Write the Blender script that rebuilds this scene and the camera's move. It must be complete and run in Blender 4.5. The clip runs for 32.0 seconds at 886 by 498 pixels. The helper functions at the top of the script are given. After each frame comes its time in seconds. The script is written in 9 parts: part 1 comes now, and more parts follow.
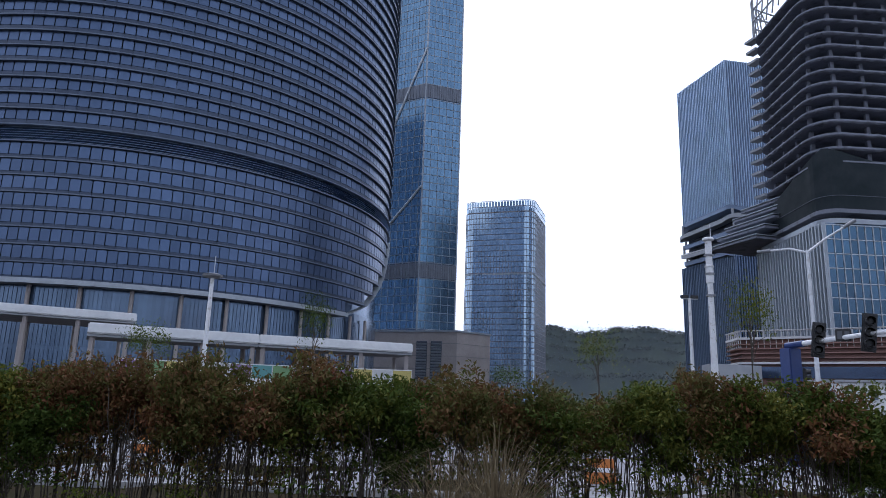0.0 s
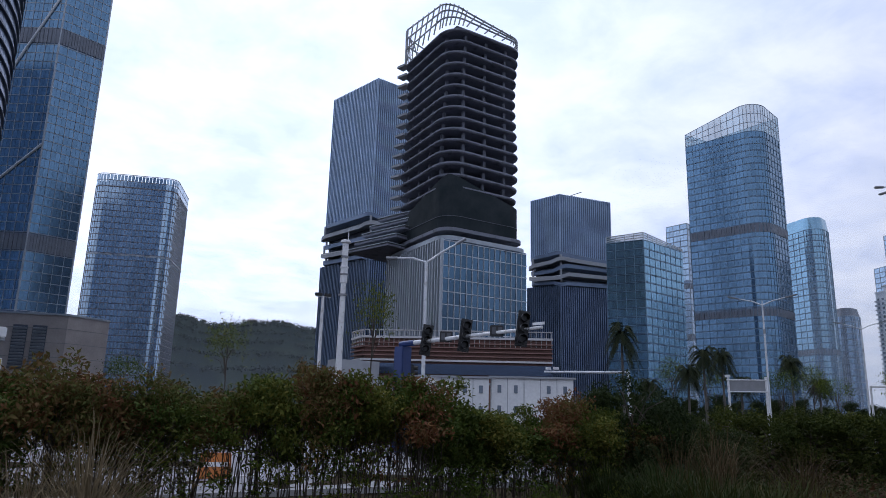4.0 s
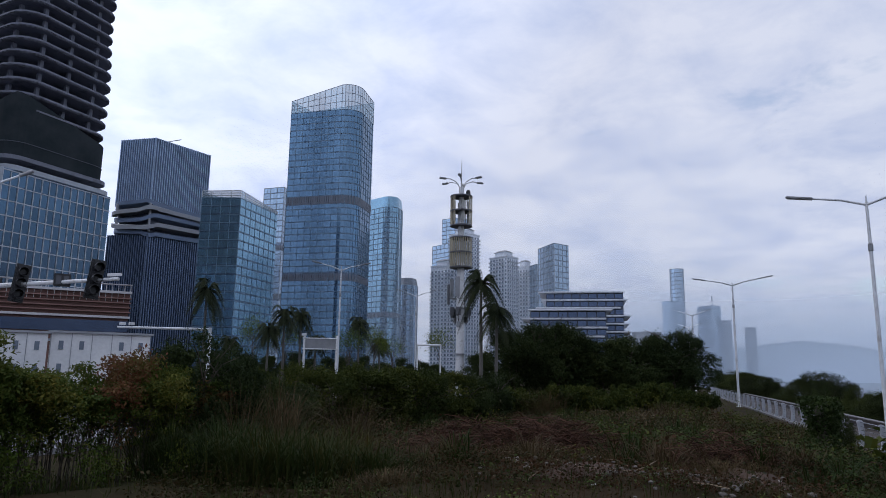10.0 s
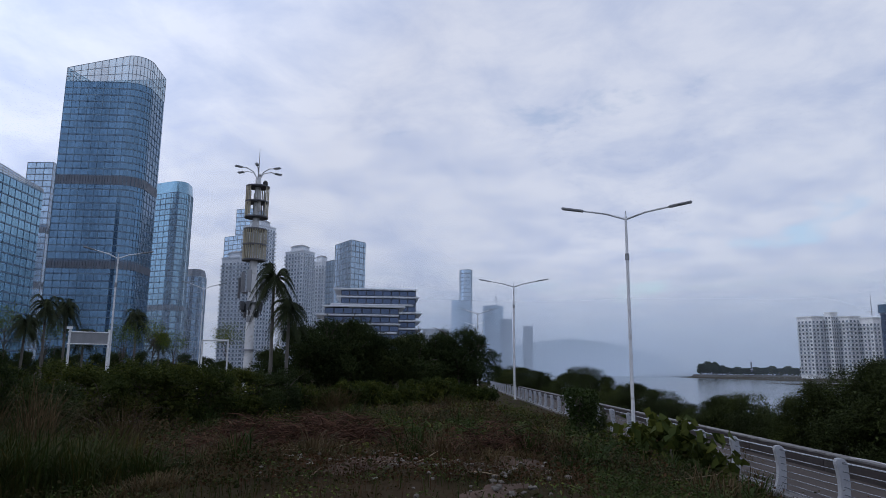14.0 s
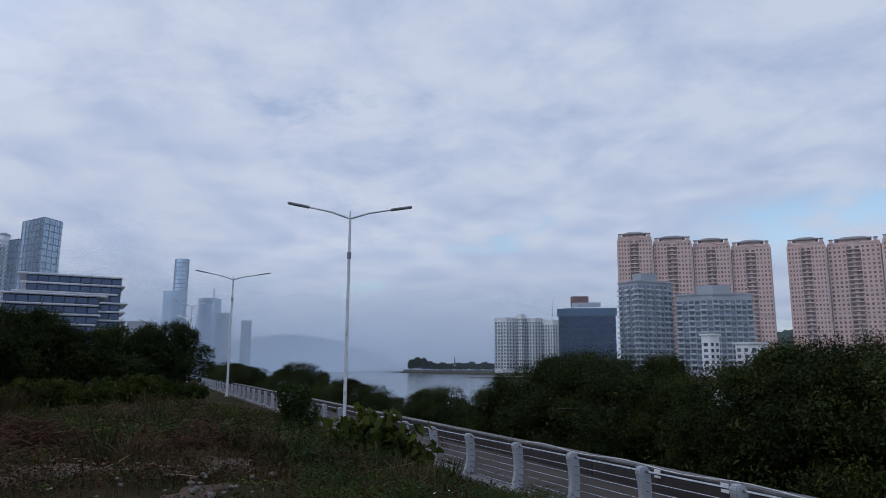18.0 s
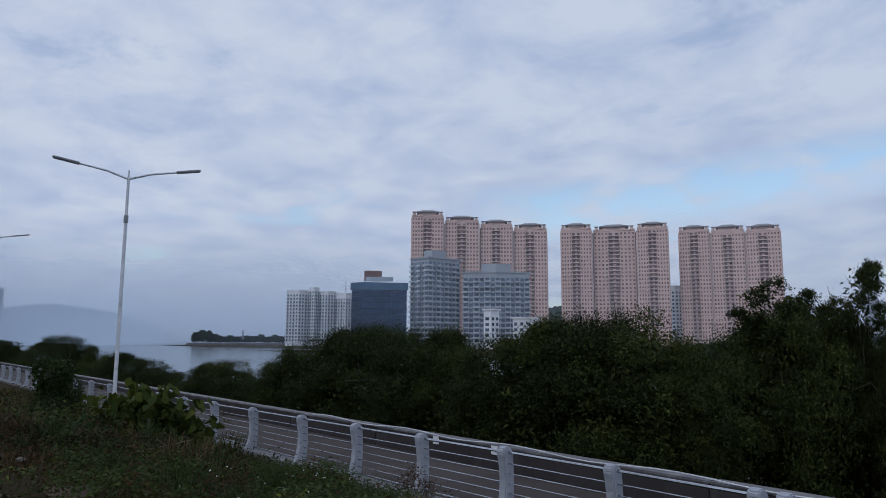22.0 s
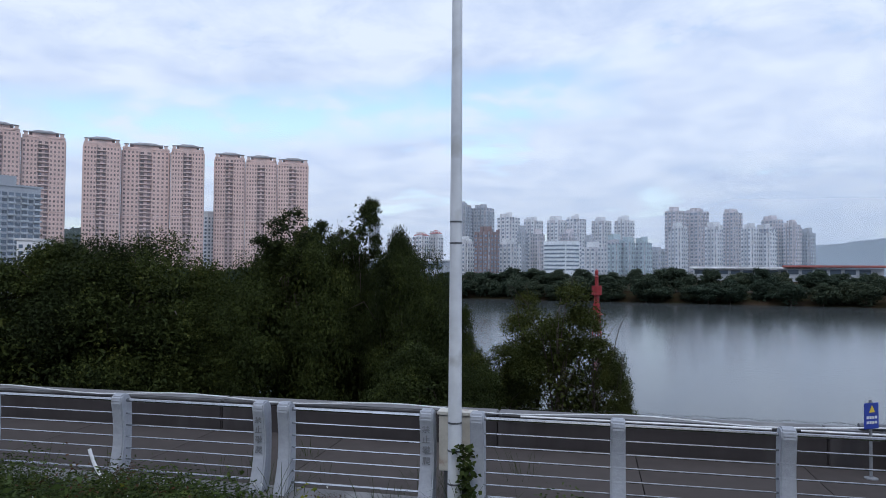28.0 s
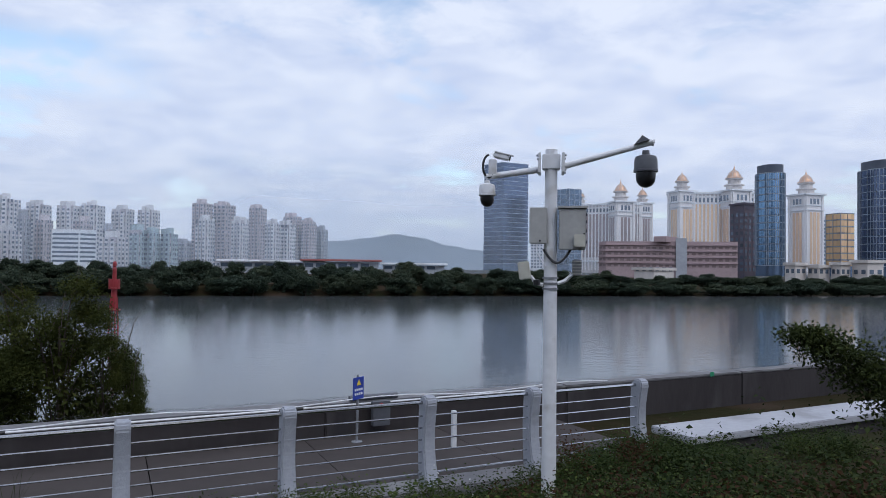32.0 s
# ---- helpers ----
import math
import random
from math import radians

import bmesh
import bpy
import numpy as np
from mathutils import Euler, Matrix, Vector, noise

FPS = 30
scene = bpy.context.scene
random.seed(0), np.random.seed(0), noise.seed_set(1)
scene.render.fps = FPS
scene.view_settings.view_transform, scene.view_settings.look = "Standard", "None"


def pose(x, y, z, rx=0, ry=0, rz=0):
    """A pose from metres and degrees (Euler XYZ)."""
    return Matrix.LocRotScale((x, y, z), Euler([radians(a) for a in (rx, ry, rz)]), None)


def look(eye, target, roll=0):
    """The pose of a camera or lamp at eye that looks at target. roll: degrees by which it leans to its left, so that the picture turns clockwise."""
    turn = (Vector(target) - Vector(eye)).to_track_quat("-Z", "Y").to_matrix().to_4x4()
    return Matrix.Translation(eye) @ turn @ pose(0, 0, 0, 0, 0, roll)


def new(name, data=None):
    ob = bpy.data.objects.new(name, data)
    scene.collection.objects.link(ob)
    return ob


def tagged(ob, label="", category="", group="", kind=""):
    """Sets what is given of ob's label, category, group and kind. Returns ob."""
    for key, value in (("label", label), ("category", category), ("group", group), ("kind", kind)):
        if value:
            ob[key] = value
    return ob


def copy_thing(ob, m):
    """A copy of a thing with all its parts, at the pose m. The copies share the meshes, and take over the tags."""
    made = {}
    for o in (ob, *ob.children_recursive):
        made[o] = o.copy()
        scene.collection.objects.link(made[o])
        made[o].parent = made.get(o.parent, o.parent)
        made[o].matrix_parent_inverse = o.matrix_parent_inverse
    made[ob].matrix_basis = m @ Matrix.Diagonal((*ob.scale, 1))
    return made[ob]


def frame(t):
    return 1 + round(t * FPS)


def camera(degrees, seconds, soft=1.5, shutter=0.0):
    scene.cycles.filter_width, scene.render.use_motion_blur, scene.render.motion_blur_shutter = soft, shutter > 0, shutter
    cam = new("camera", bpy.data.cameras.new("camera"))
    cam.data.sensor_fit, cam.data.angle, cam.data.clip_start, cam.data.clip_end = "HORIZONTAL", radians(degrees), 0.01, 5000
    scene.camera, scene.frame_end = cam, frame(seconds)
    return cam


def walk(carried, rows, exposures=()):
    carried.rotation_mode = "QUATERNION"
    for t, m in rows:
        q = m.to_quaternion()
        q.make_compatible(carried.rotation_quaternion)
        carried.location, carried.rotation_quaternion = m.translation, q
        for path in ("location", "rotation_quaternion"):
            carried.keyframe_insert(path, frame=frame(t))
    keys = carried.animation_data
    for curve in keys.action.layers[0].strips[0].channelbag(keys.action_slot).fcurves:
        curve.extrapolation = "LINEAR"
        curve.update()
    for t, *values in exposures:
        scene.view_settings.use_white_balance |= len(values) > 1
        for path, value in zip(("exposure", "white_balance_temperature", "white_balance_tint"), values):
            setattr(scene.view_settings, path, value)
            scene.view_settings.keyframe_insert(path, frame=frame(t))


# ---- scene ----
cam = camera(65.7, 32.0, soft=0.8)
PATH = [
    (0.0, 0.000, 0.210, 2.900, 102.507, -1.822, -0.000),
    (0.5, 0.014, 0.210, 2.900, 102.560, -1.832, -3.833),
    (1.0, 0.025, 0.209, 2.900, 102.601, -1.639, -6.849),
    (1.5, 0.040, 0.206, 2.900, 102.676, -1.605, -10.846),
    (2.0, 0.054, 0.203, 2.900, 102.726, -1.567, -15.019),
    (2.5, 0.069, 0.198, 2.900, 102.769, -1.415, -19.134),
    (3.0, 0.082, 0.194, 2.900, 102.801, -1.375, -22.855),
    (3.5, 0.093, 0.188, 2.900, 102.814, -1.481, -26.385),
    (5.5, 0.134, 0.162, 2.900, 102.862, -1.249, -39.637),
    (6.0, 0.143, 0.154, 2.900, 102.867, -1.237, -42.883),
    (6.5, 0.152, 0.145, 2.900, 102.878, -1.156, -46.194),
    (7.0, 0.159, 0.137, 2.900, 102.887, -1.036, -49.370),
    (7.5, 0.166, 0.129, 2.900, 102.826, -1.007, -52.193),
    (8.0, 0.171, 0.122, 2.900, 102.479, -0.964, -54.460),
    (8.5, 0.175, 0.115, 2.900, 101.991, -0.925, -56.675),
    (9.0, 0.180, 0.109, 2.900, 101.359, -0.877, -58.860),
    (9.5, 0.184, 0.102, 2.900, 100.618, -0.820, -61.032),
    (10.0, 0.187, 0.095, 2.900, 100.051, -0.826, -63.228),
    (10.5, 0.192, 0.085, 2.900, 100.001, -0.796, -66.010),
    (11.0, 0.197, 0.074, 2.900, 99.998, -0.760, -69.360),
    (11.5, 0.199, 0.066, 2.900, 99.985, -0.719, -71.771),
    (12.0, 0.202, 0.058, 2.900, 99.977, -0.647, -73.965),
    (12.5, 0.204, 0.051, 2.900, 99.974, -0.633, -76.056),
    (13.0, 0.205, 0.046, 2.900, 99.964, -0.623, -77.296),
    (13.5, 0.206, 0.042, 2.900, 99.951, -0.553, -78.385),
    (15.5, 0.210, 0.003, 2.900, 99.845, -0.489, -89.310),
    (16.0, 0.210, -0.009, 2.900, 99.828, -0.458, -92.543),
    (16.5, 0.209, -0.017, 2.900, 99.810, -0.425, -94.659),
    (17.0, 0.208, -0.025, 2.900, 99.790, -0.439, -96.914),
    (17.5, 0.207, -0.037, 2.900, 99.759, -0.397, -100.036),
    (18.0, 0.205, -0.048, 2.900, 99.753, -0.350, -103.141),
    (18.5, 0.202, -0.056, 2.900, 99.837, -0.343, -105.425),
    (19.0, 0.200, -0.064, 2.900, 100.358, -0.310, -107.702),
    (19.5, 0.197, -0.072, 2.900, 101.286, -0.331, -110.004),
    (20.0, 0.194, -0.079, 2.900, 101.600, -0.293, -112.234),
    (20.5, 0.191, -0.087, 2.900, 101.038, -0.306, -114.389),
    (21.0, 0.188, -0.094, 2.900, 100.026, -0.278, -116.542),
    (21.5, 0.184, -0.101, 2.900, 98.866, -0.316, -118.609),
    (22.0, 0.181, -0.106, 2.900, 97.626, -0.238, -120.237),
    (22.5, 0.177, -0.112, 2.900, 96.318, -0.293, -122.325),
    (23.0, 0.173, -0.118, 2.900, 94.883, -0.312, -124.352),
    (23.5, 0.169, -0.124, 2.900, 93.322, -0.300, -126.337),
    (24.0, 0.164, -0.131, 2.900, 92.157, -0.292, -128.652),
    (24.5, 0.156, -0.141, 2.900, 91.966, -0.362, -132.133),
    (25.0, 0.146, -0.151, 2.900, 91.938, -0.304, -135.924),
    (25.5, 0.136, -0.160, 2.900, 91.888, -0.312, -139.521),
    (27.5, 0.092, -0.189, 2.900, 91.712, -0.359, -153.874),
    (28.0, 0.079, -0.195, 2.900, 91.654, -0.372, -157.868),
    (28.5, 0.062, -0.201, 2.900, 91.606, -0.420, -162.963),
    (29.0, 0.044, -0.205, 2.900, 91.557, -0.475, -168.031),
    (29.5, 0.026, -0.208, 2.900, 91.530, -0.510, -172.978),
    (30.0, 0.007, -0.210, 2.900, 91.503, -0.518, -177.962),
    (30.5, -0.010, -0.210, 2.900, 91.454, -0.577, -182.718),
    (31.0, -0.026, -0.208, 2.900, 91.439, -0.641, -187.193),
    (31.5, -0.043, -0.206, 2.900, 91.418, -0.680, -191.686),
    (32.0, -0.058, -0.202, 2.900, 91.403, -0.723, -195.934),
]
EXPOSURES = [(0.0, 0.36, 6450, 13), (1.0, 0.2, 6450, 13), (2.0, 0.0, 6400, 14), (3.0, -0.1, 6400, 14), (6.0, -0.06, 6500, 15), (8.0, -0.1, 6550, 14), (13.0, -0.22, 6550, 13), (17.0, -0.32, 6350, 11), (20.5, -0.42, 6250, 10), (22.5, -0.28, 6350, 10),
             (24.5, 0.25, 6500, 10), (28.0, 0.17, 6400, 9), (32.0, 0.10, 6550, 11)]
walk(cam, [(t, pose(*p)) for t, *p in PATH], EXPOSURES)

# ---- sky and sun ----
SUN_BEARING, SUN_HEIGHT = 345, 48
world = bpy.data.worlds.new("overcast_sky")
scene.world = world
world.use_nodes = True
wn, wl = world.node_tree.nodes, world.node_tree.links
wn.clear()


def wnode(kind, **values):
    n = wn.new(kind)
    for k, v in values.items():
        n.inputs[k].default_value = v
    return n


def wmath(op, a, b=None, c=None):
    n = wn.new("ShaderNodeMath")
    n.operation = op
    for i, v in enumerate((a, b, c)):
        if v is None:
            continue
        if isinstance(v, (int, float)):
            n.inputs[i].default_value = v
        else:
            wl.new(v, n.inputs[i])
    return n.outputs[0]


def wramp(fac, stops):
    n = wn.new("ShaderNodeValToRGB")
    while len(n.color_ramp.elements) < len(stops):
        n.color_ramp.elements.new(0.5)
    for e, (p, c) in zip(n.color_ramp.elements, stops):
        e.position, e.color = p, (*c, 1)
    wl.new(fac, n.inputs[0])
    return n.outputs[0]


def wmix(fac, a, b):
    n = wn.new("ShaderNodeMix")
    n.data_type = "RGBA"
    for s, v in ((n.inputs[0], fac), (n.inputs[6], a), (n.inputs[7], b)):
        if hasattr(v, "is_linked"):
            wl.new(v, s)
        else:
            s.default_value = v
    return n.outputs[2]


sky = wn.new("ShaderNodeTexSky")
sky.sky_type, sky.sun_disc = "NISHITA", False
sky.sun_elevation, sky.sun_rotation = radians(SUN_HEIGHT), radians(SUN_BEARING)
coord = wn.new("ShaderNodeTexCoord").outputs["Generated"]
axes = wn.new("ShaderNodeSeparateXYZ")
wl.new(coord, axes.inputs[0])
up = wmath("MAXIMUM", axes.outputs[2], 0.0)
deep = wmath("ADD", up, 0.16)
flat = wn.new("ShaderNodeCombineXYZ")
wl.new(wmath("DIVIDE", axes.outputs[0], deep), flat.inputs[0])
wl.new(wmath("DIVIDE", axes.outputs[1], deep), flat.inputs[1])
cloud = wnode("ShaderNodeTexNoise", Scale=1.3, Detail=5.0, Roughness=0.52, Distortion=0.3)
wl.new(flat.outputs[0], cloud.inputs["Vector"])
tone = wnode("ShaderNodeTexNoise", Scale=3.6, Detail=7.0, Roughness=0.58, Distortion=0.25)
wl.new(flat.outputs[0], tone.inputs["Vector"])
# clouds are brightest round the hidden sun
sun_way = Vector((math.sin(radians(SUN_BEARING)), math.cos(radians(SUN_BEARING)), 0.75)).normalized()
dot = wn.new("ShaderNodeVectorMath")
dot.operation = "DOT_PRODUCT"
wl.new(coord, dot.inputs[0])
dot.inputs[1].default_value = sun_way
near_sun = wmath("MULTIPLY_ADD", dot.outputs["Value"], 0.5, 0.5)
grey = wramp(tone.outputs["Fac"], [(0.33, (0.55, 0.633, 0.83)), (0.62, (0.74, 0.797, 0.925))])
white = wramp(near_sun, [(0.15, (0.92, 0.96, 1.0)), (0.62, (1.02, 1.03, 1.05)), (0.9, (1.52, 1.60, 1.70))])
mult = wn.new("ShaderNodeMix")
mult.data_type, mult.blend_type = "RGBA", "MULTIPLY"
mult.inputs[0].default_value = 1.0
wl.new(grey, mult.inputs[6])
wl.new(white, mult.inputs[7])
hole = wmath("ADD", wmath("MULTIPLY_ADD", tone.outputs["Fac"], 0.35, -0.175), cloud.outputs["Fac"])
hole = wmath("ADD", hole, wmath("MULTIPLY", wmath("MAXIMUM", wmath("SUBTRACT", near_sun, 0.5), 0.0), 0.8))
cover = wramp(hole, [(0.27, (0, 0, 0)), (0.42, (1, 1, 1))])
blue = wn.new("ShaderNodeMix")
blue.data_type, blue.blend_type = "RGBA", "MULTIPLY"
blue.inputs[0].default_value = 1.0
wl.new(sky.outputs[0], blue.inputs[6])
blue.inputs[7].default_value = (0.20, 0.20, 0.19, 1)
haze = wramp(up, [(0.0, (1, 1, 1)), (0.16, (0.0, 0.0, 0.0))])
# a long rift of blue low in the south-east
rift_way = wmath("ARCTAN2", axes.outputs[0], axes.outputs[1])
rift_mid = wmath("MULTIPLY_ADD", rift_way, 0.10, -0.042)
rift = wmath("SUBTRACT", 1.0, wmath("DIVIDE", wmath("ABSOLUTE", wmath("SUBTRACT", axes.outputs[2], rift_mid)), 0.05))
for edge in (wmath("DIVIDE", wmath("SUBTRACT", rift_way, 2.12), 0.2), wmath("DIVIDE", wmath("SUBTRACT", 3.05, rift_way), 0.3)):
    rift = wmath("MINIMUM", rift, edge)
rift = wmath("MULTIPLY", wmath("MAXIMUM", rift, 0.0), wmath("MULTIPLY_ADD", tone.outputs["Fac"], -5.0, 3.4))
rift = wmath("MINIMUM", wmath("MAXIMUM", rift, 0.0), 0.9)
cover = wmath("MULTIPLY", cover, wmath("SUBTRACT", 1.0, rift))
mixed = wmix(cover, blue.outputs[2], mult.outputs[2])
mixed = wmix(wmath("MULTIPLY", haze, 0.75), mixed, (0.46, 0.53, 0.66, 1))
back = wnode("ShaderNodeBackground", Strength=1.0)
wl.new(mixed, back.inputs["Color"])
wout = wn.new("ShaderNodeOutputWorld")
wl.new(back.outputs[0], wout.inputs[0])

sun = new("sun", bpy.data.lights.new("sun", "SUN"))
sun.data.energy, sun.data.angle, sun.data.color = 0.7, radians(16), (1.0, 0.95, 0.88)
sun.matrix_world = look((0, 0, 300), (-math.sin(radians(SUN_BEARING)) * 270, -math.cos(radians(SUN_BEARING)) * 270, 0))

# ---- materials ----
def mat(name, color, rough=0.6, metal=0.0, second=None, scale=1.0, detail=4.0, bump=0.0, bump_scale=None, obj_vary=0.0,
        island_vary=0.0, spec=0.5, spots=None, spot_scale=0.3, coords="Object", streak=None):
    """A surface of two tones in noise, a finer grain, stains and relief, in metres."""
    m = bpy.data.materials.new(name)
    m.use_nodes = True
    nt = m.node_tree
    n, l = nt.nodes, nt.links
    b = n["Principled BSDF"]
    b.inputs["Roughness"].default_value, b.inputs["Metallic"].default_value = rough, metal
    b.inputs["Specular IOR Level"].default_value = spec
    tc = n.new("ShaderNodeTexCoord").outputs[coords]
    if coords == "Object" and streak:
        mp = n.new("ShaderNodeMapping")
        mp.inputs["Scale"].default_value = streak
        l.new(tc, mp.inputs[0])
        tc = mp.outputs[0]
    second = second or tuple(c * 0.78 for c in color)

    def noise_of(s, d):
        x = n.new("ShaderNodeTexNoise")
        x.inputs["Scale"].default_value, x.inputs["Detail"].default_value = s, d
        l.new(tc, x.inputs["Vector"])
        return x.outputs["Fac"]

    def mixed(fac, a, c, blend="MIX"):
        x = n.new("ShaderNodeMix")
        x.data_type, x.blend_type = "RGBA", blend
        for s, v in ((x.inputs[0], fac), (x.inputs[6], a), (x.inputs[7], c)):
            if hasattr(v, "is_linked"):
                l.new(v, s)
            else:
                s.default_value = v if isinstance(v, float) else (*v, 1)
        return x.outputs[2]

    def ramp(fac, lo, hi):
        x = n.new("ShaderNodeMapRange")
        x.inputs[1].default_value, x.inputs[2].default_value = lo, hi
        l.new(fac, x.inputs[0])
        return x.outputs[0]

    col = mixed(ramp(noise_of(scale, detail), 0.35, 0.68), color, second)
    fine = ramp(noise_of(scale * 9, 3.0), 0.3, 0.7)
    col = mixed(0.16, col, mixed(fine, tuple(c * 0.6 for c in color), tuple(min(1, c * 1.3) for c in color)))
    if spots:
        col = mixed(ramp(noise_of(spot_scale, 5.0), 0.56, 0.7), col, spots)
    for amount, source in ((obj_vary, "object"), (island_vary, "island")):
        if amount:
            if source == "object":
                r = n.new("ShaderNodeObjectInfo").outputs["Random"]
            else:
                r = n.new("ShaderNodeNewGeometry").outputs["Random Per Island"]
            h = n.new("ShaderNodeHueSaturation")
            mr = n.new("ShaderNodeMapRange")
            mr.inputs[3].default_value, mr.inputs[4].default_value = 1 - amount, 1 + amount
            l.new(r, mr.inputs[0])
            l.new(mr.outputs[0], h.inputs["Value"])
            l.new(col, h.inputs["Color"])
            col = h.outputs[0]
    l.new(col, b.inputs["Base Color"])
    if bump:
        bp = n.new("ShaderNodeBump")
        bp.inputs["Strength"].default_value, bp.inputs["Distance"].default_value = bump, 0.02
        l.new(noise_of(bump_scale or scale * 12, 4.0), bp.inputs["Height"])
        l.new(bp.outputs[0], b.inputs["Normal"])
    return m


def leaf_mat(name, stops, rough=0.75, through_light=0.25):
    """Leaves: each its own tone of the given ones, a little light through them."""
    m = bpy.data.materials.new(name)
    m.use_nodes = True
    n, l = m.node_tree.nodes, m.node_tree.links
    b = n["Principled BSDF"]
    b.inputs["Roughness"].default_value = rough
    b.inputs["Specular IOR Level"].default_value = 0.12
    r = n.new("ShaderNodeNewGeometry").outputs["Random Per Island"]
    o = n.new("ShaderNodeObjectInfo").outputs["Random"]
    tc = n.new("ShaderNodeTexCoord").outputs["Object"]
    nz = n.new("ShaderNodeTexNoise")
    nz.inputs["Scale"].default_value = 1.1
    l.new(tc, nz.inputs["Vector"])
    add = n.new("ShaderNodeMath")
    add.operation = "MULTIPLY_ADD"
    l.new(r, add.inputs[0])
    add.inputs[1].default_value = 0.45
    l.new(nz.outputs["Fac"], add.inputs[2])
    add2 = n.new("ShaderNodeMath")
    add2.operation = "MULTIPLY_ADD"
    l.new(o, add2.inputs[0])
    add2.inputs[1].default_value = 0.4
    l.new(add.outputs[0], add2.inputs[2])
    cr = n.new("ShaderNodeValToRGB")
    while len(cr.color_ramp.elements) < len(stops):
        cr.color_ramp.elements.new(0.5)
    for e, (p, c) in zip(cr.color_ramp.elements, stops):
        e.position, e.color = p, (*c, 1)
    sub = n.new("ShaderNodeMath")
    sub.operation = "MULTIPLY_ADD"
    l.new(add2.outputs[0], sub.inputs[0])
    sub.inputs[1].default_value, sub.inputs[2].default_value = 0.8, -0.23
    l.new(sub.outputs[0], cr.inputs[0])
    l.new(cr.outputs[0], b.inputs["Base Color"])
    t = n.new("ShaderNodeBsdfTranslucent")
    l.new(cr.outputs[0], t.inputs[0])
    mx = n.new("ShaderNodeMixShader")
    mx.inputs[0].default_value = through_light
    l.new(b.outputs[0], mx.inputs[1])
    l.new(t.outputs[0], mx.inputs[2])
    l.new(mx.outputs[0], n["Material Output"].inputs[0])
    return m


def glass_mat(name, color, rough=0.16, metal=0.75, vary=0.12, dark=(0.03, 0.05, 0.08)):
    """Coated curtain-wall glass: a tinted mirror, each pane a little different and not quite flat."""
    m = mat(name, color, rough, metal, second=tuple(c * 0.85 for c in color), scale=0.05, obj_vary=vary, island_vary=vary)
    n, l = m.node_tree.nodes, m.node_tree.links
    b = n["Principled BSDF"]
    bp = n.new("ShaderNodeBump")
    bp.inputs["Strength"].default_value, bp.inputs["Distance"].default_value = 0.018, 0.3
    nz = n.new("ShaderNodeTexNoise")
    nz.inputs["Scale"].default_value = 0.25
    l.new(n.new("ShaderNodeTexCoord").outputs["Object"], nz.inputs["Vector"])
    l.new(nz.outputs["Fac"], bp.inputs["Height"])
    l.new(bp.outputs[0], b.inputs["Normal"])
    return m


G_BLUE = glass_mat("blue_glass", (0.135, 0.25, 0.38))
G_TEAL = glass_mat("teal_glass", (0.22, 0.40, 0.53))
G_DARK = glass_mat("dark_blue_glass", (0.078, 0.112, 0.185), vary=0.13)
G_PALE = glass_mat("pale_glass", (0.34, 0.46, 0.58))
G_SLATE = glass_mat("slate_glass", (0.13, 0.19, 0.28), metal=0.6)
G_GOLD = glass_mat("gold_glass", (0.72, 0.47, 0.26), rough=0.3, metal=0.6)
FRAME = mat("grey_aluminium", (0.36, 0.40, 0.45), 0.45, 0.3, scale=0.3)
FRAME_DARK = mat("dark_aluminium", (0.075, 0.09, 0.12), 0.45, 0.2, scale=0.3)
FRAME_LIGHT = mat("pale_aluminium", (0.55, 0.58, 0.62), 0.45, 0.1, scale=0.3)
G_MID = glass_mat("grey_blue_glass", (0.060, 0.108, 0.165), vary=0.22)
G_CURVE = glass_mat("ink_blue_glass", (0.072, 0.108, 0.187), rough=0.3, vary=0.16)
SPANDREL = mat("dark_slate_spandrel", (0.049, 0.067, 0.106), 0.35, 0.6, scale=0.2, island_vary=0.15)
TEALFRAME = mat("pale_teal_aluminium", (0.19, 0.29, 0.38), 0.45, 0.3, scale=0.3)
BAND = mat("blue_grey_louvre_band", (0.15, 0.17, 0.21), 0.55, 0.2, scale=0.4)
LOUVRE = mat("brown_grey_louvres", (0.20, 0.20, 0.215), 0.6, scale=0.4)
STONE = mat("beige_grey_stone", (0.36, 0.325, 0.315), 0.75, scale=0.15, bump=0.1)
RIB = mat("ribbed_steel_grey_cladding", (0.15, 0.205, 0.30), 0.45, 0.3, scale=0.1)
RIB_PALE = mat("pale_grey_rib", (0.40, 0.52, 0.69), 0.45, 0.25, scale=0.1)
CONC = mat("raw_concrete", (0.20, 0.215, 0.265), 0.85, scale=0.25, bump=0.2, spots=(0.10, 0.108, 0.135))
CONC_DARK = mat("dark_unfinished_concrete", (0.11, 0.12, 0.15), 0.9, scale=0.3)
NET = mat("dark_green_scaffold_net", (0.022, 0.030, 0.034), 0.95, spec=0.1, scale=0.12, second=(0.042, 0.050, 0.056), island_vary=0.2)
STEEL = mat("grey_steel_tube", (0.30, 0.31, 0.33), 0.5, 0.5, scale=1.0)
WHITE = mat("white_render", (0.72, 0.73, 0.74), 0.6, scale=0.2, second=(0.58, 0.60, 0.62), spots=(0.5, 0.5, 0.5), spot_scale=0.1)
WHITE_PANEL = mat("white_painted_sheet", (0.74, 0.75, 0.76), 0.5, scale=0.3, second=(0.64, 0.66, 0.68))
PINK = mat("pink_beige_tile", (0.62, 0.43, 0.37), 0.7, scale=0.08, second=(0.56, 0.385, 0.33))
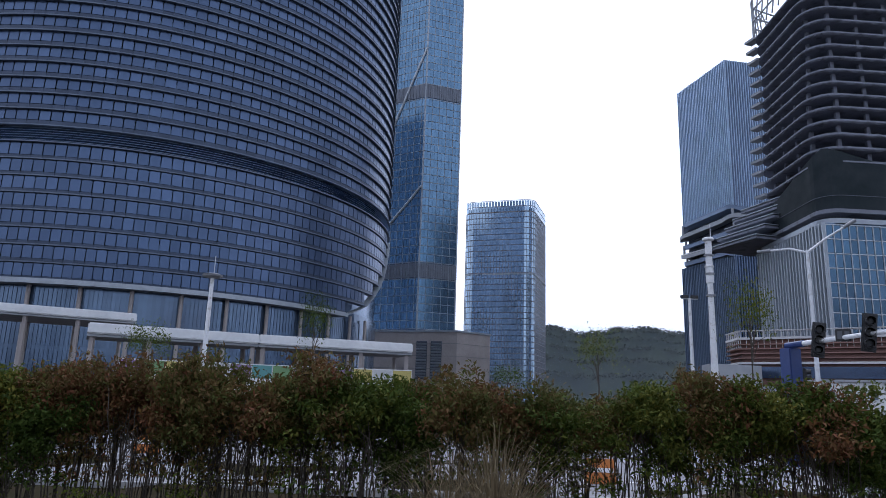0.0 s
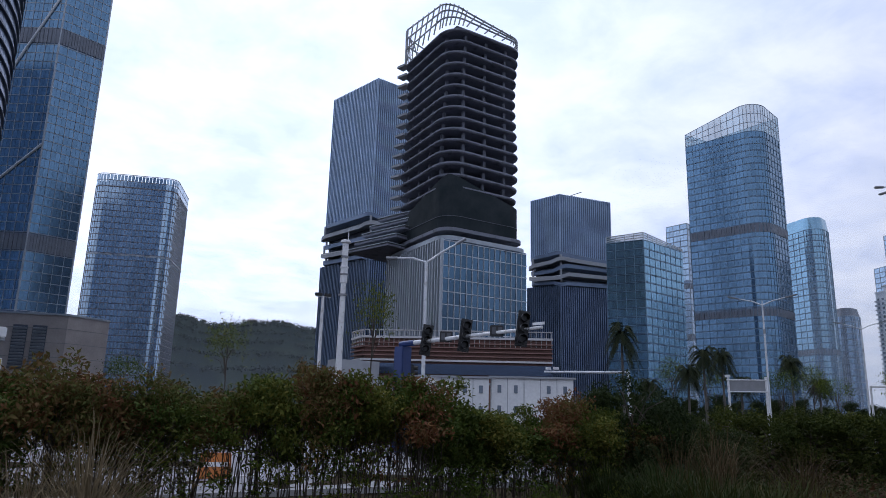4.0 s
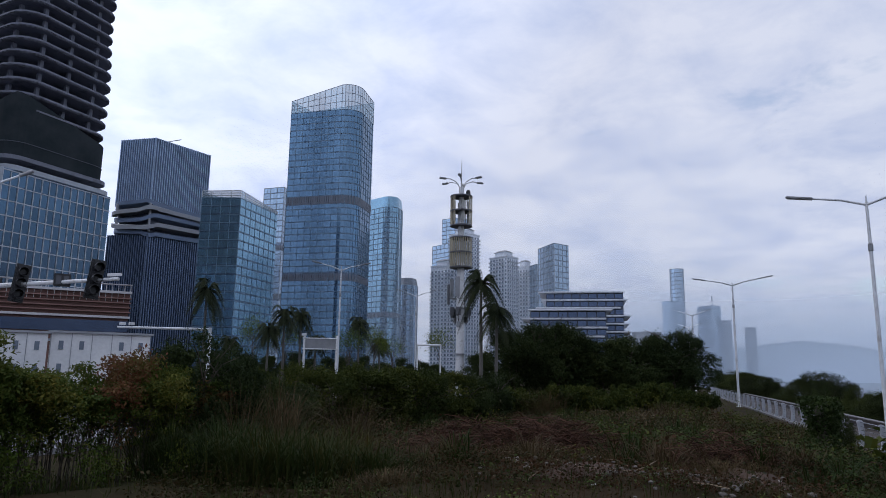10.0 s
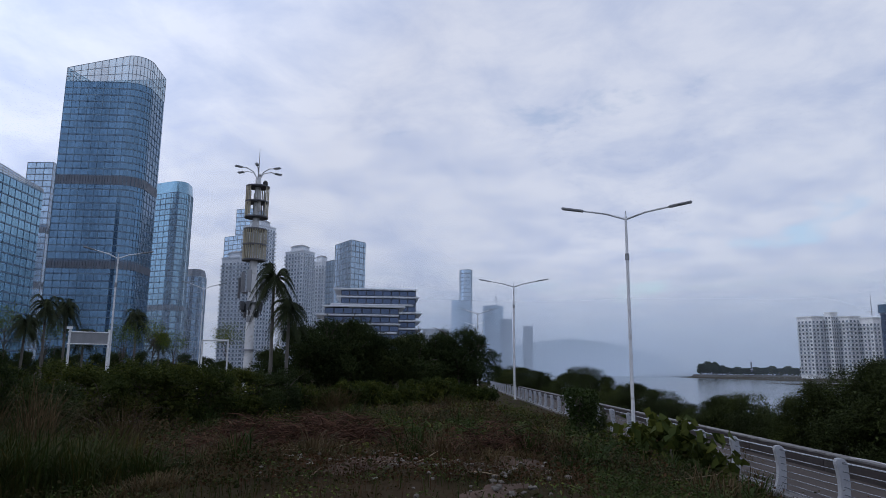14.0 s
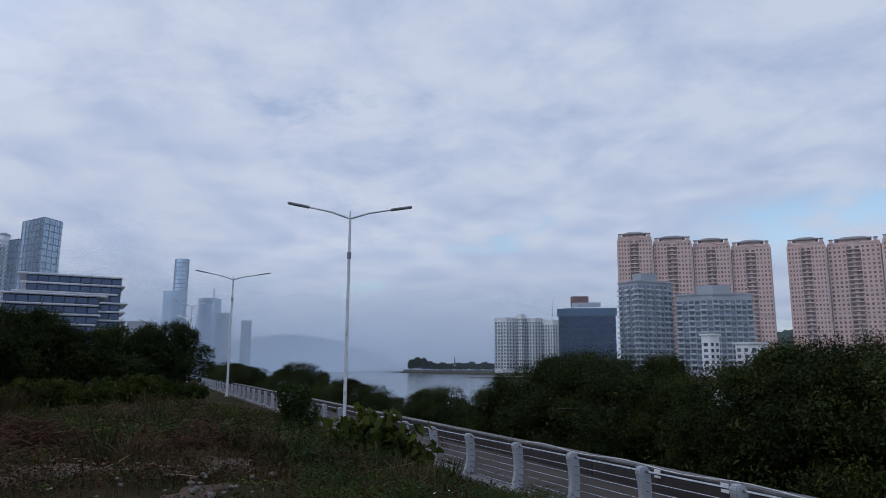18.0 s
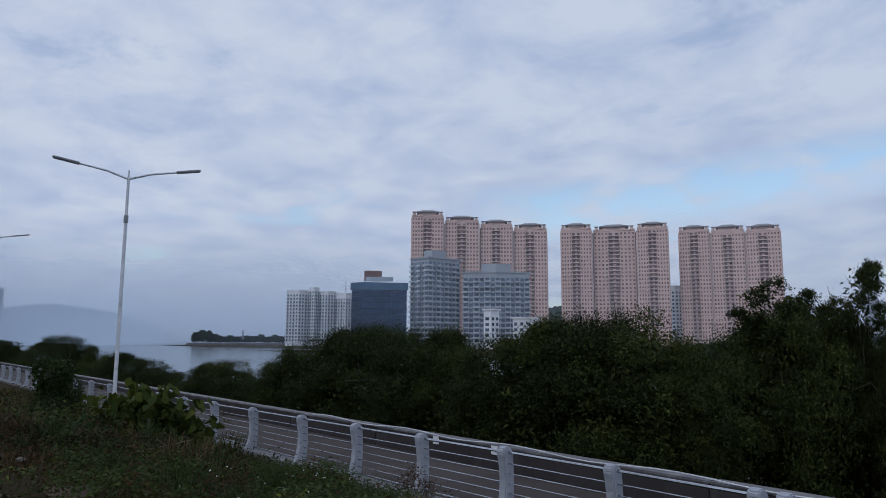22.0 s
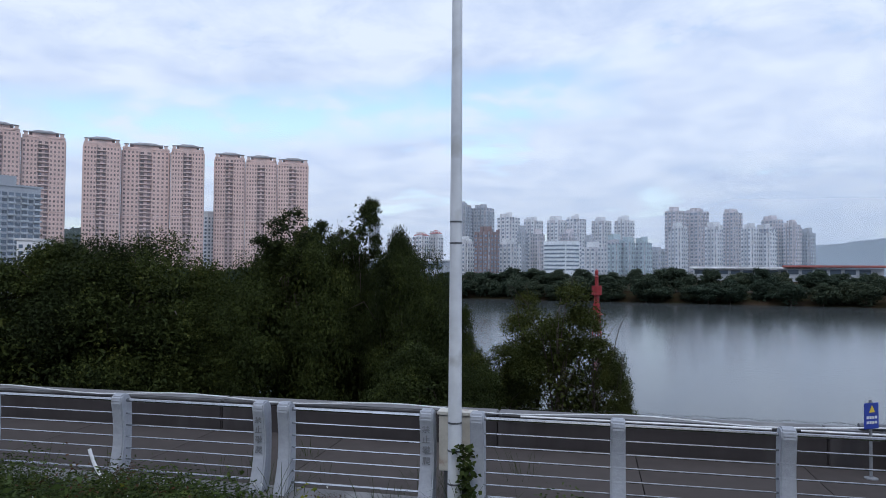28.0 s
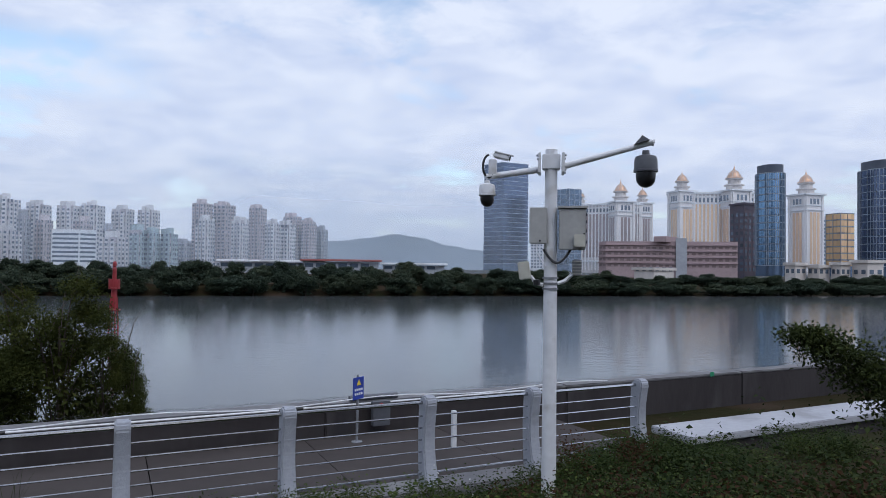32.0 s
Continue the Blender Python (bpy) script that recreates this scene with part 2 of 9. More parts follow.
PINK2 = mat("pale_pink_render", (0.64, 0.475, 0.425), 0.7, scale=0.08)
ROOF_GREY = mat("grey_tile_roof", (0.22, 0.22, 0.23), 0.7, scale=0.3)
GREY_W = mat("grey_render", (0.33, 0.35, 0.38), 0.7, scale=0.1)
WHITE_B = mat("cool_white_render", (0.70, 0.73, 0.78), 0.65, scale=0.1, second=(0.6, 0.63, 0.68), obj_vary=0.06)
BEIGE_W = mat("off_white_render", (0.60, 0.60, 0.61), 0.7, scale=0.1, second=(0.48, 0.48, 0.50), obj_vary=0.12)
MAUVE_W = mat("mauve_grey_render", (0.40, 0.38, 0.40), 0.7, scale=0.1, obj_vary=0.12)
CREAM = mat("cream_stone", (0.56, 0.515, 0.48), 0.6, scale=0.1)
CARPARK = mat("dusty_pink_concrete", (0.34, 0.255, 0.26), 0.8, scale=0.1, second=(0.29, 0.22, 0.225))
# WIN made paler to put haze into the far flats; the site huts share it
WIN_PALE = mat("pale_hazed_window_glass", (0.20, 0.24, 0.30), 0.2, 0.2, scale=0.2, island_vary=0.35)
WIN = mat("window_glass_dark", (0.10, 0.13, 0.17), 0.15, 0.2, scale=0.2, island_vary=0.5)
WIN_BROWN = mat("brown_tinted_windows", (0.19, 0.14, 0.135), 0.3, 0.1, scale=0.2, island_vary=0.5)
RED = mat("red_painted_steel", (0.26, 0.018, 0.022), 0.5, scale=1.5)
RED_ROOF = mat("dull_red_roof", (0.33, 0.10, 0.09), 0.6, scale=0.2)
BROWN_CLAD = mat("red_brown_cladding", (0.16, 0.075, 0.06), 0.6, scale=0.3, second=(0.12, 0.06, 0.05))
COPPER = mat("gilded_dome", (0.58, 0.35, 0.21), 0.35, 0.7, scale=0.2)
POLE = mat("pale_grey_painted_steel", (0.66, 0.68, 0.71), 0.45, 0.1, scale=0.8, second=(0.52, 0.54, 0.58), spots=(0.42, 0.42, 0.42), spot_scale=2.0)
POLE_WHITE = mat("white_painted_steel", (0.70, 0.71, 0.73), 0.4, scale=1.0, second=(0.62, 0.63, 0.65), spots=(0.45, 0.44, 0.42), spot_scale=3.0)
BLACK = mat("black_plastic", (0.015, 0.015, 0.017), 0.35, scale=3.0)
DARKGREY = mat("dark_grey_plastic", (0.09, 0.095, 0.11), 0.5, scale=3.0)
LAMPGREY = mat("lamp_head_grey", (0.25, 0.26, 0.28), 0.45, 0.3, scale=2.0)
BLUE_P = mat("navy_blue_paint", (0.02, 0.045, 0.16), 0.4, scale=1.0)
BLUE_S = mat("blue_sign_sheet", (0.02, 0.05, 0.32), 0.45, scale=2.0)
SIGNWHITE = mat("sign_white", (0.75, 0.76, 0.78), 0.5, scale=3.0)
YELLOW = mat("sign_yellow", (0.75, 0.55, 0.05), 0.5, scale=3.0)
GREEN_T = mat("green_tag", (0.02, 0.25, 0.12), 0.5, scale=3.0)
POST = mat("grey_concrete_post", (0.345, 0.362, 0.40), 0.8, scale=3.0, second=(0.28, 0.295, 0.33), bump=0.25, bump_scale=60, spots=(0.19, 0.195, 0.21), spot_scale=2.5)
CHROME = mat("stainless_steel_rail", (0.42, 0.43, 0.45), 0.25, 0.95, scale=2.0)
WALLC = mat("dark_stained_concrete_wall", spec=0.15, color=(0.052, 0.046, 0.047), rough=0.85, scale=0.8, second=(0.034, 0.030, 0.031), bump=0.35, bump_scale=9, spots=(0.085, 0.08, 0.082), spot_scale=0.7, streak=(1, 1, 0.35))
COPING = mat("light_grey_coping", (0.15, 0.147, 0.152), 0.8, scale=1.2, bump=0.3, spots=(0.2, 0.2, 0.2), spot_scale=1.5)
PAVE = mat("grey_paving_concrete", spec=0.12, color=(0.066, 0.056, 0.053), rough=0.85, scale=0.9, second=(0.046, 0.039, 0.037), bump=0.25, spots=(0.075, 0.066, 0.06), spot_scale=0.8, obj_vary=0.1)
ASPHALT = mat("pale_concrete_road", (0.20, 0.20, 0.21), 0.7, scale=0.8, second=(0.16, 0.16, 0.17), bump=0.4, bump_scale=40)
KERB = mat("kerb_concrete", (0.30, 0.30, 0.30), 0.8, scale=1.0)
PAINT_W = mat("road_paint", (0.65, 0.65, 0.64), 0.6, scale=2.0)
SOIL = mat("brown_soil_with_litter", (0.034, 0.024, 0.014), 0.95, spec=0.03, scale=0.5, second=(0.020, 0.022, 0.009), bump=0.9, bump_scale=7, spots=(0.055, 0.038, 0.028), spot_scale=0.22, detail=7.0)
BED = mat("muddy_bank", (0.06, 0.055, 0.045), 0.9, scale=0.3, bump=0.4)
SHORE = mat("dark_shore_stones", (0.075, 0.07, 0.066), 0.9, scale=0.05, second=(0.045, 0.043, 0.042), bump=0.6, bump_scale=0.3, spec=0.1)
ROCKS = mat("grey_rocks", (0.12, 0.105, 0.092), 0.85, scale=0.6, bump=0.5, obj_vary=0.25)
BARK = mat("grey_brown_bark", (0.07, 0.055, 0.042), 0.9, scale=3.0, bump=0.6, second=(0.045, 0.036, 0.03))
PALMBARK = mat("palm_bark", (0.12, 0.112, 0.10), 0.85, scale=2.0, bump=0.5)
STICK = mat("dry_twigs", (0.26, 0.20, 0.14), 0.9, spec=0.1, scale=4.0)
DEADWOOD = mat("dead_brushwood", (0.095, 0.050, 0.034), 0.95, spec=0.03, scale=4.0, second=(0.032, 0.021, 0.018), island_vary=0.6)
STRAW = leaf_mat("dry_straw", [(0.0, (0.030, 0.021, 0.010)), (0.5, (0.070, 0.049, 0.024)), (1.0, (0.15, 0.11, 0.058))])
PLUME = leaf_mat("pale_grass_plumes", [(0.0, (0.10, 0.078, 0.046)), (0.5, (0.19, 0.148, 0.09)), (1.0, (0.32, 0.25, 0.16))], through_light=0.35)
SLATC = mat("bamboo_yellow_slats", (0.38, 0.34, 0.25), 0.6, scale=2.0, second=(0.30, 0.27, 0.20), island_vary=0.2)
GREYBOX = mat("light_grey_cabinet", (0.40, 0.40, 0.385), 0.5, scale=2.0)
CREAMBOX = mat("cream_plastic", (0.52, 0.51, 0.44), 0.5, scale=2.0)
LITTER = mat("white_litter", (0.34, 0.33, 0.31), 0.6, scale=5.0, second=(0.16, 0.14, 0.12), obj_vary=0.4)
RUST = mat("rusty_cream_sheet", (0.54, 0.52, 0.47), 0.7, scale=3.0, spots=(0.22, 0.10, 0.06), spot_scale=4.0)
L_RED = leaf_mat("red_brown_and_green_leaves", [(0.0, (0.045, 0.065, 0.02)), (0.3, (0.085, 0.095, 0.025)), (0.5, (0.125, 0.085, 0.032)), (0.75, (0.16, 0.062, 0.034)), (1.0, (0.23, 0.145, 0.042))])
L_GREEN = leaf_mat("fresh_green_leaves", [(0.0, (0.026, 0.052, 0.009)), (0.45, (0.065, 0.098, 0.016)), (0.75, (0.125, 0.14, 0.022)), (1.0, (0.22, 0.16, 0.028))])
L_DARK = leaf_mat("dark_green_leaves", [(0.0, (0.009, 0.017, 0.006)), (0.45, (0.024, 0.038, 0.012)), (0.8, (0.050, 0.064, 0.019)), (1.0, (0.09, 0.092, 0.026))])
L_MANG = leaf_mat("mangrove_leaves", [(0.0, (0.010, 0.015, 0.005)), (0.45, (0.024, 0.034, 0.010)), (0.75, (0.053, 0.068, 0.017)), (1.0, (0.105, 0.112, 0.027))], through_light=0.12)
L_FIELD = leaf_mat("olive_and_brown_herbs", [(0.0, (0.009, 0.014, 0.005)), (0.3, (0.020, 0.024, 0.007)), (0.55, (0.040, 0.033, 0.012)), (0.8, (0.052, 0.032, 0.015)), (1.0, (0.13, 0.095, 0.035))])
L_HEDGE = leaf_mat("hedge_green_leaves", [(0.0, (0.024, 0.046, 0.010)), (0.45, (0.058, 0.086, 0.016)), (0.75, (0.125, 0.125, 0.024)), (1.0, (0.22, 0.16, 0.03))])
L_BUSH = leaf_mat("olive_bush_leaves", [(0.0, (0.013, 0.024, 0.006)), (0.45, (0.030, 0.044, 0.009)), (0.8, (0.080, 0.090, 0.017)), (1.0, (0.15, 0.14, 0.026))])
L_YELLOW = leaf_mat("yellow_green_leaves", [(0.0, (0.04, 0.065, 0.01)), (0.5, (0.09, 0.11, 0.014)), (1.0, (0.22, 0.20, 0.025))])
PETAL = mat("white_petals", (0.75, 0.75, 0.72), 0.7)
SPOIL = mat("pinkish_brown_soil", (0.095, 0.064, 0.052), 0.95, spec=0.1, scale=1.2, second=(0.045, 0.032, 0.025), bump=0.9, bump_scale=14, spots=(0.11, 0.08, 0.065), spot_scale=2.0)
L_YOUNG = leaf_mat("young_mangrove_leaves", [(0.0, (0.022, 0.032, 0.009)), (0.5, (0.042, 0.053, 0.013)), (0.85, (0.076, 0.080, 0.018)), (1.0, (0.125, 0.11, 0.026))])
# leaf tones lifted and blued: the haze over the river is in the colour
L_BANK = leaf_mat("hazed_far_bank_leaves", [(0.0, (0.026, 0.042, 0.032)), (0.5, (0.047, 0.067, 0.046)), (0.8, (0.073, 0.088, 0.052)), (1.0, (0.10, 0.105, 0.062))])
L_GRASS = leaf_mat("grass_blades", [(0.0, (0.010, 0.021, 0.005)), (0.5, (0.023, 0.037, 0.008)), (0.8, (0.045, 0.043, 0.011)), (1.0, (0.10, 0.075, 0.022))])
L_HERB = leaf_mat("herb_leaves", [(0.0, (0.026, 0.046, 0.014)), (0.45, (0.062, 0.090, 0.024)), (0.8, (0.12, 0.145, 0.036)), (1.0, (0.25, 0.23, 0.05))])
L_WEED = leaf_mat("weed_leaves", [(0.0, (0.013, 0.024, 0.007)), (0.45, (0.030, 0.048, 0.013)), (0.8, (0.062, 0.080, 0.020)), (1.0, (0.14, 0.13, 0.03))])
L_RUST = leaf_mat("reddish_dry_weeds", [(0.0, (0.022, 0.014, 0.007)), (0.5, (0.05, 0.024, 0.012)), (1.0, (0.085, 0.042, 0.018))])
L_HILL = leaf_mat("hill_woods_leaves", [(0.0, (0.010, 0.017, 0.012)), (0.5, (0.022, 0.033, 0.020)), (1.0, (0.045, 0.055, 0.030))], through_light=0.1)
HILL = mat("wooded_hill", (0.014, 0.022, 0.020), 0.95, scale=0.02, spec=0.03, second=(0.03, 0.04, 0.028), bump=1.0, bump_scale=0.06, detail=8.0)
WATER = mat("river_water", (0.06, 0.068, 0.07), 0.10, 0.0, second=(0.05, 0.06, 0.062), scale=0.02)
wb = WATER.node_tree.nodes["Principled BSDF"]
wb.inputs["IOR"].default_value = 1.33
_n, _l = WATER.node_tree.nodes, WATER.node_tree.links
_map = _n.new("ShaderNodeMapping")
_map.inputs["Scale"].default_value = (0.55, 1.3, 1)
_l.new(_n.new("ShaderNodeTexCoord").outputs["Object"], _map.inputs[0])
_rip = _n.new("ShaderNodeTexNoise")
_rip.inputs["Scale"].default_value, _rip.inputs["Detail"].default_value = 1.6, 4.0
_l.new(_map.outputs[0], _rip.inputs["Vector"])
_bp = _n.new("ShaderNodeBump")
_bp.inputs["Strength"].default_value, _bp.inputs["Distance"].default_value = 0.19, 0.08
_l.new(_rip.outputs["Fac"], _bp.inputs["Height"])
_l.new(_bp.outputs[0], wb.inputs["Normal"])


def mist_mat(name, top, density):
    """A see-through sheet that stands in for haze: pale blue, scattering the sky's light, uneven, thinning out upwards.
    """
    m = bpy.data.materials.new(name)
    m.use_nodes = True
    n, l = m.node_tree.nodes, m.node_tree.links
    n.remove(n["Principled BSDF"])
    tc = n.new("ShaderNodeTexCoord").outputs["Object"]
    s = n.new("ShaderNodeSeparateXYZ")
    l.new(tc, s.inputs[0])
    nz = n.new("ShaderNodeTexNoise")
    nz.inputs["Scale"].default_value = 0.004
    l.new(tc, nz.inputs["Vector"])
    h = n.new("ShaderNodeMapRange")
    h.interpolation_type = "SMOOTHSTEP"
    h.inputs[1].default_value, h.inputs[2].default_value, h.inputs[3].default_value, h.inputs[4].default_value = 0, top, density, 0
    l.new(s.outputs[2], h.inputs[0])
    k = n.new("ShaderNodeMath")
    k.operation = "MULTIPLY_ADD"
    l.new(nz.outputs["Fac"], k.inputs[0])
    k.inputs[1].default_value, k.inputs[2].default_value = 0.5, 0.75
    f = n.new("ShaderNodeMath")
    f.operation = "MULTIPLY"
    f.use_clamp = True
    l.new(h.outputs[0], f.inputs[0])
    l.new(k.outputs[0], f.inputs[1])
    uv = n.new("ShaderNodeSeparateXYZ")
    l.new(n.new("ShaderNodeTexCoord").outputs["UV"], uv.inputs[0])
    for start, end in ((0.0, 0.22), (1.0, 0.78)):
        e = n.new("ShaderNodeMapRange")
        e.interpolation_type = "SMOOTHSTEP"
        e.inputs[1].default_value, e.inputs[2].default_value = start, end
        l.new(uv.outputs[0], e.inputs[0])
        g = n.new("ShaderNodeMath")
        g.operation = "MULTIPLY"
        l.new(f.outputs[0], g.inputs[0])
        l.new(e.outputs[0], g.inputs[1])
        f = g
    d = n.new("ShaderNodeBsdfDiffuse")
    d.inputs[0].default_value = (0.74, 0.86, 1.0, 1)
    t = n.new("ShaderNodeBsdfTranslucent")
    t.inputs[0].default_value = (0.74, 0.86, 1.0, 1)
    both = n.new("ShaderNodeMixShader")
    l.new(d.outputs[0], both.inputs[1])
    l.new(t.outputs[0], both.inputs[2])
    clear = n.new("ShaderNodeBsdfTransparent")
    mx = n.new("ShaderNodeMixShader")
    l.new(f.outputs[0], mx.inputs[0])
    l.new(clear.outputs[0], mx.inputs[1])
    l.new(both.outputs[0], mx.inputs[2])
    l.new(mx.outputs[0], n["Material Output"].inputs[0])
    return m


# ---- mesh tools ----
class Shape:
    """Gathers verts and faces for one mesh."""

    def __init__(self):
        self.v, self.f = [], []

    def add(self, verts, faces):
        k = len(self.v)
        self.v += [tuple(p) for p in verts]
        self.f += [tuple(i + k for i in f) for f in faces]
        return self

    def box(self, c, s, rz=0.0, m=None):
        x, y, z = (a / 2 for a in s)
        p = [Vector((i * x, j * y, k * z)) for k in (-1, 1) for i, j in ((-1, -1), (1, -1), (1, 1), (-1, 1))]
        r = m or (Matrix.Translation(c) @ Matrix.Rotation(rz, 4, "Z"))
        return self.add([r @ q for q in p], [(3, 2, 1, 0), (4, 5, 6, 7), (0, 1, 5, 4), (1, 2, 6, 5), (2, 3, 7, 6), (3, 0, 4, 7)])

    def prism(self, poly, z0, z1, top=None):
        n = len(poly)
        top = top or poly
        v = [(x, y, z0) for x, y in poly] + [(x, y, z1) for x, y in top]
        f = [(i, (i + 1) % n, n + (i + 1) % n, n + i) for i in range(n)] + [tuple(range(n))[::-1], tuple(range(n, 2 * n))]
        return self.add(v, f)

    def tube(self, a, b, r0, r1=None, n=8):
        a, b = Vector(a), Vector(b)
        r1 = r0 if r1 is None else r1
        q = (b - a).to_track_quat("Z", "Y").to_matrix()
        ring = [q @ Vector((math.cos(6.2832 * i / n), math.sin(6.2832 * i / n), 0)) for i in range(n)]
        v = [a + r0 * p for p in ring] + [b + r1 * p for p in ring]
        f = [(i, (i + 1) % n, n + (i + 1) % n, n + i) for i in range(n)] + [tuple(range(n))[::-1], tuple(range(n, 2 * n))]
        return self.add(v, f)

    def pipe(self, pts, r, n=8, r1=None):
        """One bent round bar through the points, tapering to r1."""
        pts = [Vector(p) for p in pts]
        k = len(pts) - 1
        v, side = [], None
        for i, p in enumerate(pts):
            d = (pts[min(k, i + 1)] - pts[max(0, i - 1)]).normalized()
            if side is None:
                side = d.orthogonal()
            side = (side - d * side.dot(d)).normalized()
            up = d.cross(side)
            e = r if r1 is None else r + (r1 - r) * i / k
            v += [p + (side * math.cos(6.2832 * q / n) + up * math.sin(6.2832 * q / n)) * e for q in range(n)]
        f = [(i * n + q, i * n + (q + 1) % n, i * n + n + (q + 1) % n, i * n + n + q) for i in range(k) for q in range(n)]
        return self.add(v, f + [tuple(range(n))[::-1], tuple(range(k * n, k * n + n))])

    def lathe(self, prof, n=16, c=(0, 0, 0)):
        v = [(c[0] + r * math.cos(6.2832 * i / n), c[1] + r * math.sin(6.2832 * i / n), c[2] + z) for r, z in prof for i in range(n)]
        f = [(j * n + i, j * n + (i + 1) % n, (j + 1) * n + (i + 1) % n, (j + 1) * n + i) for j in range(len(prof) - 1) for i in range(n)]
        return self.add(v, f + [tuple(range(n))[::-1], tuple(range((len(prof) - 1) * n, len(prof) * n))])

    def mesh(self, name, material, smooth=False, bevel=0.0):
        me = bpy.data.meshes.new(name)
        me.from_pydata(self.v, [], self.f)
        if bevel:
            bm = bmesh.new()
            bm.from_mesh(me)
            bmesh.ops.bevel(bm, geom=list(bm.edges), offset=bevel, segments=2, affect="EDGES", clamp_overlap=True)
            bm.to_mesh(me)
            bm.free()
        me.materials.append(material)
        if smooth:
            me.shade_smooth()
            me.set_sharp_from_angle(angle=radians(40))
        return me


def thing(name, at=(0, 0, 0), label="", category="", group="", kind="", rz=0.0, mesh=None):
    ob = new(name, mesh)
    ob.matrix_basis = Matrix.Translation(at) @ Matrix.Rotation(rz, 4, "Z")
    return tagged(ob, label, category, group, kind)


def part(name, shape, material, parent, label="", smooth=False, bevel=0.0, kind="", m=None):
    """One mesh object under a thing or a part; shape: a Shape or a ready mesh."""
    me = shape if isinstance(shape, bpy.types.Mesh) else shape.mesh(name, material, smooth, bevel)
    ob = new(name, me)
    ob.parent = parent
    if m is not None:
        ob.matrix_basis = m
    return tagged(ob, label, kind=kind)


def pol(bearing, dist, z=0.0):
    """A place by its bearing (degrees clockwise from +y), distance and height."""
    a = radians(bearing)
    return Vector((math.sin(a) * dist, math.cos(a) * dist, z))


def plan(*corners):
    """A footprint from bearings and distances, around the thing's middle."""
    pts = [pol(b, d).to_2d() for b, d in corners]
    mid = sum(pts, Vector((0, 0))) / len(pts)
    area = sum(p.x * q.y - q.x * p.y for p, q in zip(pts, pts[1:] + pts[:1]))
    if area < 0:
        pts.reverse()
    return mid, [p - mid for p in pts]


def block_plan(left, corner, right):
    """A parallelogram from its three corners that face the viewer."""
    a, b, c = (pol(*p).to_2d() for p in (left, corner, right))
    pts = [a, b, c, a + c - b]
    mid = sum(pts, Vector((0, 0))) / 4
    area = sum(p.x * q.y - q.x * p.y for p, q in zip(pts, pts[1:] + pts[:1]))
    if area < 0:
        pts.reverse()
    return mid, [p - mid for p in pts]


def rounded(poly, r, n=6, only=None):
    """The footprint with rounded corners; only: the numbers of those to round."""
    out = []
    k = len(poly)
    for i in range(k):
        p, a, b = poly[i], poly[i - 1], poly[(i + 1) % k]
        if only is not None and i not in only:
            out.append(p)
            continue
        u, v = (a - p).normalized(), (b - p).normalized()
        half = math.acos(max(-1, min(1, u.dot(v)))) / 2
        cut = min(r / math.tan(half), 0.45 * (a - p).length, 0.45 * (b - p).length)
        rr = cut * math.tan(half)
        c = p + (u + v).normalized() * (rr / math.sin(half))
        s, e = p + u * cut - c, p + v * cut - c
        a0 = math.atan2(s.y, s.x)
        da = (math.atan2(e.y, e.x) - a0 + math.pi) % (2 * math.pi) - math.pi
        out += [c + rr * Vector((math.cos(a0 + da * j / n), math.sin(a0 + da * j / n))) for j in range(n + 1)]
    return out


def swell(poly, d):
    """The footprint moved outwards by d."""
    k = len(poly)
    out = []
    for i in range(k):
        a, p, b = poly[i - 1], poly[i], poly[(i + 1) % k]
        e1, e2 = (p - a).normalized(), (b - p).normalized()
        n = (Vector((e1.y, -e1.x)) + Vector((e2.y, -e2.x))).normalized()
        c = max(0.4, n.dot(Vector((e1.y, -e1.x))))
        out.append(p + n * d / c)
    return out


UNIT = Shape().box((0, 0, 0), (1, 1, 1))
unit_meshes = {}


def unit(material):
    if material.name not in unit_meshes:
        unit_meshes[material.name] = UNIT.mesh("piece", material)
    return unit_meshes[material.name]


def pieces(name, parent, spots, material, single=40):
    """Alike flat pieces (matrix of a unit cube each): the first ones objects of their own, the rest one joined part."""
    me = unit(material)
    for m in spots[:single]:
        part(name, me, material, parent, m=m)
    if len(spots) > single:
        s = Shape()
        for m in spots[single:]:
            s.box(None, (1, 1, 1), m=m)
        part(name, s, material, parent, kind="stuff")

# ---- ground, river, roads ----
U, N = Vector((0.9845, 0.1755)), Vector((-0.1755, 0.9845))     # along the embankment, and inland from it
P0 = Vector((0.0, -8.33))
WATER_Z = -3.6


def emb(u, q, z=0.0):
    """A place u metres along the embankment fence and q metres inland of it."""
    p = P0 + U * u + N * q
    return Vector((p.x, p.y, z))


def land(u, q):
    """The height of the ground."""
    p = P0 + U * u + N * q
    if q > 0.25:
        rise = min(1, max(0, (q - 0.3) / 6.4))
        rise = rise * rise * (3 - 2 * rise)
        r = math.hypot(p.x, p.y)
        mound = 1.25 * rise * max(0.0, 1 - max(0, p.y - 4) / 18) * max(0.25, 1 - max(0, r - 12) / 70)
        near = max(0, 1 - r / 60)
        bumps = 0.45 * near * rise * noise.noise(Vector((p.x * 0.22, p.y * 0.22, 0))) + 0.2 * near * rise * noise.noise(Vector((p.x * 0.9, p.y * 0.9, 3)))
        return 0.02 + mound + bumps if r < 75 else 0.02 + mound
    if q > -3.75:
        return -0.25
    if p.y > -140:
        return max(-5.5, -0.3 - 3.8 * (-3.75 - q) / 9) if q > -16 else -5.5
    return min(-1.6, -5.5 + (-140 - p.y) * 0.5)


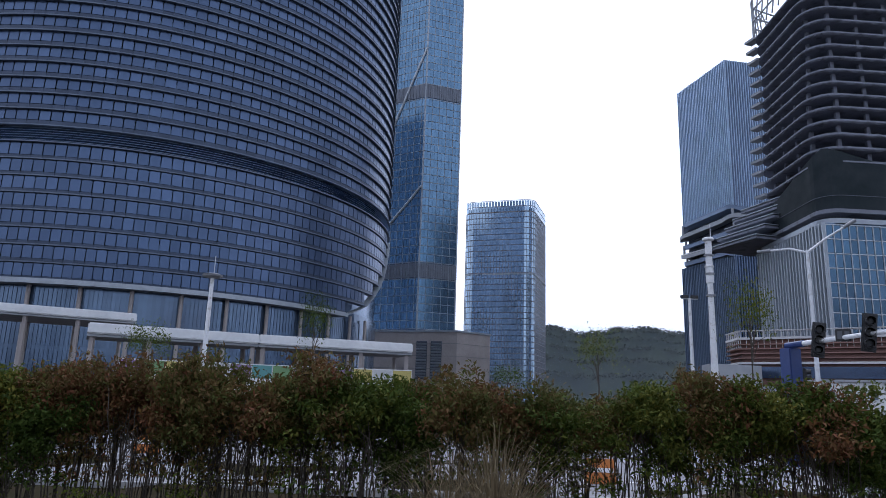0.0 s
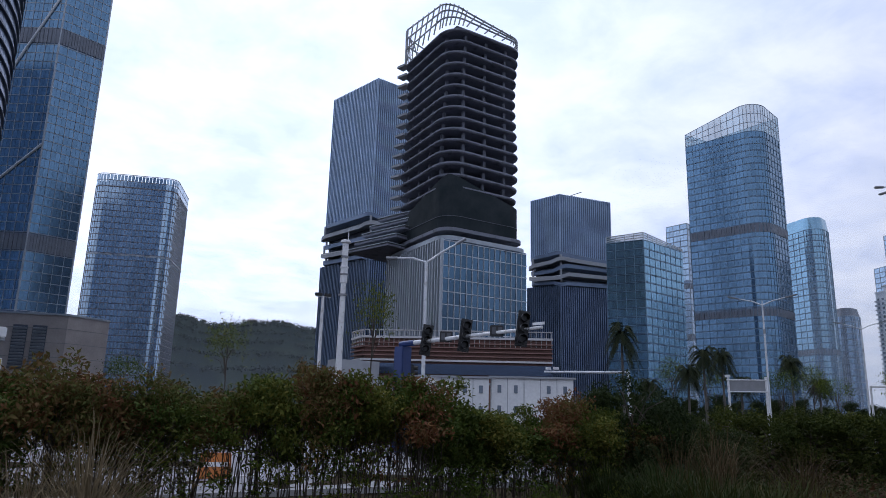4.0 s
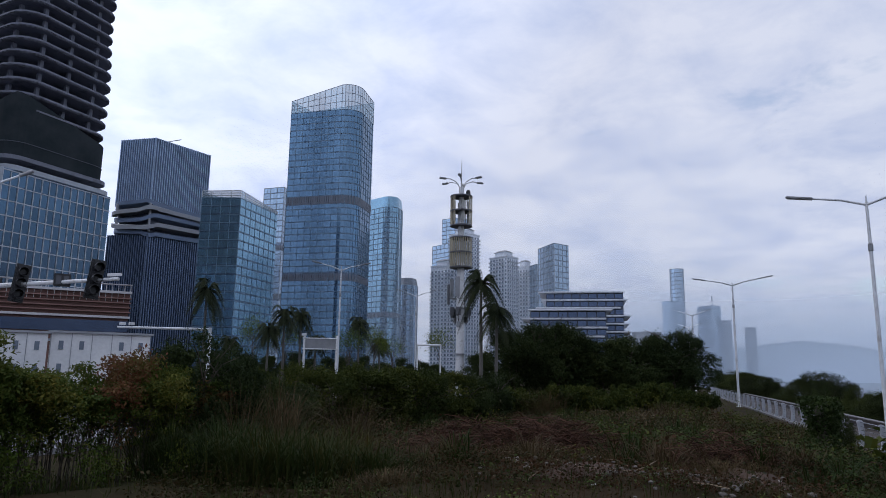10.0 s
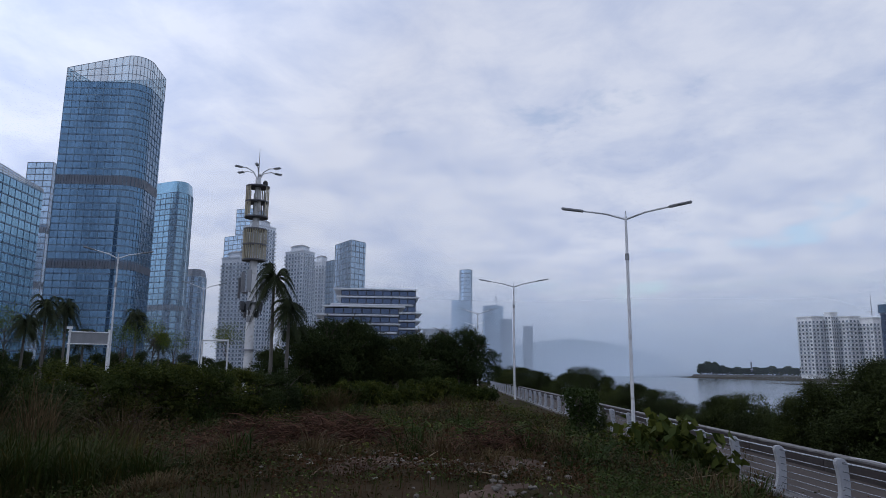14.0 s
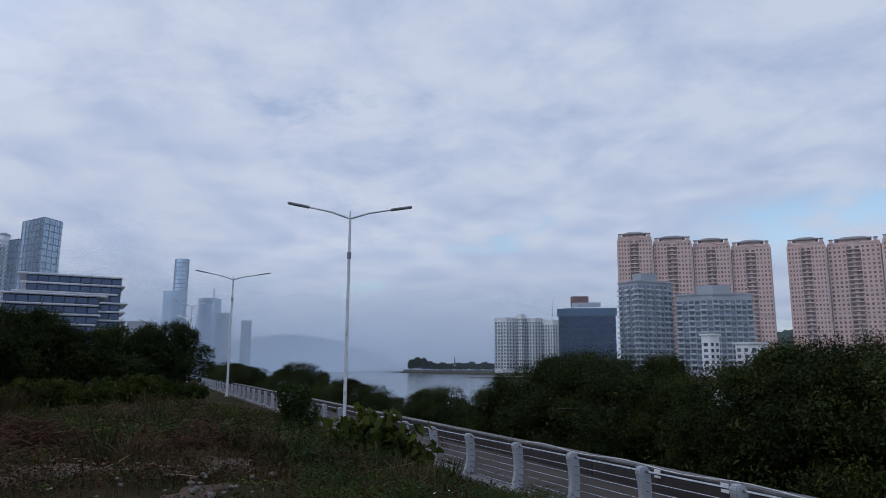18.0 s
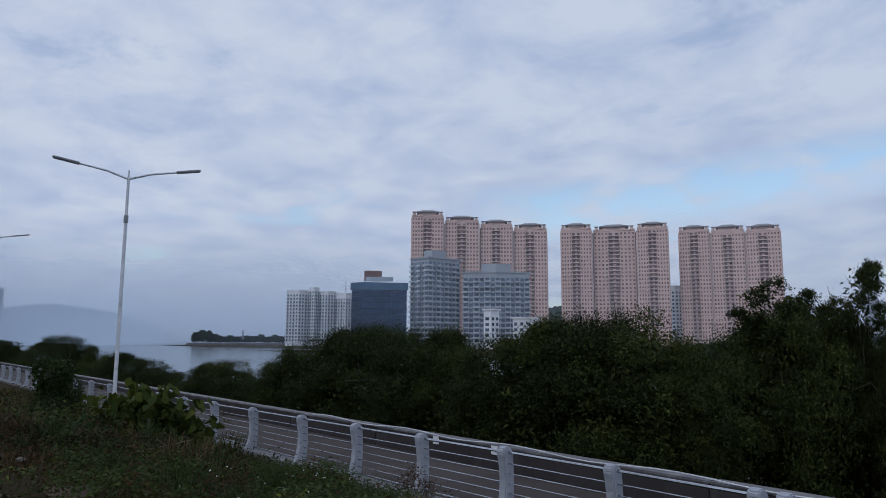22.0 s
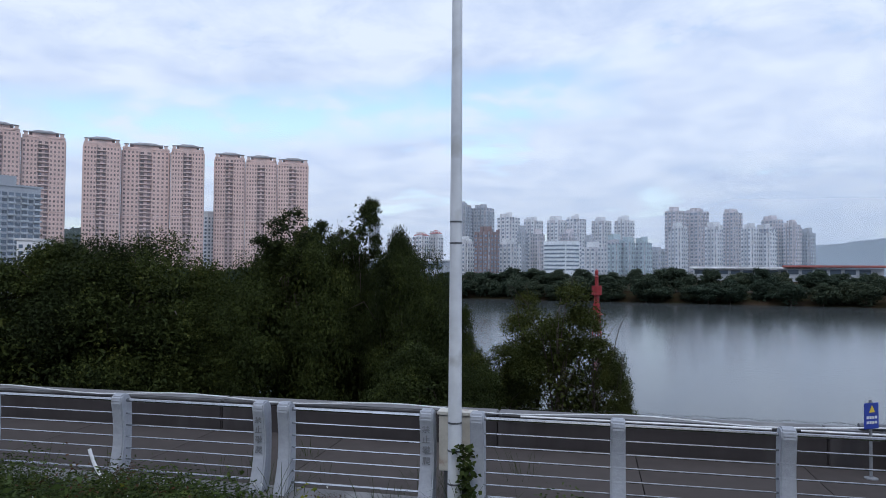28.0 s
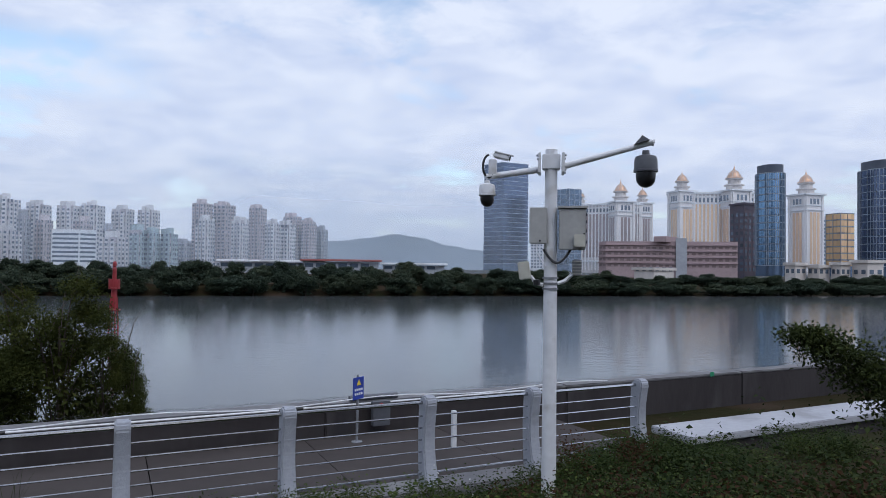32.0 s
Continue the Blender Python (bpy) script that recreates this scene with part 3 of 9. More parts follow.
us = [-4500, -1500, -500, -200, -100, -60] + [x * 1.0 for x in range(-40, 61)] + [x * 4.0 for x in range(17, 40)] + [200, 300, 500, 900, 1600, 4500]
qs = [-4500, -1500, -600, -300, -200, -160, -150, -146, -142, -138, -134, -130, -126, -120, -100, -60, -30, -16, -13, -9, -6.5, -3.76, -3.74, 0.24, 0.3] + [0.8 + 0.7 * i for i in range(60)] + [46, 52, 60, 75, 100, 200, 500, 1500, 4500]
sh = Shape()
sh.v = [tuple(emb(u, q, land(u, q))) for q in qs for u in us]
sh.f = [(j * len(us) + i, j * len(us) + i + 1, (j + 1) * len(us) + i + 1, (j + 1) * len(us) + i) for j in range(len(qs) - 1) for i in range(len(us) - 1)]
thing("ground", label="weedy brown waste ground beside the river", category="ground", kind="structure", mesh=sh.mesh("ground", SOIL, smooth=True))
# the river lies on the outer side of the embankment alone
a, b, c, d = emb(-4500, -5.0, WATER_Z), emb(4500, -5.0, WATER_Z), emb(4500, -4600, WATER_Z), emb(-4500, -4600, WATER_Z)
thing("water", label="calm grey river water with soft reflections", category="water", kind="structure", mesh=Shape().add([d, c, b, a], [(0, 1, 2, 3)]).mesh("water", WATER))

# road behind the hedge
road = thing("road", label="pale grey concrete road behind the hedge", category="road", kind="structure",
             mesh=Shape().box((-87, 39, 0.035), (246, 33, 0.07)).mesh("road", ASPHALT))
pave2 = thing("pavement", label="pale paved forecourt of the offices", category="pavement", kind="structure",
              mesh=Shape().box((0, 150, 0.05), (900, 185, 0.14)).mesh("pavement", PAVE))
for y, w in ((22.4, 0.3), (55.6, 0.35)):
    thing("kerb", label="concrete kerb along the road", category="kerb", kind="structure", mesh=Shape().box((-87, y, 0.08), (246, w, 0.2)).mesh("kerb", KERB))
for y in (28, 33, 44, 50):
    for x in range(-66, 32, 9):
        thing("lane_mark", label="white painted lane dash on the road", category="road marking", group="lane dashes", kind="structure",
              mesh=unit(PAINT_W)).matrix_basis = Matrix.Translation((x + y % 7, y, 0.074)) @ Matrix.Diagonal((4.0, 0.15, 0.006, 1))

# hills, and the see-through sheets that stand in for mist and haze
def ridge(name, b0, b1, dist, heights, label):
    """A wooded ridge with the given crest heights along an arc."""
    s = Shape()
    n, rows = 260, 9
    for j in range(rows):
        for i in range(n + 1):
            f = i / n
            k = f * (len(heights) - 1)
            h0, h1 = heights[int(k)], heights[min(len(heights) - 1, int(k) + 1)]
            w = k - int(k)
            h = h0 + (h1 - h0) * w * w * (3 - 2 * w)
            g = j / (rows - 1)
            prof = math.sin(g * math.pi * 0.5)
            z = (h + 4) * prof * (1 + 0.035 * noise.noise(Vector((f * 22, g * 3, dist))) + 0.012 * noise.noise(Vector((f * 90, g * 9, dist)))) - 4
            p = pol(b0 + (b1 - b0) * f, dist + 220 * g, z)
            s.v.append(tuple(p))
    m = n + 1
    s.f = [(j * m + i, j * m + i + 1, (j + 1) * m + i + 1, (j + 1) * m + i) for j in range(rows - 1) for i in range(n)]
    thing(name, label=label, category="hill", kind="structure", mesh=s.mesh(name, HILL, smooth=True))


ridge("hill", 1, 24, 1000, [98, 118, 132, 136, 122, 130, 132, 124, 118, 96], "low green wooded hill beyond the towers")
ridge("hill", 84, 99, 1750, [60, 72, 82, 90, 84, 70, 48, 16], "faint blue hill across the misty bay")
ridge("hill", 183, 203, 1500, [20, 58, 62, 70, 80, 72, 54, 44, 30, 8], "blue wooded hill behind the far bank")
ridge("hill", 127, 133, 640, [4, 42, 46, 38, 6], "dark wooded knoll between apartment towers")


def mist(b0, b1, dist, top, density, label):
    s = Shape()
    n = 40
    for z in (0, top):
        s.v += [tuple(pol(b0 + (b1 - b0) * i / n, dist, z)) for i in range(n + 1)]
    s.f = [(i, i + 1, n + 2 + i, n + 1 + i) for i in range(n)]
    me = s.mesh("mist_bank", mist_mat("mist", top, density))
    uv = me.uv_layers.new(name="along")
    for poly in me.polygons:
        for li in poly.loop_indices:
            uv.data[li].uv = ((me.loops[li].vertex_index % (n + 1)) / n, 0.5)
    ob = thing("mist_bank", (0, 0, WATER_Z), label, "mist", kind="structure", mesh=me)
    return ob


# haze of the distance, put into tinted see-through sheets at set distances
mist(42, 92, 475, 190, 0.28, "thin pale sheet standing in for sea mist over the bay")
mist(66, 120, 850, 170, 0.58, "pale sheet standing in for sea mist over the bay")
mist(64, 122, 1000, 140, 0.86, "dense low sheet standing in for sea mist over the bay")
mist(94, 162, 408, 150, 0.10, "faint blue-grey haze sheet over the near bank")
mist(146, 258, 411, 150, 0.24, "thin blue-grey haze sheet over the far city")
mist(172, 214, 800, 170, 0.5, "thin haze sheet before the far hill")
mist(-30, 40, 800, 200, 0.10, "faint haze sheet before the green hill")

# ---- towers on the city side ----
def front_edges(mid, poly):
    """The edges of a footprint that face the viewer: start, end, outward normal."""
    k = len(poly)
    for i in range(k):
        a, b = poly[i], poly[(i + 1) % k]
        e = b - a
        if e.length < 0.05:
            continue
        n = Vector((e.y, -e.x)).normalized()
        if (mid + (a + b) / 2).dot(n) < 0:
            yield a, b, n


def facade(parent, mid, poly, z0, z1, fh, bay, glass, frame, single=40, fill=(0.93, 0.88), fin=0.22, fin_every=1, skip=(), lines=True, tilt=0.0012, frame2=None):
    """Panes, mullions and floor bands on the sides that face the viewer; skip: floors without panes."""
    rng = random.Random(int(mid.x * 7 + mid.y))
    spots, fins = [], []
    floors = max(1, round((z1 - z0) / fh))
    fh = (z1 - z0) / floors
    for a, b, n in front_edges(mid, poly):
        length = (b - a).length
        count = max(1, round(length / bay))
        ang = math.atan2(b.y - a.y, b.x - a.x)
        for i in range(count):
            w = length / count
            c = a + (b - a) * ((i + 0.5) / count) + n * 0.06
            for j in range(floors):
                if j in skip:
                    continue
                r = Matrix.Rotation(ang + rng.uniform(-tilt, tilt), 4, "Z") @ Matrix.Rotation(rng.uniform(-tilt, tilt), 4, "X")
                spots.append(Matrix.Translation((c.x, c.y, z0 + (j + 0.5) * fh)) @ r @ Matrix.Diagonal((w * fill[0], 0.12, fh * fill[1], 1)))
            if i % fin_every == 0 and fin:
                e = a + (b - a) * (i / count) + n * fin / 2
                fins.append(Matrix.Translation((e.x, e.y, (z0 + z1) / 2)) @ Matrix.Rotation(ang, 4, "Z") @ Matrix.Diagonal((0.16, fin, z1 - z0, 1)))
    spots.sort(key=lambda m: abs(m.translation.z - 30))
    pieces("pane", parent, spots, glass, single)
    if fins:
        pieces("mullion", parent, fins, frame, 60)
    if lines:
        for j in range(floors + 1):
            s = Shape()
            for a, b, n in front_edges(mid, poly):
                c, ang = (a + b) / 2 + n * 0.08, math.atan2(b.y - a.y, b.x - a.x)
                s.box((c.x, c.y, z0 + j * fh), ((b - a).length + 0.1, 0.26, 0.26), ang)
            part("floor_band", s, frame2 or frame, parent)
    return floors


def body(parent, poly, z0, z1, material, name="wall", label=""):
    return part(name, Shape().prism([tuple(p) for p in poly], z0, z1), material, parent, label)


def tower(name, mid, label, category="tower", group="city towers"):
    return thing(name, (mid.x, mid.y, 0), label, category, group)


LEDGE = mat("slate_grey_ledge", (0.125, 0.16, 0.225), 0.5, 0.2, scale=0.2)
# the great dark tower with a drum-like front
def curved_tower():
    mid, rad = Vector((-107.4, 243)), 85.0
    t = tower("curved_tower", mid, "huge dark blue glass tower with a curved ribbed front", "tower")
    top, lip, fh = 178.0, 27.6, 4.25
    ring = lambda r, a0=-1.2, a1=4.34, n=150: [(r * math.cos(a0 + (a1 - a0) * i / n), r * math.sin(a0 + (a1 - a0) * i / n)) for i in range(n)]

    # the skin draws in round its lower corner, storey by storey
    CORNER = (-0.44, -0.30, -0.22, -0.15, -0.09, -0.04, 0.0, 0.05, 0.14)
    core = [(rad - 1.2) * Vector((math.cos(6.2832 * i / 140), math.sin(6.2832 * i / 140))) for i in range(140)]
    part("wall", Shape().prism([tuple(p) for p in core], lip + 34, top), G_SLATE, t, "dark glass core wall")
    part("lower_core", Shape().prism([tuple(p * 0.972) for p in core], lip + 1, lip + 34), G_SLATE, t)
    base = [p * ((rad - 2.6) / (rad - 1.2)) for p in core]
    part("base_wall", Shape().prism([tuple(p) for p in base], 0, lip + 1.5), G_SLATE, t, "glazed base behind columns")
    panes, spandrels, floors = [], [], int((top - lip) / fh)
    rng = random.Random(4)
    n_bay = 84
    for j in range(floors):
        z = lip + j * fh
        louvre = j == 8
        s, k = Shape(), 0
        # the projecting ledge of the storey, ending earlier on the lowest storeys where the corner is rounded
        a0, a1 = -2.62, CORNER[min(j, 8)]
        segs = 130
        out = 0.5 if j < 8 else 0.85
        prof = [(rad + out, -0.16), (rad + out, 0.14), (rad - 1.3, 0.4), (rad - 1.3, -0.3)]
        for i in range(segs + 1):
            a = a0 + (a1 - a0) * i / segs
            s.v += [(r * math.cos(a), r * math.sin(a), z + dz) for r, dz in prof]
        for i in range(segs):
            for q in range(4):
                s.f.append((i * 4 + q, i * 4 + (q + 1) % 4, i * 4 + 4 + (q + 1) % 4, i * 4 + 4 + q))
        part("ledge", s, LEDGE, t, smooth=True)
        if louvre:
            for g in range(6):
                sl = Shape()
                zz = z + 0.45 + g * 0.62
                for i in range(segs + 1):
                    a = a0 + (a1 - a0) * i / segs
                    sl.v += [((rad + 0.35) * math.cos(a), (rad + 0.35) * math.sin(a), zz), ((rad - 0.6) * math.cos(a), (rad - 0.6) * math.sin(a), zz + 0.45)]
                sl.f = [(2 * i, 2 * i + 2, 2 * i + 3, 2 * i + 1) for i in range(segs)]
                part("louvre", sl, RIB_PALE, t)
            continue
        for i in range(n_bay):
            a = a0 + (a1 - a0) * (i + 0.5) / n_bay
            w = rad * (a1 - a0) / n_bay
            for row, (zo, hh, lean) in enumerate(((0.55, 0.6, 0.0), (2.42, 2.95, -0.02)) if j < 8 else ((0.85, 1.05, 0.0), (2.72, 2.45, -0.03))):
                tw = rng.uniform(-0.006, 0.006)
                (panes if row else spandrels).append(Matrix.Translation((rad * math.cos(a), rad * math.sin(a), z + zo)) @ Matrix.Rotation(a + math.pi / 2 + tw, 4, "Z")
                             @ Matrix.Rotation(lean + rng.uniform(-0.006, 0.006), 4, "X") @ Matrix.Diagonal((w * (0.9 if row else 0.985), 0.15, hh, 1)))
    panes.sort(key=lambda m: m.translation.z + abs(m.translation.x))
    pieces("window", t, panes, G_CURVE, 300)
    pieces("spandrel", t, spandrels, SPANDREL, 0)
    # rounded lower corner trim of the skin
    s = Shape()
    for j in range(9):
        a = CORNER[j]
        s.v += [((rad + 1.1) * math.cos(a), (rad + 1.1) * math.sin(a), lip + j * fh - 0.4), ((rad - 1.5) * math.cos(a), (rad - 1.5) * math.sin(a), lip + j * fh - 0.4)]
    s.f = [(2 * j, 2 * j + 1, 2 * j + 3, 2 * j + 2) for j in range(8)]
    part("skin_edge", s, FRAME, t)
    s = Shape()
    for i in range(131):
        a = -2.62 + (2.62 - 0.44) * i / 130
        s.v += [((rad + 1.3) * math.cos(a), (rad + 1.3) * math.sin(a), lip - 0.9), ((rad + 1.3) * math.cos(a), (rad + 1.3) * math.sin(a), lip + 0.3),
                ((rad - 4.4) * math.cos(a), (rad - 4.4) * math.sin(a), lip + 0.3), ((rad - 4.4) * math.cos(a), (rad - 4.4) * math.sin(a), lip - 0.9)]
    s.f = [(i * 4 + q, i * 4 + (q + 1) % 4, i * 4 + 4 + (q + 1) % 4, i * 4 + 4 + q) for i in range(130) for q in range(4)]
    part("soffit", s, FRAME, t, "grey rounded lip under the ribbed skin", smooth=True)
    # base storey: columns and tall glass
    for i in range(18):
        a = -2.55 + i * 0.136
        c = Vector((math.cos(a), math.sin(a))) * (rad - 1.4)
        s = Shape().tube((c.x, c.y, 0), (c.x, c.y, lip), 0.5, 0.5, 12)
        part("column", s, STONE, t, smooth=True)
    glass = []
    for i in range(192):
        a = -2.58 + i * 0.0121
        c = Vector((math.cos(a), math.sin(a))) * (rad - 2.4)
        for z, h in ((19.5, 13.5), (8.6, 6.5)):
            glass.append(Matrix.Translation((c.x, c.y, z)) @ Matrix.Rotation(a + math.pi / 2, 4, "Z") @ Matrix.Diagonal((0.86, 0.15, h, 1)))
    pieces("base_pane", t, glass, G_SLATE, 100)


curved_tower()


# tall slab beside it
def tall_slab():
    mid, poly = block_plan((353.5, 362), (357.6, 345), (0.75, 352))
    t = tower("glass_slab_tower", mid, "very tall blue glass slab tower with diagonal braces")
    body(t, poly, 36, 330, G_SLATE)
    f = facade(t, mid, poly, 38, 330, 4.3, 2.1, G_BLUE, FRAME, 60, fin=0.4, fin_every=2, skip=(6, 7, 29, 30))
    for a, b, n in front_edges(mid, poly):
        ang = math.atan2(b.y - a.y, b.x - a.x)
        c = (a + b) / 2
        for z in (68, 167):
            s = Shape()
            for i in range(16):
                p = a + (b - a) * ((i + 0.5) / 16) + n * 0.25
                s.box((p.x, p.y, z), ((b - a).length / 18, 0.3, 7.4), ang)
            part("louvre_band", s, BAND, t)
    a, b = poly[0], poly[1]
    edges = list(front_edges(mid, poly))
    a, b, n = min(edges, key=lambda e: (mid + (e[0] + e[1]) / 2).x)
    if (mid + a).x > (mid + b).x:
        a, b = b, a
    for z0, z1 in ((82.6, 113), (126, 192), (214, 292)):
        p, q = a + n * 0.5, b + n * 0.5
        part("brace", Shape().tube((p.x, p.y, z0), (q.x, q.y, z1), 0.55, 0.55, 8), FRAME_LIGHT, t)
    for p in (poly):
        part("corner_fin", Shape().tube((p.x, p.y, 36), (p.x, p.y, 330), 0.45, 0.45, 6), FRAME, t)
    m2, base = block_plan((353.6, 345), (1.0, 330), (3.75, 345))
    pod = tower("stone_podium", m2, "beige stone podium with tall louvre gates", "building")
    body(pod, base, 0, 35.5, STONE)
    for a, b, n in front_edges(m2, base):
        ang = math.atan2(b.y - a.y, b.x - a.x)
        if (b - a).length > 30:
            for g in (0.62, 0.78):
                c = a + (b - a) * g
                part("louvre_frame", Shape().box((c.x + n.x * 0.2, c.y + n.y * 0.2, 22), (5.4, 0.6, 18), ang), FRAME_DARK, pod)
                for i in range(13):
                    part("slat", unit(FRAME), None, pod, m=Matrix.Translation((c.x + n.x * 0.6, c.y + n.y * 0.6, 14 + i * 1.3)) @ Matrix.Rotation(ang, 4, "Z") @ Matrix.Rotation(0.5, 4, "X") @ Matrix.Diagonal((5.0, 0.2, 0.9, 1)))
        for z in (6, 12, 18, 24, 30):
            c = (a + b) / 2 + n * 0.05
            part("joint_band", Shape().box((c.x, c.y, z), ((b - a).length, 0.12, 0.18), ang), LOUVRE, pod)
        c = (a + b) / 2
        part("parapet", Shape().box((c.x, c.y, 35.9), ((b - a).length + 0.4, 0.9, 0.8), ang), FRAME, pod)


tall_slab()


def canopy(pts, z, depth, label):
    """A white flat walkway roof on square posts; pts: its front edge."""
    mid = sum(pts, Vector((0, 0))) / len(pts)
    t = thing("walkway_canopy", (mid.x, mid.y, 0), label, "canopy", "walkway canopies")
    for a, b in zip(pts, pts[1:]):
        e = (b - a).normalized()
        n = Vector((-e.y, e.x))
        q = [a - mid, b - mid, b - mid + n * depth, a - mid + n * depth]
        part("roof", Shape().prism([tuple(p) for p in q], z - 1.15, z), WHITE, t, bevel=0.12)
        part("soffit", Shape().prism([tuple(p + n * (0.3 if i < 2 else -0.3)) for i, p in enumerate(q)], z - 1.45, z - 1.15), GREY_W, t)
        k = max(2, round((b - a).length / 6.5))
        for i in range(k + 1):
            for d in (0.8, depth - 0.8):
                c = a - mid + (b - a) * (0.03 + 0.94 * i / k) + n * d
                part("post", unit(STONE), None, t, m=Matrix.Translation((c.x, c.y, (z - 1.45) / 2 + 0.06)) @ Matrix.Diagonal((0.45, 0.45, z - 1.57, 1)))


canopy([pol(332.6, 82).to_2d(), pol(345, 84).to_2d(), pol(357.4, 88).to_2d()], 9.9, 7, "white flat walkway canopy on square posts")
canopy([pol(318, 108).to_2d(), pol(335.8, 106).to_2d()], 13.6, 12, "long white entrance canopy before the dark tower")


# painted hoarding along the forecourt
TINTS = [mat("hoarding_" + n, c, 0.6, scale=0.5) for n, c in (("teal", (0.10, 0.30, 0.30)), ("white", (0.55, 0.56, 0.58)), ("green", (0.16, 0.30, 0.14)), ("violet", (0.26, 0.18, 0.34)), ("yellow", (0.50, 0.42, 0.14)))]
hrng = random.Random(12)
for i in range(14):
    b0 = 335.0 + 1.6 * i
    a, b = pol(b0, 79).to_2d(), pol(b0 + 1.58, 79).to_2d()
    m = (a + b) / 2
    h = thing("hoarding", (m.x, m.y, 0), "painted hoarding panel with a coloured upper half", "hoarding", "hoarding panels", rz=math.atan2(b.y - a.y, b.x - a.x))
    part("panel", Shape().box((0, 0, 3.1), ((b - a).length, 0.08, 6.2)), WHITE_PANEL, h)
    part("colour_field", Shape().box((0, -0.06, 5.4), ((b - a).length - 0.1, 0.03, 1.4)), hrng.choice(TINTS), h, "coloured field")
    part("post", Shape().box((-(b - a).length / 2, 0.1, 3.1), (0.12, 0.12, 6.2)), STEEL, h)


# brown-edged tower with rounded corners
PALE_FIN = mat("pale_brown_grey_fin", (0.30, 0.285, 0.30), 0.5, 0.2, scale=0.2)
def rounded_tower():
    mid, poly = block_plan((1.35, 489), (7.3, 478), (8.4, 531))
    poly = rounded(poly, 7, 6)
    t = tower("rounded_glass_tower", mid, "blue-grey glass tower with rounded corners and brown edges")
    body(t, poly, 0, 141, G_SLATE)
    facade(t, mid, poly, 4, 138, 4.1, 2.2, G_PALE, PALE_FIN, 40, fin=0.3, fin_every=1, fill=(0.9, 0.84))
    part("plant_room", Shape().prism([tuple(p * 0.8) for p in poly], 138, 144), GREY_W, t)
    for a, b, n in front_edges(mid, poly):
        ang = math.atan2(b.y - a.y, b.x - a.x)
        k = max(1, round((b - a).length / 2.2))
        for i in range(k):
            c = a + (b - a) * ((i + 0.5) / k) + n * 0.1
            part("crown_pane", unit(G_PALE), None, t, m=Matrix.Translation((c.x, c.y, 142.5)) @ Matrix.Rotation(ang, 4, "Z") @ Matrix.Diagonal(((b - a).length / k * 0.82, 0.15, 7.6, 1)))
        c = (a + b) / 2 + n * 0.1
        for z in (138.4, 142.5, 146.8):
            part("crown_rail", Shape().box((c.x, c.y, z), ((b - a).length + 0.1, 0.4, 0.35), ang), PALE_FIN, t)
    for z in (92.0, 92.6):
        part("light_band", Shape().prism([tuple(p) for p in swell(poly, 0.5)], z, z + 0.3), FRAME_LIGHT, t)


rounded_tower()


# two ribbed towers with a waist of wavy slabs
def ribbed_tower(left, corner, right, z_low, z_up, z_top, wide, group_label):
    mid, poly = block_plan(left, corner, right)
    t = tower("ribbed_tower", mid, group_label)
    low = swell(poly, wide)
    body(t, low, 0, z_low, G_DARK, label="dark ribbed lower block")
    body(t, poly, z_up, z_top, RIB, label="grey ribbed upper block")
    body(t, swell(poly, -1.5), z_low, z_up, FRAME_DARK, "waist_wall")
    for pl, z0, z1, m, gap in ((low, 0.5, z_low, RIB, 1.5), (poly, z_up, z_top, RIB_PALE, 1.5)):
        for a, b, n in front_edges(mid, pl):
            s = Shape()
            k = round((b - a).length / gap)
            ang = math.atan2(b.y - a.y, b.x - a.x)
            for i in range(k + 1):
                c = a + (b - a) * (i / k) + n * 0.3
                s.box((c.x, c.y, (z0 + z1) / 2), (0.42, 0.7, z1 - z0), ang)
            part("rib", s, m, t, kind="stuff")
    waist = rounded(swell(poly, wide + 1.5), 7, 6)
    h = z_up - z_low
    for i, (f, grow) in enumerate(((0.0, 0.0), (0.22, 1.6), (0.5, 0.4), (0.74, 1.9), (0.97, 0.2))):
        s = Shape()
        ring = swell(waist, grow)
        z = z_low + f * h
        k = len(ring)
        up = [1.6 * math.sin(j * 6.2832 / k * 2 + i) for j in range(k)]
        s.v = [(p.x, p.y, z + w) for p, w in zip(ring, up)] + [(p.x, p.y, z + w + 2.3) for p, w in zip(ring, up)]
        s.f = [(j, (j + 1) % k, k + (j + 1) % k, k + j) for j in range(k)] + [tuple(range(k))[::-1], tuple(range(k, 2 * k))]
        part("waist_slab", s, GREY_W if i % 2 else RIB, t, "grey wavy floor slab", smooth=True)
        if i < 4:
            for p in ring[::5]:
                q = p * 0.95
                part("column", Shape().tube((q.x, q.y, z + 1.5), (q.x, q.y, z + 0.25 * h + 1), 0.7, 0.7, 8), GREY_W, t)
    c = poly[1] * 0.2
    part("roof_crane", Shape().tube((c.x, c.y, z_top), (c.x, c.y, z_top + 3), 0.4).tube((c.x, c.y, z_top + 2.5), (c.x + 7, c.y - 5, z_top + 5.5), 0.25), STEEL, t)


ribbed_tower((19.5, 424), (23.25, 387), (27.6, 408), 84, 108, 196, 1.2, "tall steel-grey ribbed tower with a wavy waist")
ribbed_tower((37.0, 429), (39.4, 415), (43.55, 437), 76, 93, 133, 1.4, "steel-grey ribbed tower with stacked wavy balconies")


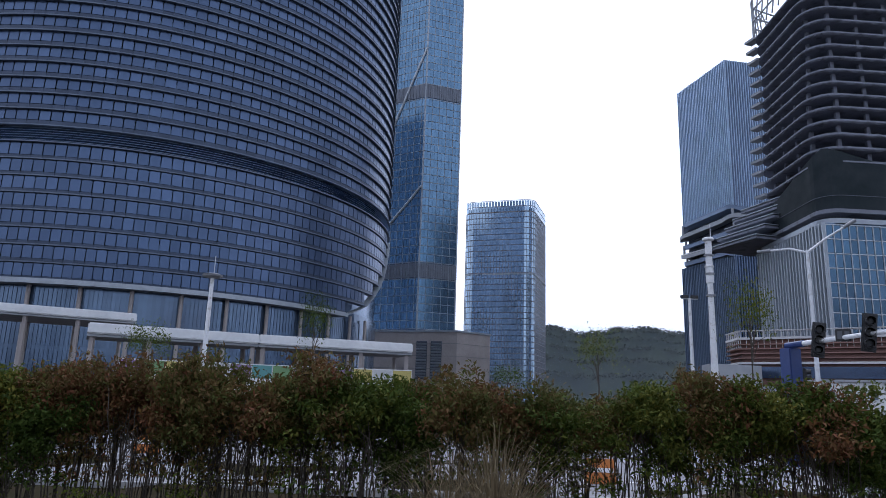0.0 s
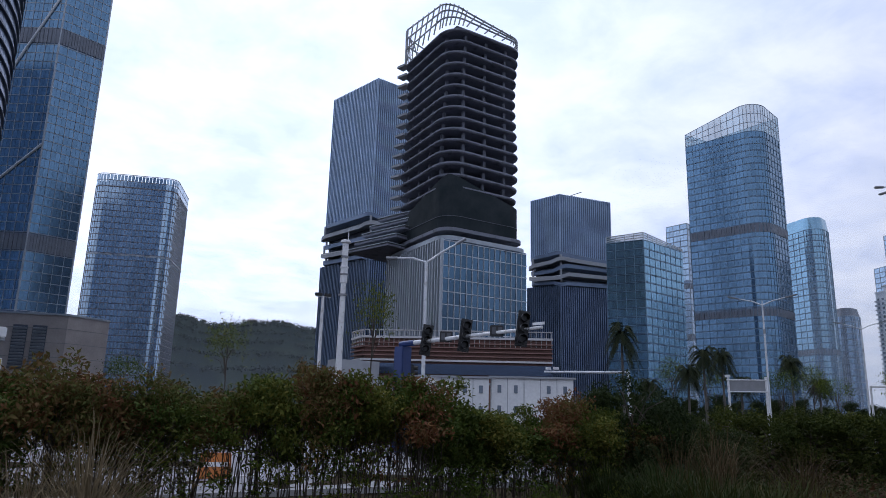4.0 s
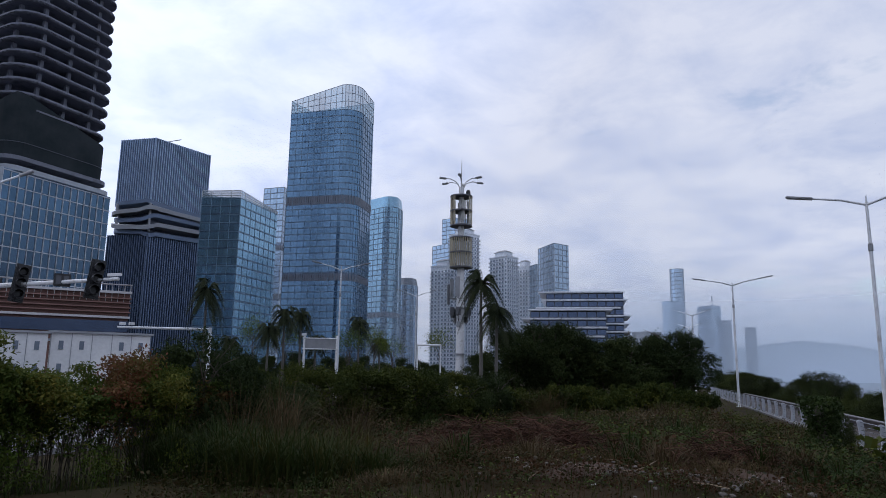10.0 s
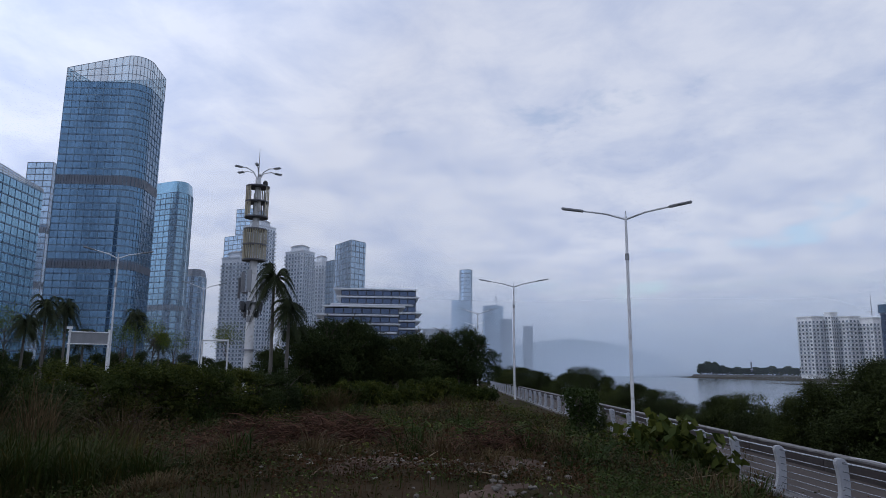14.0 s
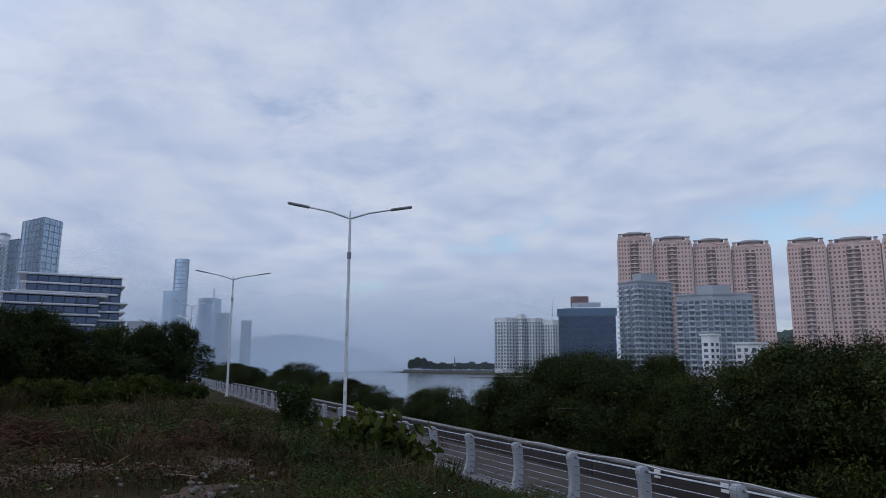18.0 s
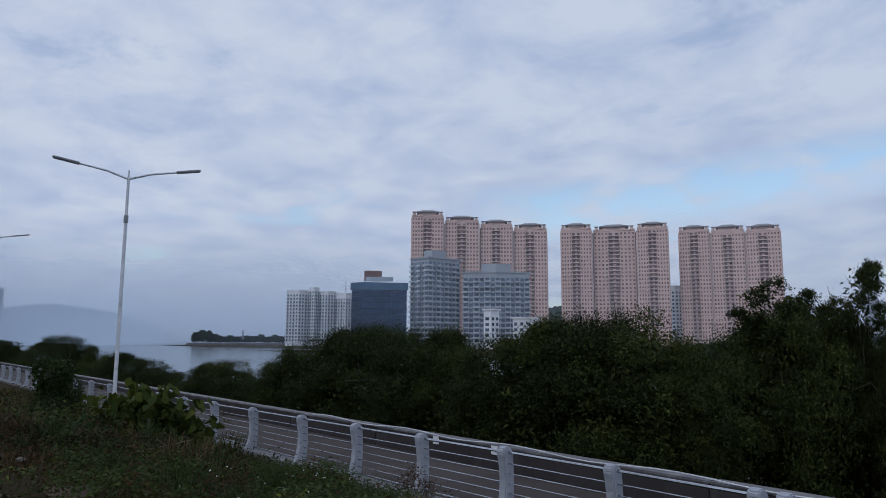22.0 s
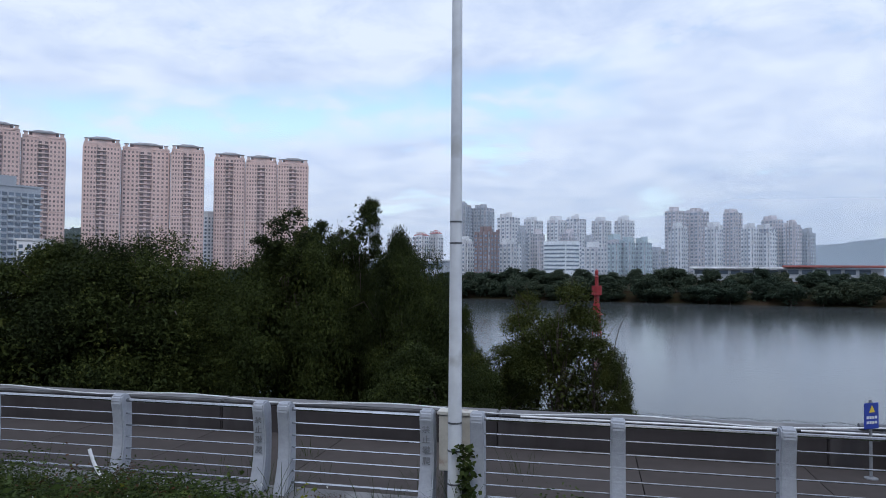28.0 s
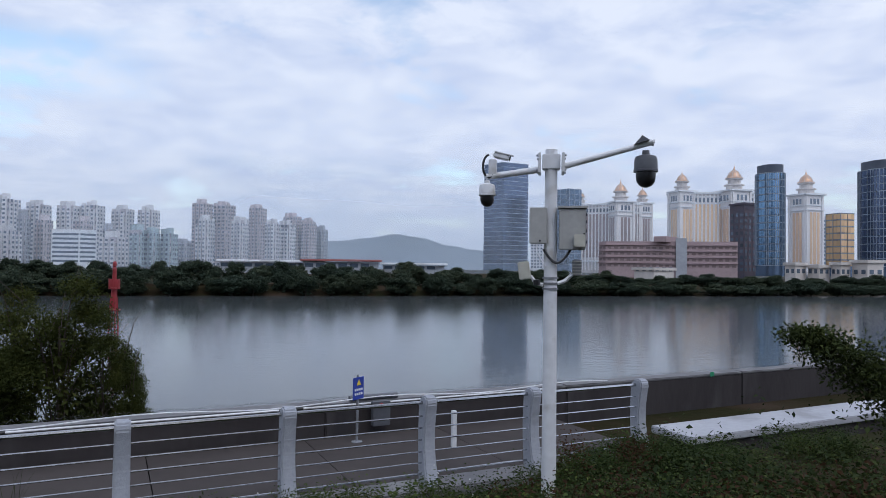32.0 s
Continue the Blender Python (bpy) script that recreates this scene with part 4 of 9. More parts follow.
# unfinished concrete tower
def unfinished_tower():
    mid, poly = block_plan((25.35, 262), (29.6, 226), (36.05, 246))
    t = tower("unfinished_tower", mid, "unfinished concrete tower with bare floor slabs above glass")
    up = rounded(poly, 7, 7)
    core = swell(poly, -9)
    body(t, core, 60, 138, CONC_DARK, "core_wall")
    fh, z = 4.35, 77.0
    k = 0
    rng = random.Random(9)
    while z < 139:
        drift = Vector((0.25 * k, 0.12 * k)) * 0.25
        ring = [p + drift for p in swell(up, 0.6 * math.sin(k * 0.5))]
        sl = part("slab", Shape().prism([tuple(p) for p in ring], z, z + 0.55), CONC, t, smooth=False)
        for grow, lo, hi in ((0.2, -0.25, 0.95), (0.5, -0.1, 0.8), (0.72, 0.1, 0.6)):
            part("edge_beam", Shape().prism([tuple(p) for p in swell(ring, grow)], z + lo, z + hi), CONC, sl)
        left = min(ring, key=lambda p: (mid + p).x / (mid + p).y)
        part("balcony_slab", Shape().box((left.x - 1.2, left.y + 1.0, z + 0.4), (3.4, 5.0, 0.9), 0.3, ), GREY_W, sl, "pale projecting balcony slab")
        if z + fh < 140:
            cols = swell(ring, -2.4)
            for a, b, n in front_edges(mid, cols):
                if (b - a).length < 6:
                    continue
                m = max(2, round((b - a).length / 9))
                for i in range(m + 1):
                    c = a + (b - a) * (i / m)
                    part("column", unit(CONC), None, t, m=Matrix.Translation((c.x, c.y, z + 0.55 + (fh - 0.55) / 2)) @ Matrix.Diagonal((1.1, 1.1, fh - 0.55, 1)))
            # things left on the open storeys
            for a, b, n in front_edges(mid, swell(ring, -4)):
                for i in range(int((b - a).length / 3)):
                    if rng.random() < 0.3:
                        c = a + (b - a) * rng.random()
                        part("site_panel", unit(CONC_DARK if rng.random() < 0.6 else GREY_W), None, t, m=Matrix.Translation((c.x, c.y, z + 0.6 + 1.0)) @ Matrix.Rotation(math.atan2(b.y - a.y, b.x - a.x), 4, "Z") @ Matrix.Diagonal((rng.uniform(0.5, 2.4), 0.2, rng.uniform(1.2, 3), 1)))
        z += fh
        k += 1
    # net round the storeys under repair
    net = rounded(swell(poly, 0.6), 6, 6)
    k, sn = len(net), Shape()
    bear = [math.degrees(math.atan2((mid + p).x, (mid + p).y)) for p in net]
    tops = [70.5 + 11.5 * max(0, 1 - abs(b - 29.8) / (4.4 if b < 29.8 else 8.5)) for b in bear]
    sn.v = [(p.x, p.y, 62.5) for p in net] + [(p.x, p.y, z1) for p, z1 in zip(net, tops)]
    sn.f = [(i, (i + 1) % k, k + (i + 1) % k, k + i) for i in range(k)]
    part("scaffold_net", sn, NET, t, "dark scaffold net with a sloping top edge")
    for i, zz in enumerate((62, 66.5)):
        ring = swell(net, 0.12)
        part("scaffold_rail", Shape().prism([tuple(p) for p in ring], zz, zz + 0.2), CONC_DARK, t)
    # stepped slabs that reach towards the ribbed tower
    l0 = min(poly, key=lambda p: (mid + p).x / (mid + p).y)
    e = (poly[(poly.index(l0) + 1) % 4] - l0).normalized()
    for i in range(5):
        zz = 60 + i * 3.6
        c = l0 * (0.95 - 0.03 * i)
        part("terrace_slab", Shape().box((c.x - 4 + 1.6 * i, c.y + 2, zz), (20 - 2 * i, 24, 0.8), 0.3), CONC, t)
        part("terrace_edge", Shape().box((c.x - 4 + 1.6 * i, c.y + 2, zz + 0.9), (20.4 - 2 * i, 24.4, 0.35), 0.3), FRAME, t)
    # finished glass storeys below
    low = swell(poly, 1.6)
    body(t, low, 0, 57.5, G_SLATE, "lower_wall")
    edges = list(front_edges(mid, low))
    for a, b, n in edges:
        left = (mid + (a + b) / 2).x / (mid + (a + b) / 2).y < 0.53
        ang = math.atan2(b.y - a.y, b.x - a.x)
        if left:
            s = Shape()
            cnt = round((b - a).length / 1.9)
            for i in range(cnt + 1):
                c = a + (b - a) * (i / cnt) + n * 0.4
                part("fin", unit(FRAME), None, t, m=Matrix.Translation((c.x, c.y, 30)) @ Matrix.Rotation(ang, 4, "Z") @ Matrix.Diagonal((0.55, 0.9, 55, 1)))
    facade(t, mid, low, 18, 57, 4.3, 2.4, G_MID, FRAME_LIGHT, 120, fin=0.4, fill=(0.88, 0.86))
    part("collar", Shape().prism([tuple(p) for p in rounded(swell(poly, 2.2), 5, 5)], 57.5, 59), FRAME, t)
    part("collar", Shape().prism([tuple(p) for p in rounded(swell(poly, 1.4), 5, 5)], 61, 62.2), CONC, t)
    # steel crown of bent tubes
    ring = rounded(swell(poly, 0.8), 7, 7)
    kk = len(ring)
    hs = [13.5 * max(0.2, min(1, 0.62 - 0.5 * ((mid + p).x / (mid + p).y - 0.56) / 0.1)) for p in ring]
    for f in (0.35, 0.7, 1.0):
        for i in range(kk):
            a, b = ring[i], ring[(i + 1) % kk]
            ha, hb = hs[i] * f, hs[(i + 1) % kk] * f
            part("crown_tube", Shape().tube((a.x, a.y, 140 + ha), (b.x, b.y, 140 + hb), 0.32, 0.32, 6), STEEL, t)
    for i in range(kk):
        a, b = ring[i], ring[(i + 1) % kk]
        m = max(1, int((b - a).length / 4))
        for j in range(m):
            c, d = a + (b - a) * (j / m), a + (b - a) * ((j + 1) / m)
            h = hs[i] + (hs[(i + 1) % kk] - hs[i]) * j / m
            part("crown_strut", Shape().tube((c.x, c.y, 139.5), (d.x, d.y, 140 + h), 0.28, 0.28, 6), STEEL, t)
    body(t, swell(poly, -7), 138, 144, CONC_DARK, "plant_room")


unfinished_tower()


BROWN_PALE = mat("dusty_red_brown_slats", (0.27, 0.15, 0.125), 0.6, scale=0.3)


def podium_mall():
    """The long red-brown building with a grid screen, and the white site huts before it."""
    mid, poly = block_plan((22.4, 176), (23.2, 168), (38.6, 165))
    t = tower("mall_podium", mid, "long low red-brown podium with a pale grid screen on top", "building", "low buildings")
    body(t, poly, 0, 18.5, BROWN_CLAD)
    for a, b, n in front_edges(mid, poly):
        ang = math.atan2(b.y - a.y, b.x - a.x)
        c = (a + b) / 2 + n * 0.4
        for z, h, m in ((18.6, 0.5, BEIGE_W), (13.2, 0.45, BEIGE_W), (8.0, 0.5, GREY_W), (14.3, 0.22, BROWN_PALE), (15.3, 0.22, BROWN_PALE), (16.3, 0.22, BROWN_PALE), (17.3, 0.22, BROWN_PALE), (20.3, 0.18, BEIGE_W)):
            part("band", Shape().box((c.x, c.y, z), ((b - a).length + 0.6, 1.0, h), ang), m, t)
        part("dark_glazing", Shape().box((c.x, c.y, 11.2), ((b - a).length, 0.7, 2.4), ang), G_DARK, t)
        k = int((b - a).length / 1.2)
        s = Shape()
        for i in range(k + 1):
            p = a + (b - a) * (i / k) + n * 0.6
            s.box((p.x, p.y, 19.4), (0.14, 0.2, 1.9), ang)
            s.box((p.x, p.y, 17.5), (0.09, 0.25, 1.9), ang)
        part("screen_bar", s, BEIGE_W, t, kind="stuff")
    m2, p2 = block_plan((20.3, 156), (20.9, 150), (24.5, 156))
    w = tower("plain_block", m2, "plain pale grey low block beside the podium", "building", "low buildings")
    body(w, p2, 0, 12, GREY_W)
    for i, (b0, b1, d, h) in enumerate(((27.0, 33.5, 110, 7.2), (33.7, 40.3, 112, 7.4), (25.0, 28.5, 104, 5.6))):
        a, b = pol(b0, d).to_2d(), pol(b1, d + 1).to_2d()
        e = (b - a).normalized()
        n = Vector((-e.y, e.x))
        mid3 = (a + b) / 2 + n * 3
        q = [a - mid3, b - mid3, b - mid3 + n * 6, a - mid3 + n * 6]
        hut = tower("site_hut", mid3, "white two-storey prefabricated site hut", "hut", "site huts")
        body(hut, q, 0, h, WHITE_PANEL)
        part("roof", Shape().prism([tuple(p) for p in swell(q, 0.4)], h, h + 0.3), GREY_W, hut)
        ang = math.atan2(e.y, e.x)
        k = int((b - a).length / 2.2)
        for j in range(k):
            c = q[0] + (q[1] - q[0]) * ((j + 0.5) / k) - n * 0.06
            for z in ((h - 1.7, h - 4.9) if h > 6 else (h - 2.2,)):
                if j % 3 != 2:
                    part("window", unit(WIN_PALE), None, hut, m=Matrix.Translation((c.x, c.y, z)) @ Matrix.Rotation(ang, 4, "Z") @ Matrix.Diagonal((0.6, 0.1, 1.2, 1)))
            p = q[0] + (q[1] - q[0]) * (j / k) - n * 0.05
            part("seam", unit(GREY_W), None, hut, m=Matrix.Translation((p.x, p.y, h / 2)) @ Matrix.Rotation(ang, 4, "Z") @ Matrix.Diagonal((0.08, 0.08, h, 1)))


podium_mall()


def plain_glass_tower(name, left, corner, right, z1, fh, bay, glass, label, radius=0.0, fin=0.4, crown=0.0, bands=(), single=40, fin_every=2, one_corner=False, frame=FRAME, fill=(0.95, 0.80)):
    mid, poly = block_plan(left, corner, right)
    if radius:
        near = min(range(4), key=lambda i: (mid + poly[i]).length)
        poly = rounded(poly, radius, 8, (near,) if one_corner else None)
    t = tower(name, mid, label)
    body(t, poly, 0, z1, G_SLATE)
    zb = [(b0, b1) for b0, b1 in bands]
    fl = round((z1 - 5) / fh)
    skip = [j for j in range(fl) if any(b0 <= 5 + (j + 0.5) * (z1 - 5) / fl <= b1 for b0, b1 in zb)]
    facade(t, mid, poly, 5, z1, fh, bay, glass, frame, single, fill=fill, fin=fin, skip=skip, fin_every=fin_every)
    for b0, b1 in zb:
        for a, b, n in front_edges(mid, poly):
            k = max(1, round((b - a).length / 1.6))
            s = Shape()
            for i in range(k):
                p = a + (b - a) * ((i + 0.5) / k) + n * 0.2
                s.box((p.x, p.y, (b0 + b1) / 2), ((b - a).length / k * 0.8, 0.3, b1 - b0), math.atan2(b.y - a.y, b.x - a.x))
            part("louvre_band", s, BAND, t)
    return t, mid, poly


def open_crown(t, mid, poly, z0, rise, frame):
    """A roof screen of frames and pale glass whose rim rises in a curve."""
    k = len(poly)
    bear = [math.degrees(math.atan2((mid + p).x, (mid + p).y)) for p in poly]
    lo, hi = min(bear), max(bear)
    top = [z0 + rise(b, lo, hi) for b in bear]
    for i in range(k):
        a, b = poly[i], poly[(i + 1) % k]
        if (b - a).length < 0.05:
            continue
        m = max(1, round((b - a).length / 4.2))
        for j in range(m):
            p, q = a + (b - a) * (j / m), a + (b - a) * ((j + 1) / m)
            hp, hq = top[i] + (top[(i + 1) % k] - top[i]) * j / m, top[i] + (top[(i + 1) % k] - top[i]) * (j + 1) / m
            part("screen_post", Shape().tube((p.x, p.y, z0), (p.x, p.y, hp), 0.22, 0.22, 6), frame, t)
            for f in (0.33, 0.66, 1.0):
                part("screen_rail", Shape().tube((p.x, p.y, z0 + (hp - z0) * f), (q.x, q.y, z0 + (hq - z0) * f), 0.2, 0.2, 6), frame, t)
            s = Shape().add([(p.x, p.y, z0), (q.x, q.y, z0), (q.x, q.y, hq - 0.2), (p.x, p.y, hp - 0.2)], [(0, 1, 2, 3)])
            part("screen_pane", s, G_CLEAR, t)


G_CLEAR = glass_mat("clear_screen_glass", (0.22, 0.36, 0.46), rough=0.08, metal=0.6)
_b = G_CLEAR.node_tree.nodes["Principled BSDF"]
_b.inputs["Transmission Weight"].default_value, _b.inputs["IOR"].default_value = 0.0, 1.2
_b.inputs["Alpha"].default_value = 0.62

t, mid, poly = plain_glass_tower("teal_glass_tower", (43.2, 336), (46.17, 330), (49.15, 361), 82, 4.1, 2.4, G_TEAL, "teal glass office tower with dark vertical bands", fin=0.3, frame=TEALFRAME)
open_crown(t, mid, poly, 82, lambda b, lo, hi: 4.5 - 3.0 * abs(b - 45) / 4, FRAME_LIGHT)
plain_glass_tower("pale_glass_tower", (48.0, 520), (49.6, 510), (50.6, 535), 136, 4.2, 2.8, G_PALE, "pale grey-blue glass tower behind others", bands=((88, 92), (52, 56)), single=80)
t, mid, poly = plain_glass_tower("main_glass_tower", (49.85, 452), (55.45, 432), (56.85, 462), 172, 4.15, 2.3, G_BLUE, "tall sky-blue glass tower with an open curved crown", radius=11,
                                 fin=0.35, bands=((108, 113.5), (58, 62.5)), single=60, one_corner=True, frame=TEALFRAME)
open_crown(t, mid, poly, 172, lambda b, lo, hi: 7 + 10.5 * max(0, 1 - ((b - 55.0) / 5.6) ** 2), FRAME)
t, mid, poly = plain_glass_tower("curved_glass_tower", (56.3, 560), (58.9, 532), (59.75, 560), 132, 4.2, 2.6, G_TEAL, "blue glass tower with a rounded shoulder", radius=14, single=40, bands=((44, 47),), frame=TEALFRAME)
part("shoulder", Shape().prism([tuple(p) for p in poly], 132, 141, [tuple(p * 0.93) for p in poly]), G_TEAL, t)
t, mid, poly = plain_glass_tower("low_glass_tower", (59.0, 590), (60.3, 570), (61.1, 590), 74, 4.2, 2.6, G_BLUE, "short round-edged blue glass tower", radius=7, single=40)
part("shoulder", Shape().prism([tuple(p) for p in poly], 74, 80, [tuple(p * 0.85) for p in poly]), FRAME_DARK, t)


# ---- apartment blocks ----
def apartment(name, left, corner, right, z1, wall, win, label, fh=3.1, bay=3.4, balcony=None, group="apartment towers", crown=None, win_size=(0.5, 0.55), z0=-2.0, pil=None):
    """A block of flats: wall, rows of windows, and balconies or pilasters where it has them."""
    mid, poly = block_plan(left, corner, right)
    t = tower(name, mid, label, "apartment block", group)
    body(t, poly, z0, z1, wall)
    spots, bal, pil_spots = [], [], []
    floors = max(1, int((z1 - 2 - max(0, z0)) / fh))
    for a, b, n in front_edges(mid, poly):
        k = max(1, round((b - a).length / bay))
        ang = math.atan2(b.y - a.y, b.x - a.x)
        w = (b - a).length / k
        for i in range(k):
            c = a + (b - a) * ((i + 0.5) / k)
            for j in range(floors):
                z = 1.2 + (j + 0.55) * fh
                p = c + n * 0.03
                spots.append(Matrix.Translation((p.x, p.y, z)) @ Matrix.Rotation(ang, 4, "Z") @ Matrix.Diagonal((w * win_size[0], 0.16, fh * win_size[1], 1)))
                if balcony and i % 2 == 0:
                    p = c + n * 0.6
                    bal.append(Matrix.Translation((p.x, p.y, z - fh * 0.42)) @ Matrix.Rotation(ang, 4, "Z") @ Matrix.Diagonal((w * 1.15, 1.3, fh * 0.3, 1)))
            if pil:
                p = a + (b - a) * (i / k) + n * 0.2
                pil_spots.append(Matrix.Translation((p.x, p.y, z1 / 2)) @ Matrix.Rotation(ang, 4, "Z") @ Matrix.Diagonal((0.5, 0.5, z1, 1)))
    pieces("window", t, spots, win, 0)
    if bal:
        pieces("balcony", t, bal, balcony, 0)
    if pil_spots:
        pieces("pilaster", t, pil_spots, pil, 30)
    rim = swell(poly, 0.5)
    part("parapet", Shape().prism([tuple(p) for p in rim], z1, z1 + 1.0), wall, t)
    if crown:
        inner = [p * 0.62 for p in poly]
        part("roof_storey", Shape().prism([tuple(p) for p in inner], z1 + 1, z1 + 1 + crown), wall, t)
        part("roof", Shape().prism([tuple(p * 1.16) for p in inner], z1 + 1 + crown, z1 + 2.6 + crown, [tuple(p * 0.7) for p in inner]), ROOF_GREY, t, "grey hipped roof cap")
    return t, mid, poly


W_GREY = mat("pale_grey_balconies", (0.47, 0.50, 0.54), 0.6, scale=0.2)
for left, corner, right, z1, wall in (
        ((62.1, 570), (63.5, 558), (64.6, 572), 88, WHITE_B), ((63.6, 566), (65.0, 552), (66.15, 566), 114, WHITE_B),
        ((67.05, 568), (68.5, 552), (69.4, 566), 95, WHITE_B), ((69.3, 585), (70.0, 576), (70.7, 585), 90, WHITE_B)):
    apartment("apartment_tower", left, corner, right, z1, wall, WIN_PALE, "grey-white apartment tower with stacked balconies", balcony=W_GREY, crown=4)
plain_glass_tower("stepped_glass_tower", (62.2, 660), (63.7, 640), (65.0, 660), 122, 4.2, 2.8, G_PALE, "pale hazy glass tower with steps", single=60)
plain_glass_tower("stepped_glass_tower", (63.0, 700), (64.1, 690), (65.4, 700), 158, 4.2, 2.8, G_PALE, "taller pale hazy glass tower behind", single=40)
plain_glass_tower("slanted_glass_tower", (71.1, 525), (72.4, 500), (73.6, 512), 96, 4.2, 2.3, G_PALE, "grey glass tower with a slanted top", single=40)
plain_glass_tower("slanted_glass_tower", (70.4, 545), (71.0, 535), (71.6, 545), 86, 4.2, 2.3, G_PALE, "lower grey glass wing", single=60)


def office_slabs(left, right, dist, z1, depth, storeys, label):
    """A long office with overhanging white storey bands and dark glass between."""
    a, b = pol(left, dist).to_2d(), pol(right, dist).to_2d()
    e = (b - a).normalized()
    n = Vector((e.y, -e.x))
    if n.dot(a) > 0:
        n = -n
    mid = (a + b) / 2 - n * depth / 2
    t = tower("office_block", mid, label, "office", "low offices")
    L = (b - a).length
    ang = math.atan2(e.y, e.x)
    body(t, [a - mid, b - mid, b - mid - n * depth, a - mid - n * depth] if e.cross(-n) > 0 else [b - mid, a - mid, a - mid - n * depth, b - mid - n * depth], -1, z1 - 0.5, FRAME_DARK)
    fh = z1 / storeys
    rng = random.Random(int(left))
    for j in range(storeys + 1):
        off = rng.uniform(-2.5, 1.0)
        s = Shape().box((e.x * off, e.y * off, z1 - j * fh), (L + 3, depth + 3, 0.6), ang)
        part("storey_band", s, WHITE_B, t, "white overhanging storey band", bevel=0.2)
        for i in range(int(L / 3)):
            c = -e * L / 2 + e * (i + 0.5) * L / int(L / 3) + n * (depth / 2 + 0.1)
            part("pane", unit(G_DARK), None, t, m=Matrix.Translation((c.x, c.y, z1 - j * fh - fh / 2)) @ Matrix.Rotation(ang, 4, "Z") @ Matrix.Diagonal((2.7, 0.15, fh - 1.3, 1))) if j < storeys else None


office_slabs(71.7, 77.9, 262, 32.5, 20, 11, "white-banded office building with dark glass")
office_slabs(70.4, 76.5, 236, 23.6, 16, 8, "lower white-banded office wing")
# hazy towers over the bay
plain_glass_tower("hazy_tower", (81.4, 900), (82.2, 890), (82.75, 900), 132, 5, 4, G_PALE, "slim hazy blue tower across the bay", single=30, radius=6)
plain_glass_tower("hazy_tower", (80.9, 880), (81.5, 872), (82.3, 880), 90, 5, 4, G_PALE, "hazy lower tower block across the bay", single=30)
plain_glass_tower("hazy_tower", (83.5, 906), (84.5, 888), (85.2, 904), 85, 4.5, 3, G_PALE, "hazy tower under construction with a crane", single=40)
apartment("hazy_tower", (85.2, 906), (85.5, 900), (85.9, 906), 67, GREY_W, WIN, "grey hazy unfinished block")
apartment("hazy_tower", (86.8, 902), (87.2, 896), (87.6, 902), 58, GREY_W, WIN, "faint grey block in the mist")
apartment("hazy_tower", (78.5, 600), (79.5, 590), (80.6, 600), 36, GREY_W, WIN, "faint low block in the mist")
cr = thing("tower_crane", pol(84.6, 895, 85), "thin tower crane on a roof", "crane")
part("mast", Shape().tube((0, 0, 0), (0, 0, 12), 0.6), STEEL, cr)
part("jib", Shape().tube((-6, 0, 11), (17, 2, 11), 0.4), STEEL, cr)

# ---- across the river ----
def hip_crown(t, poly, z, wall, h=4.4):
    """A low storey set back under a spreading hipped roof."""
    inner = [p * 0.72 for p in poly]
    part("roof_storey", Shape().prism([tuple(p) for p in inner], z, z + h), wall, t)
    part("roof", Shape().prism([tuple(p * 1.3) for p in inner], z + h, z + h + 0.8, [tuple(p * 1.3) for p in inner]).prism(
        [tuple(p * 1.15) for p in inner], z + h + 0.8, z + h + 2.4, [tuple(p * 0.6) for p in inner]), ROOF_GREY, t, "grey spreading hipped roof")


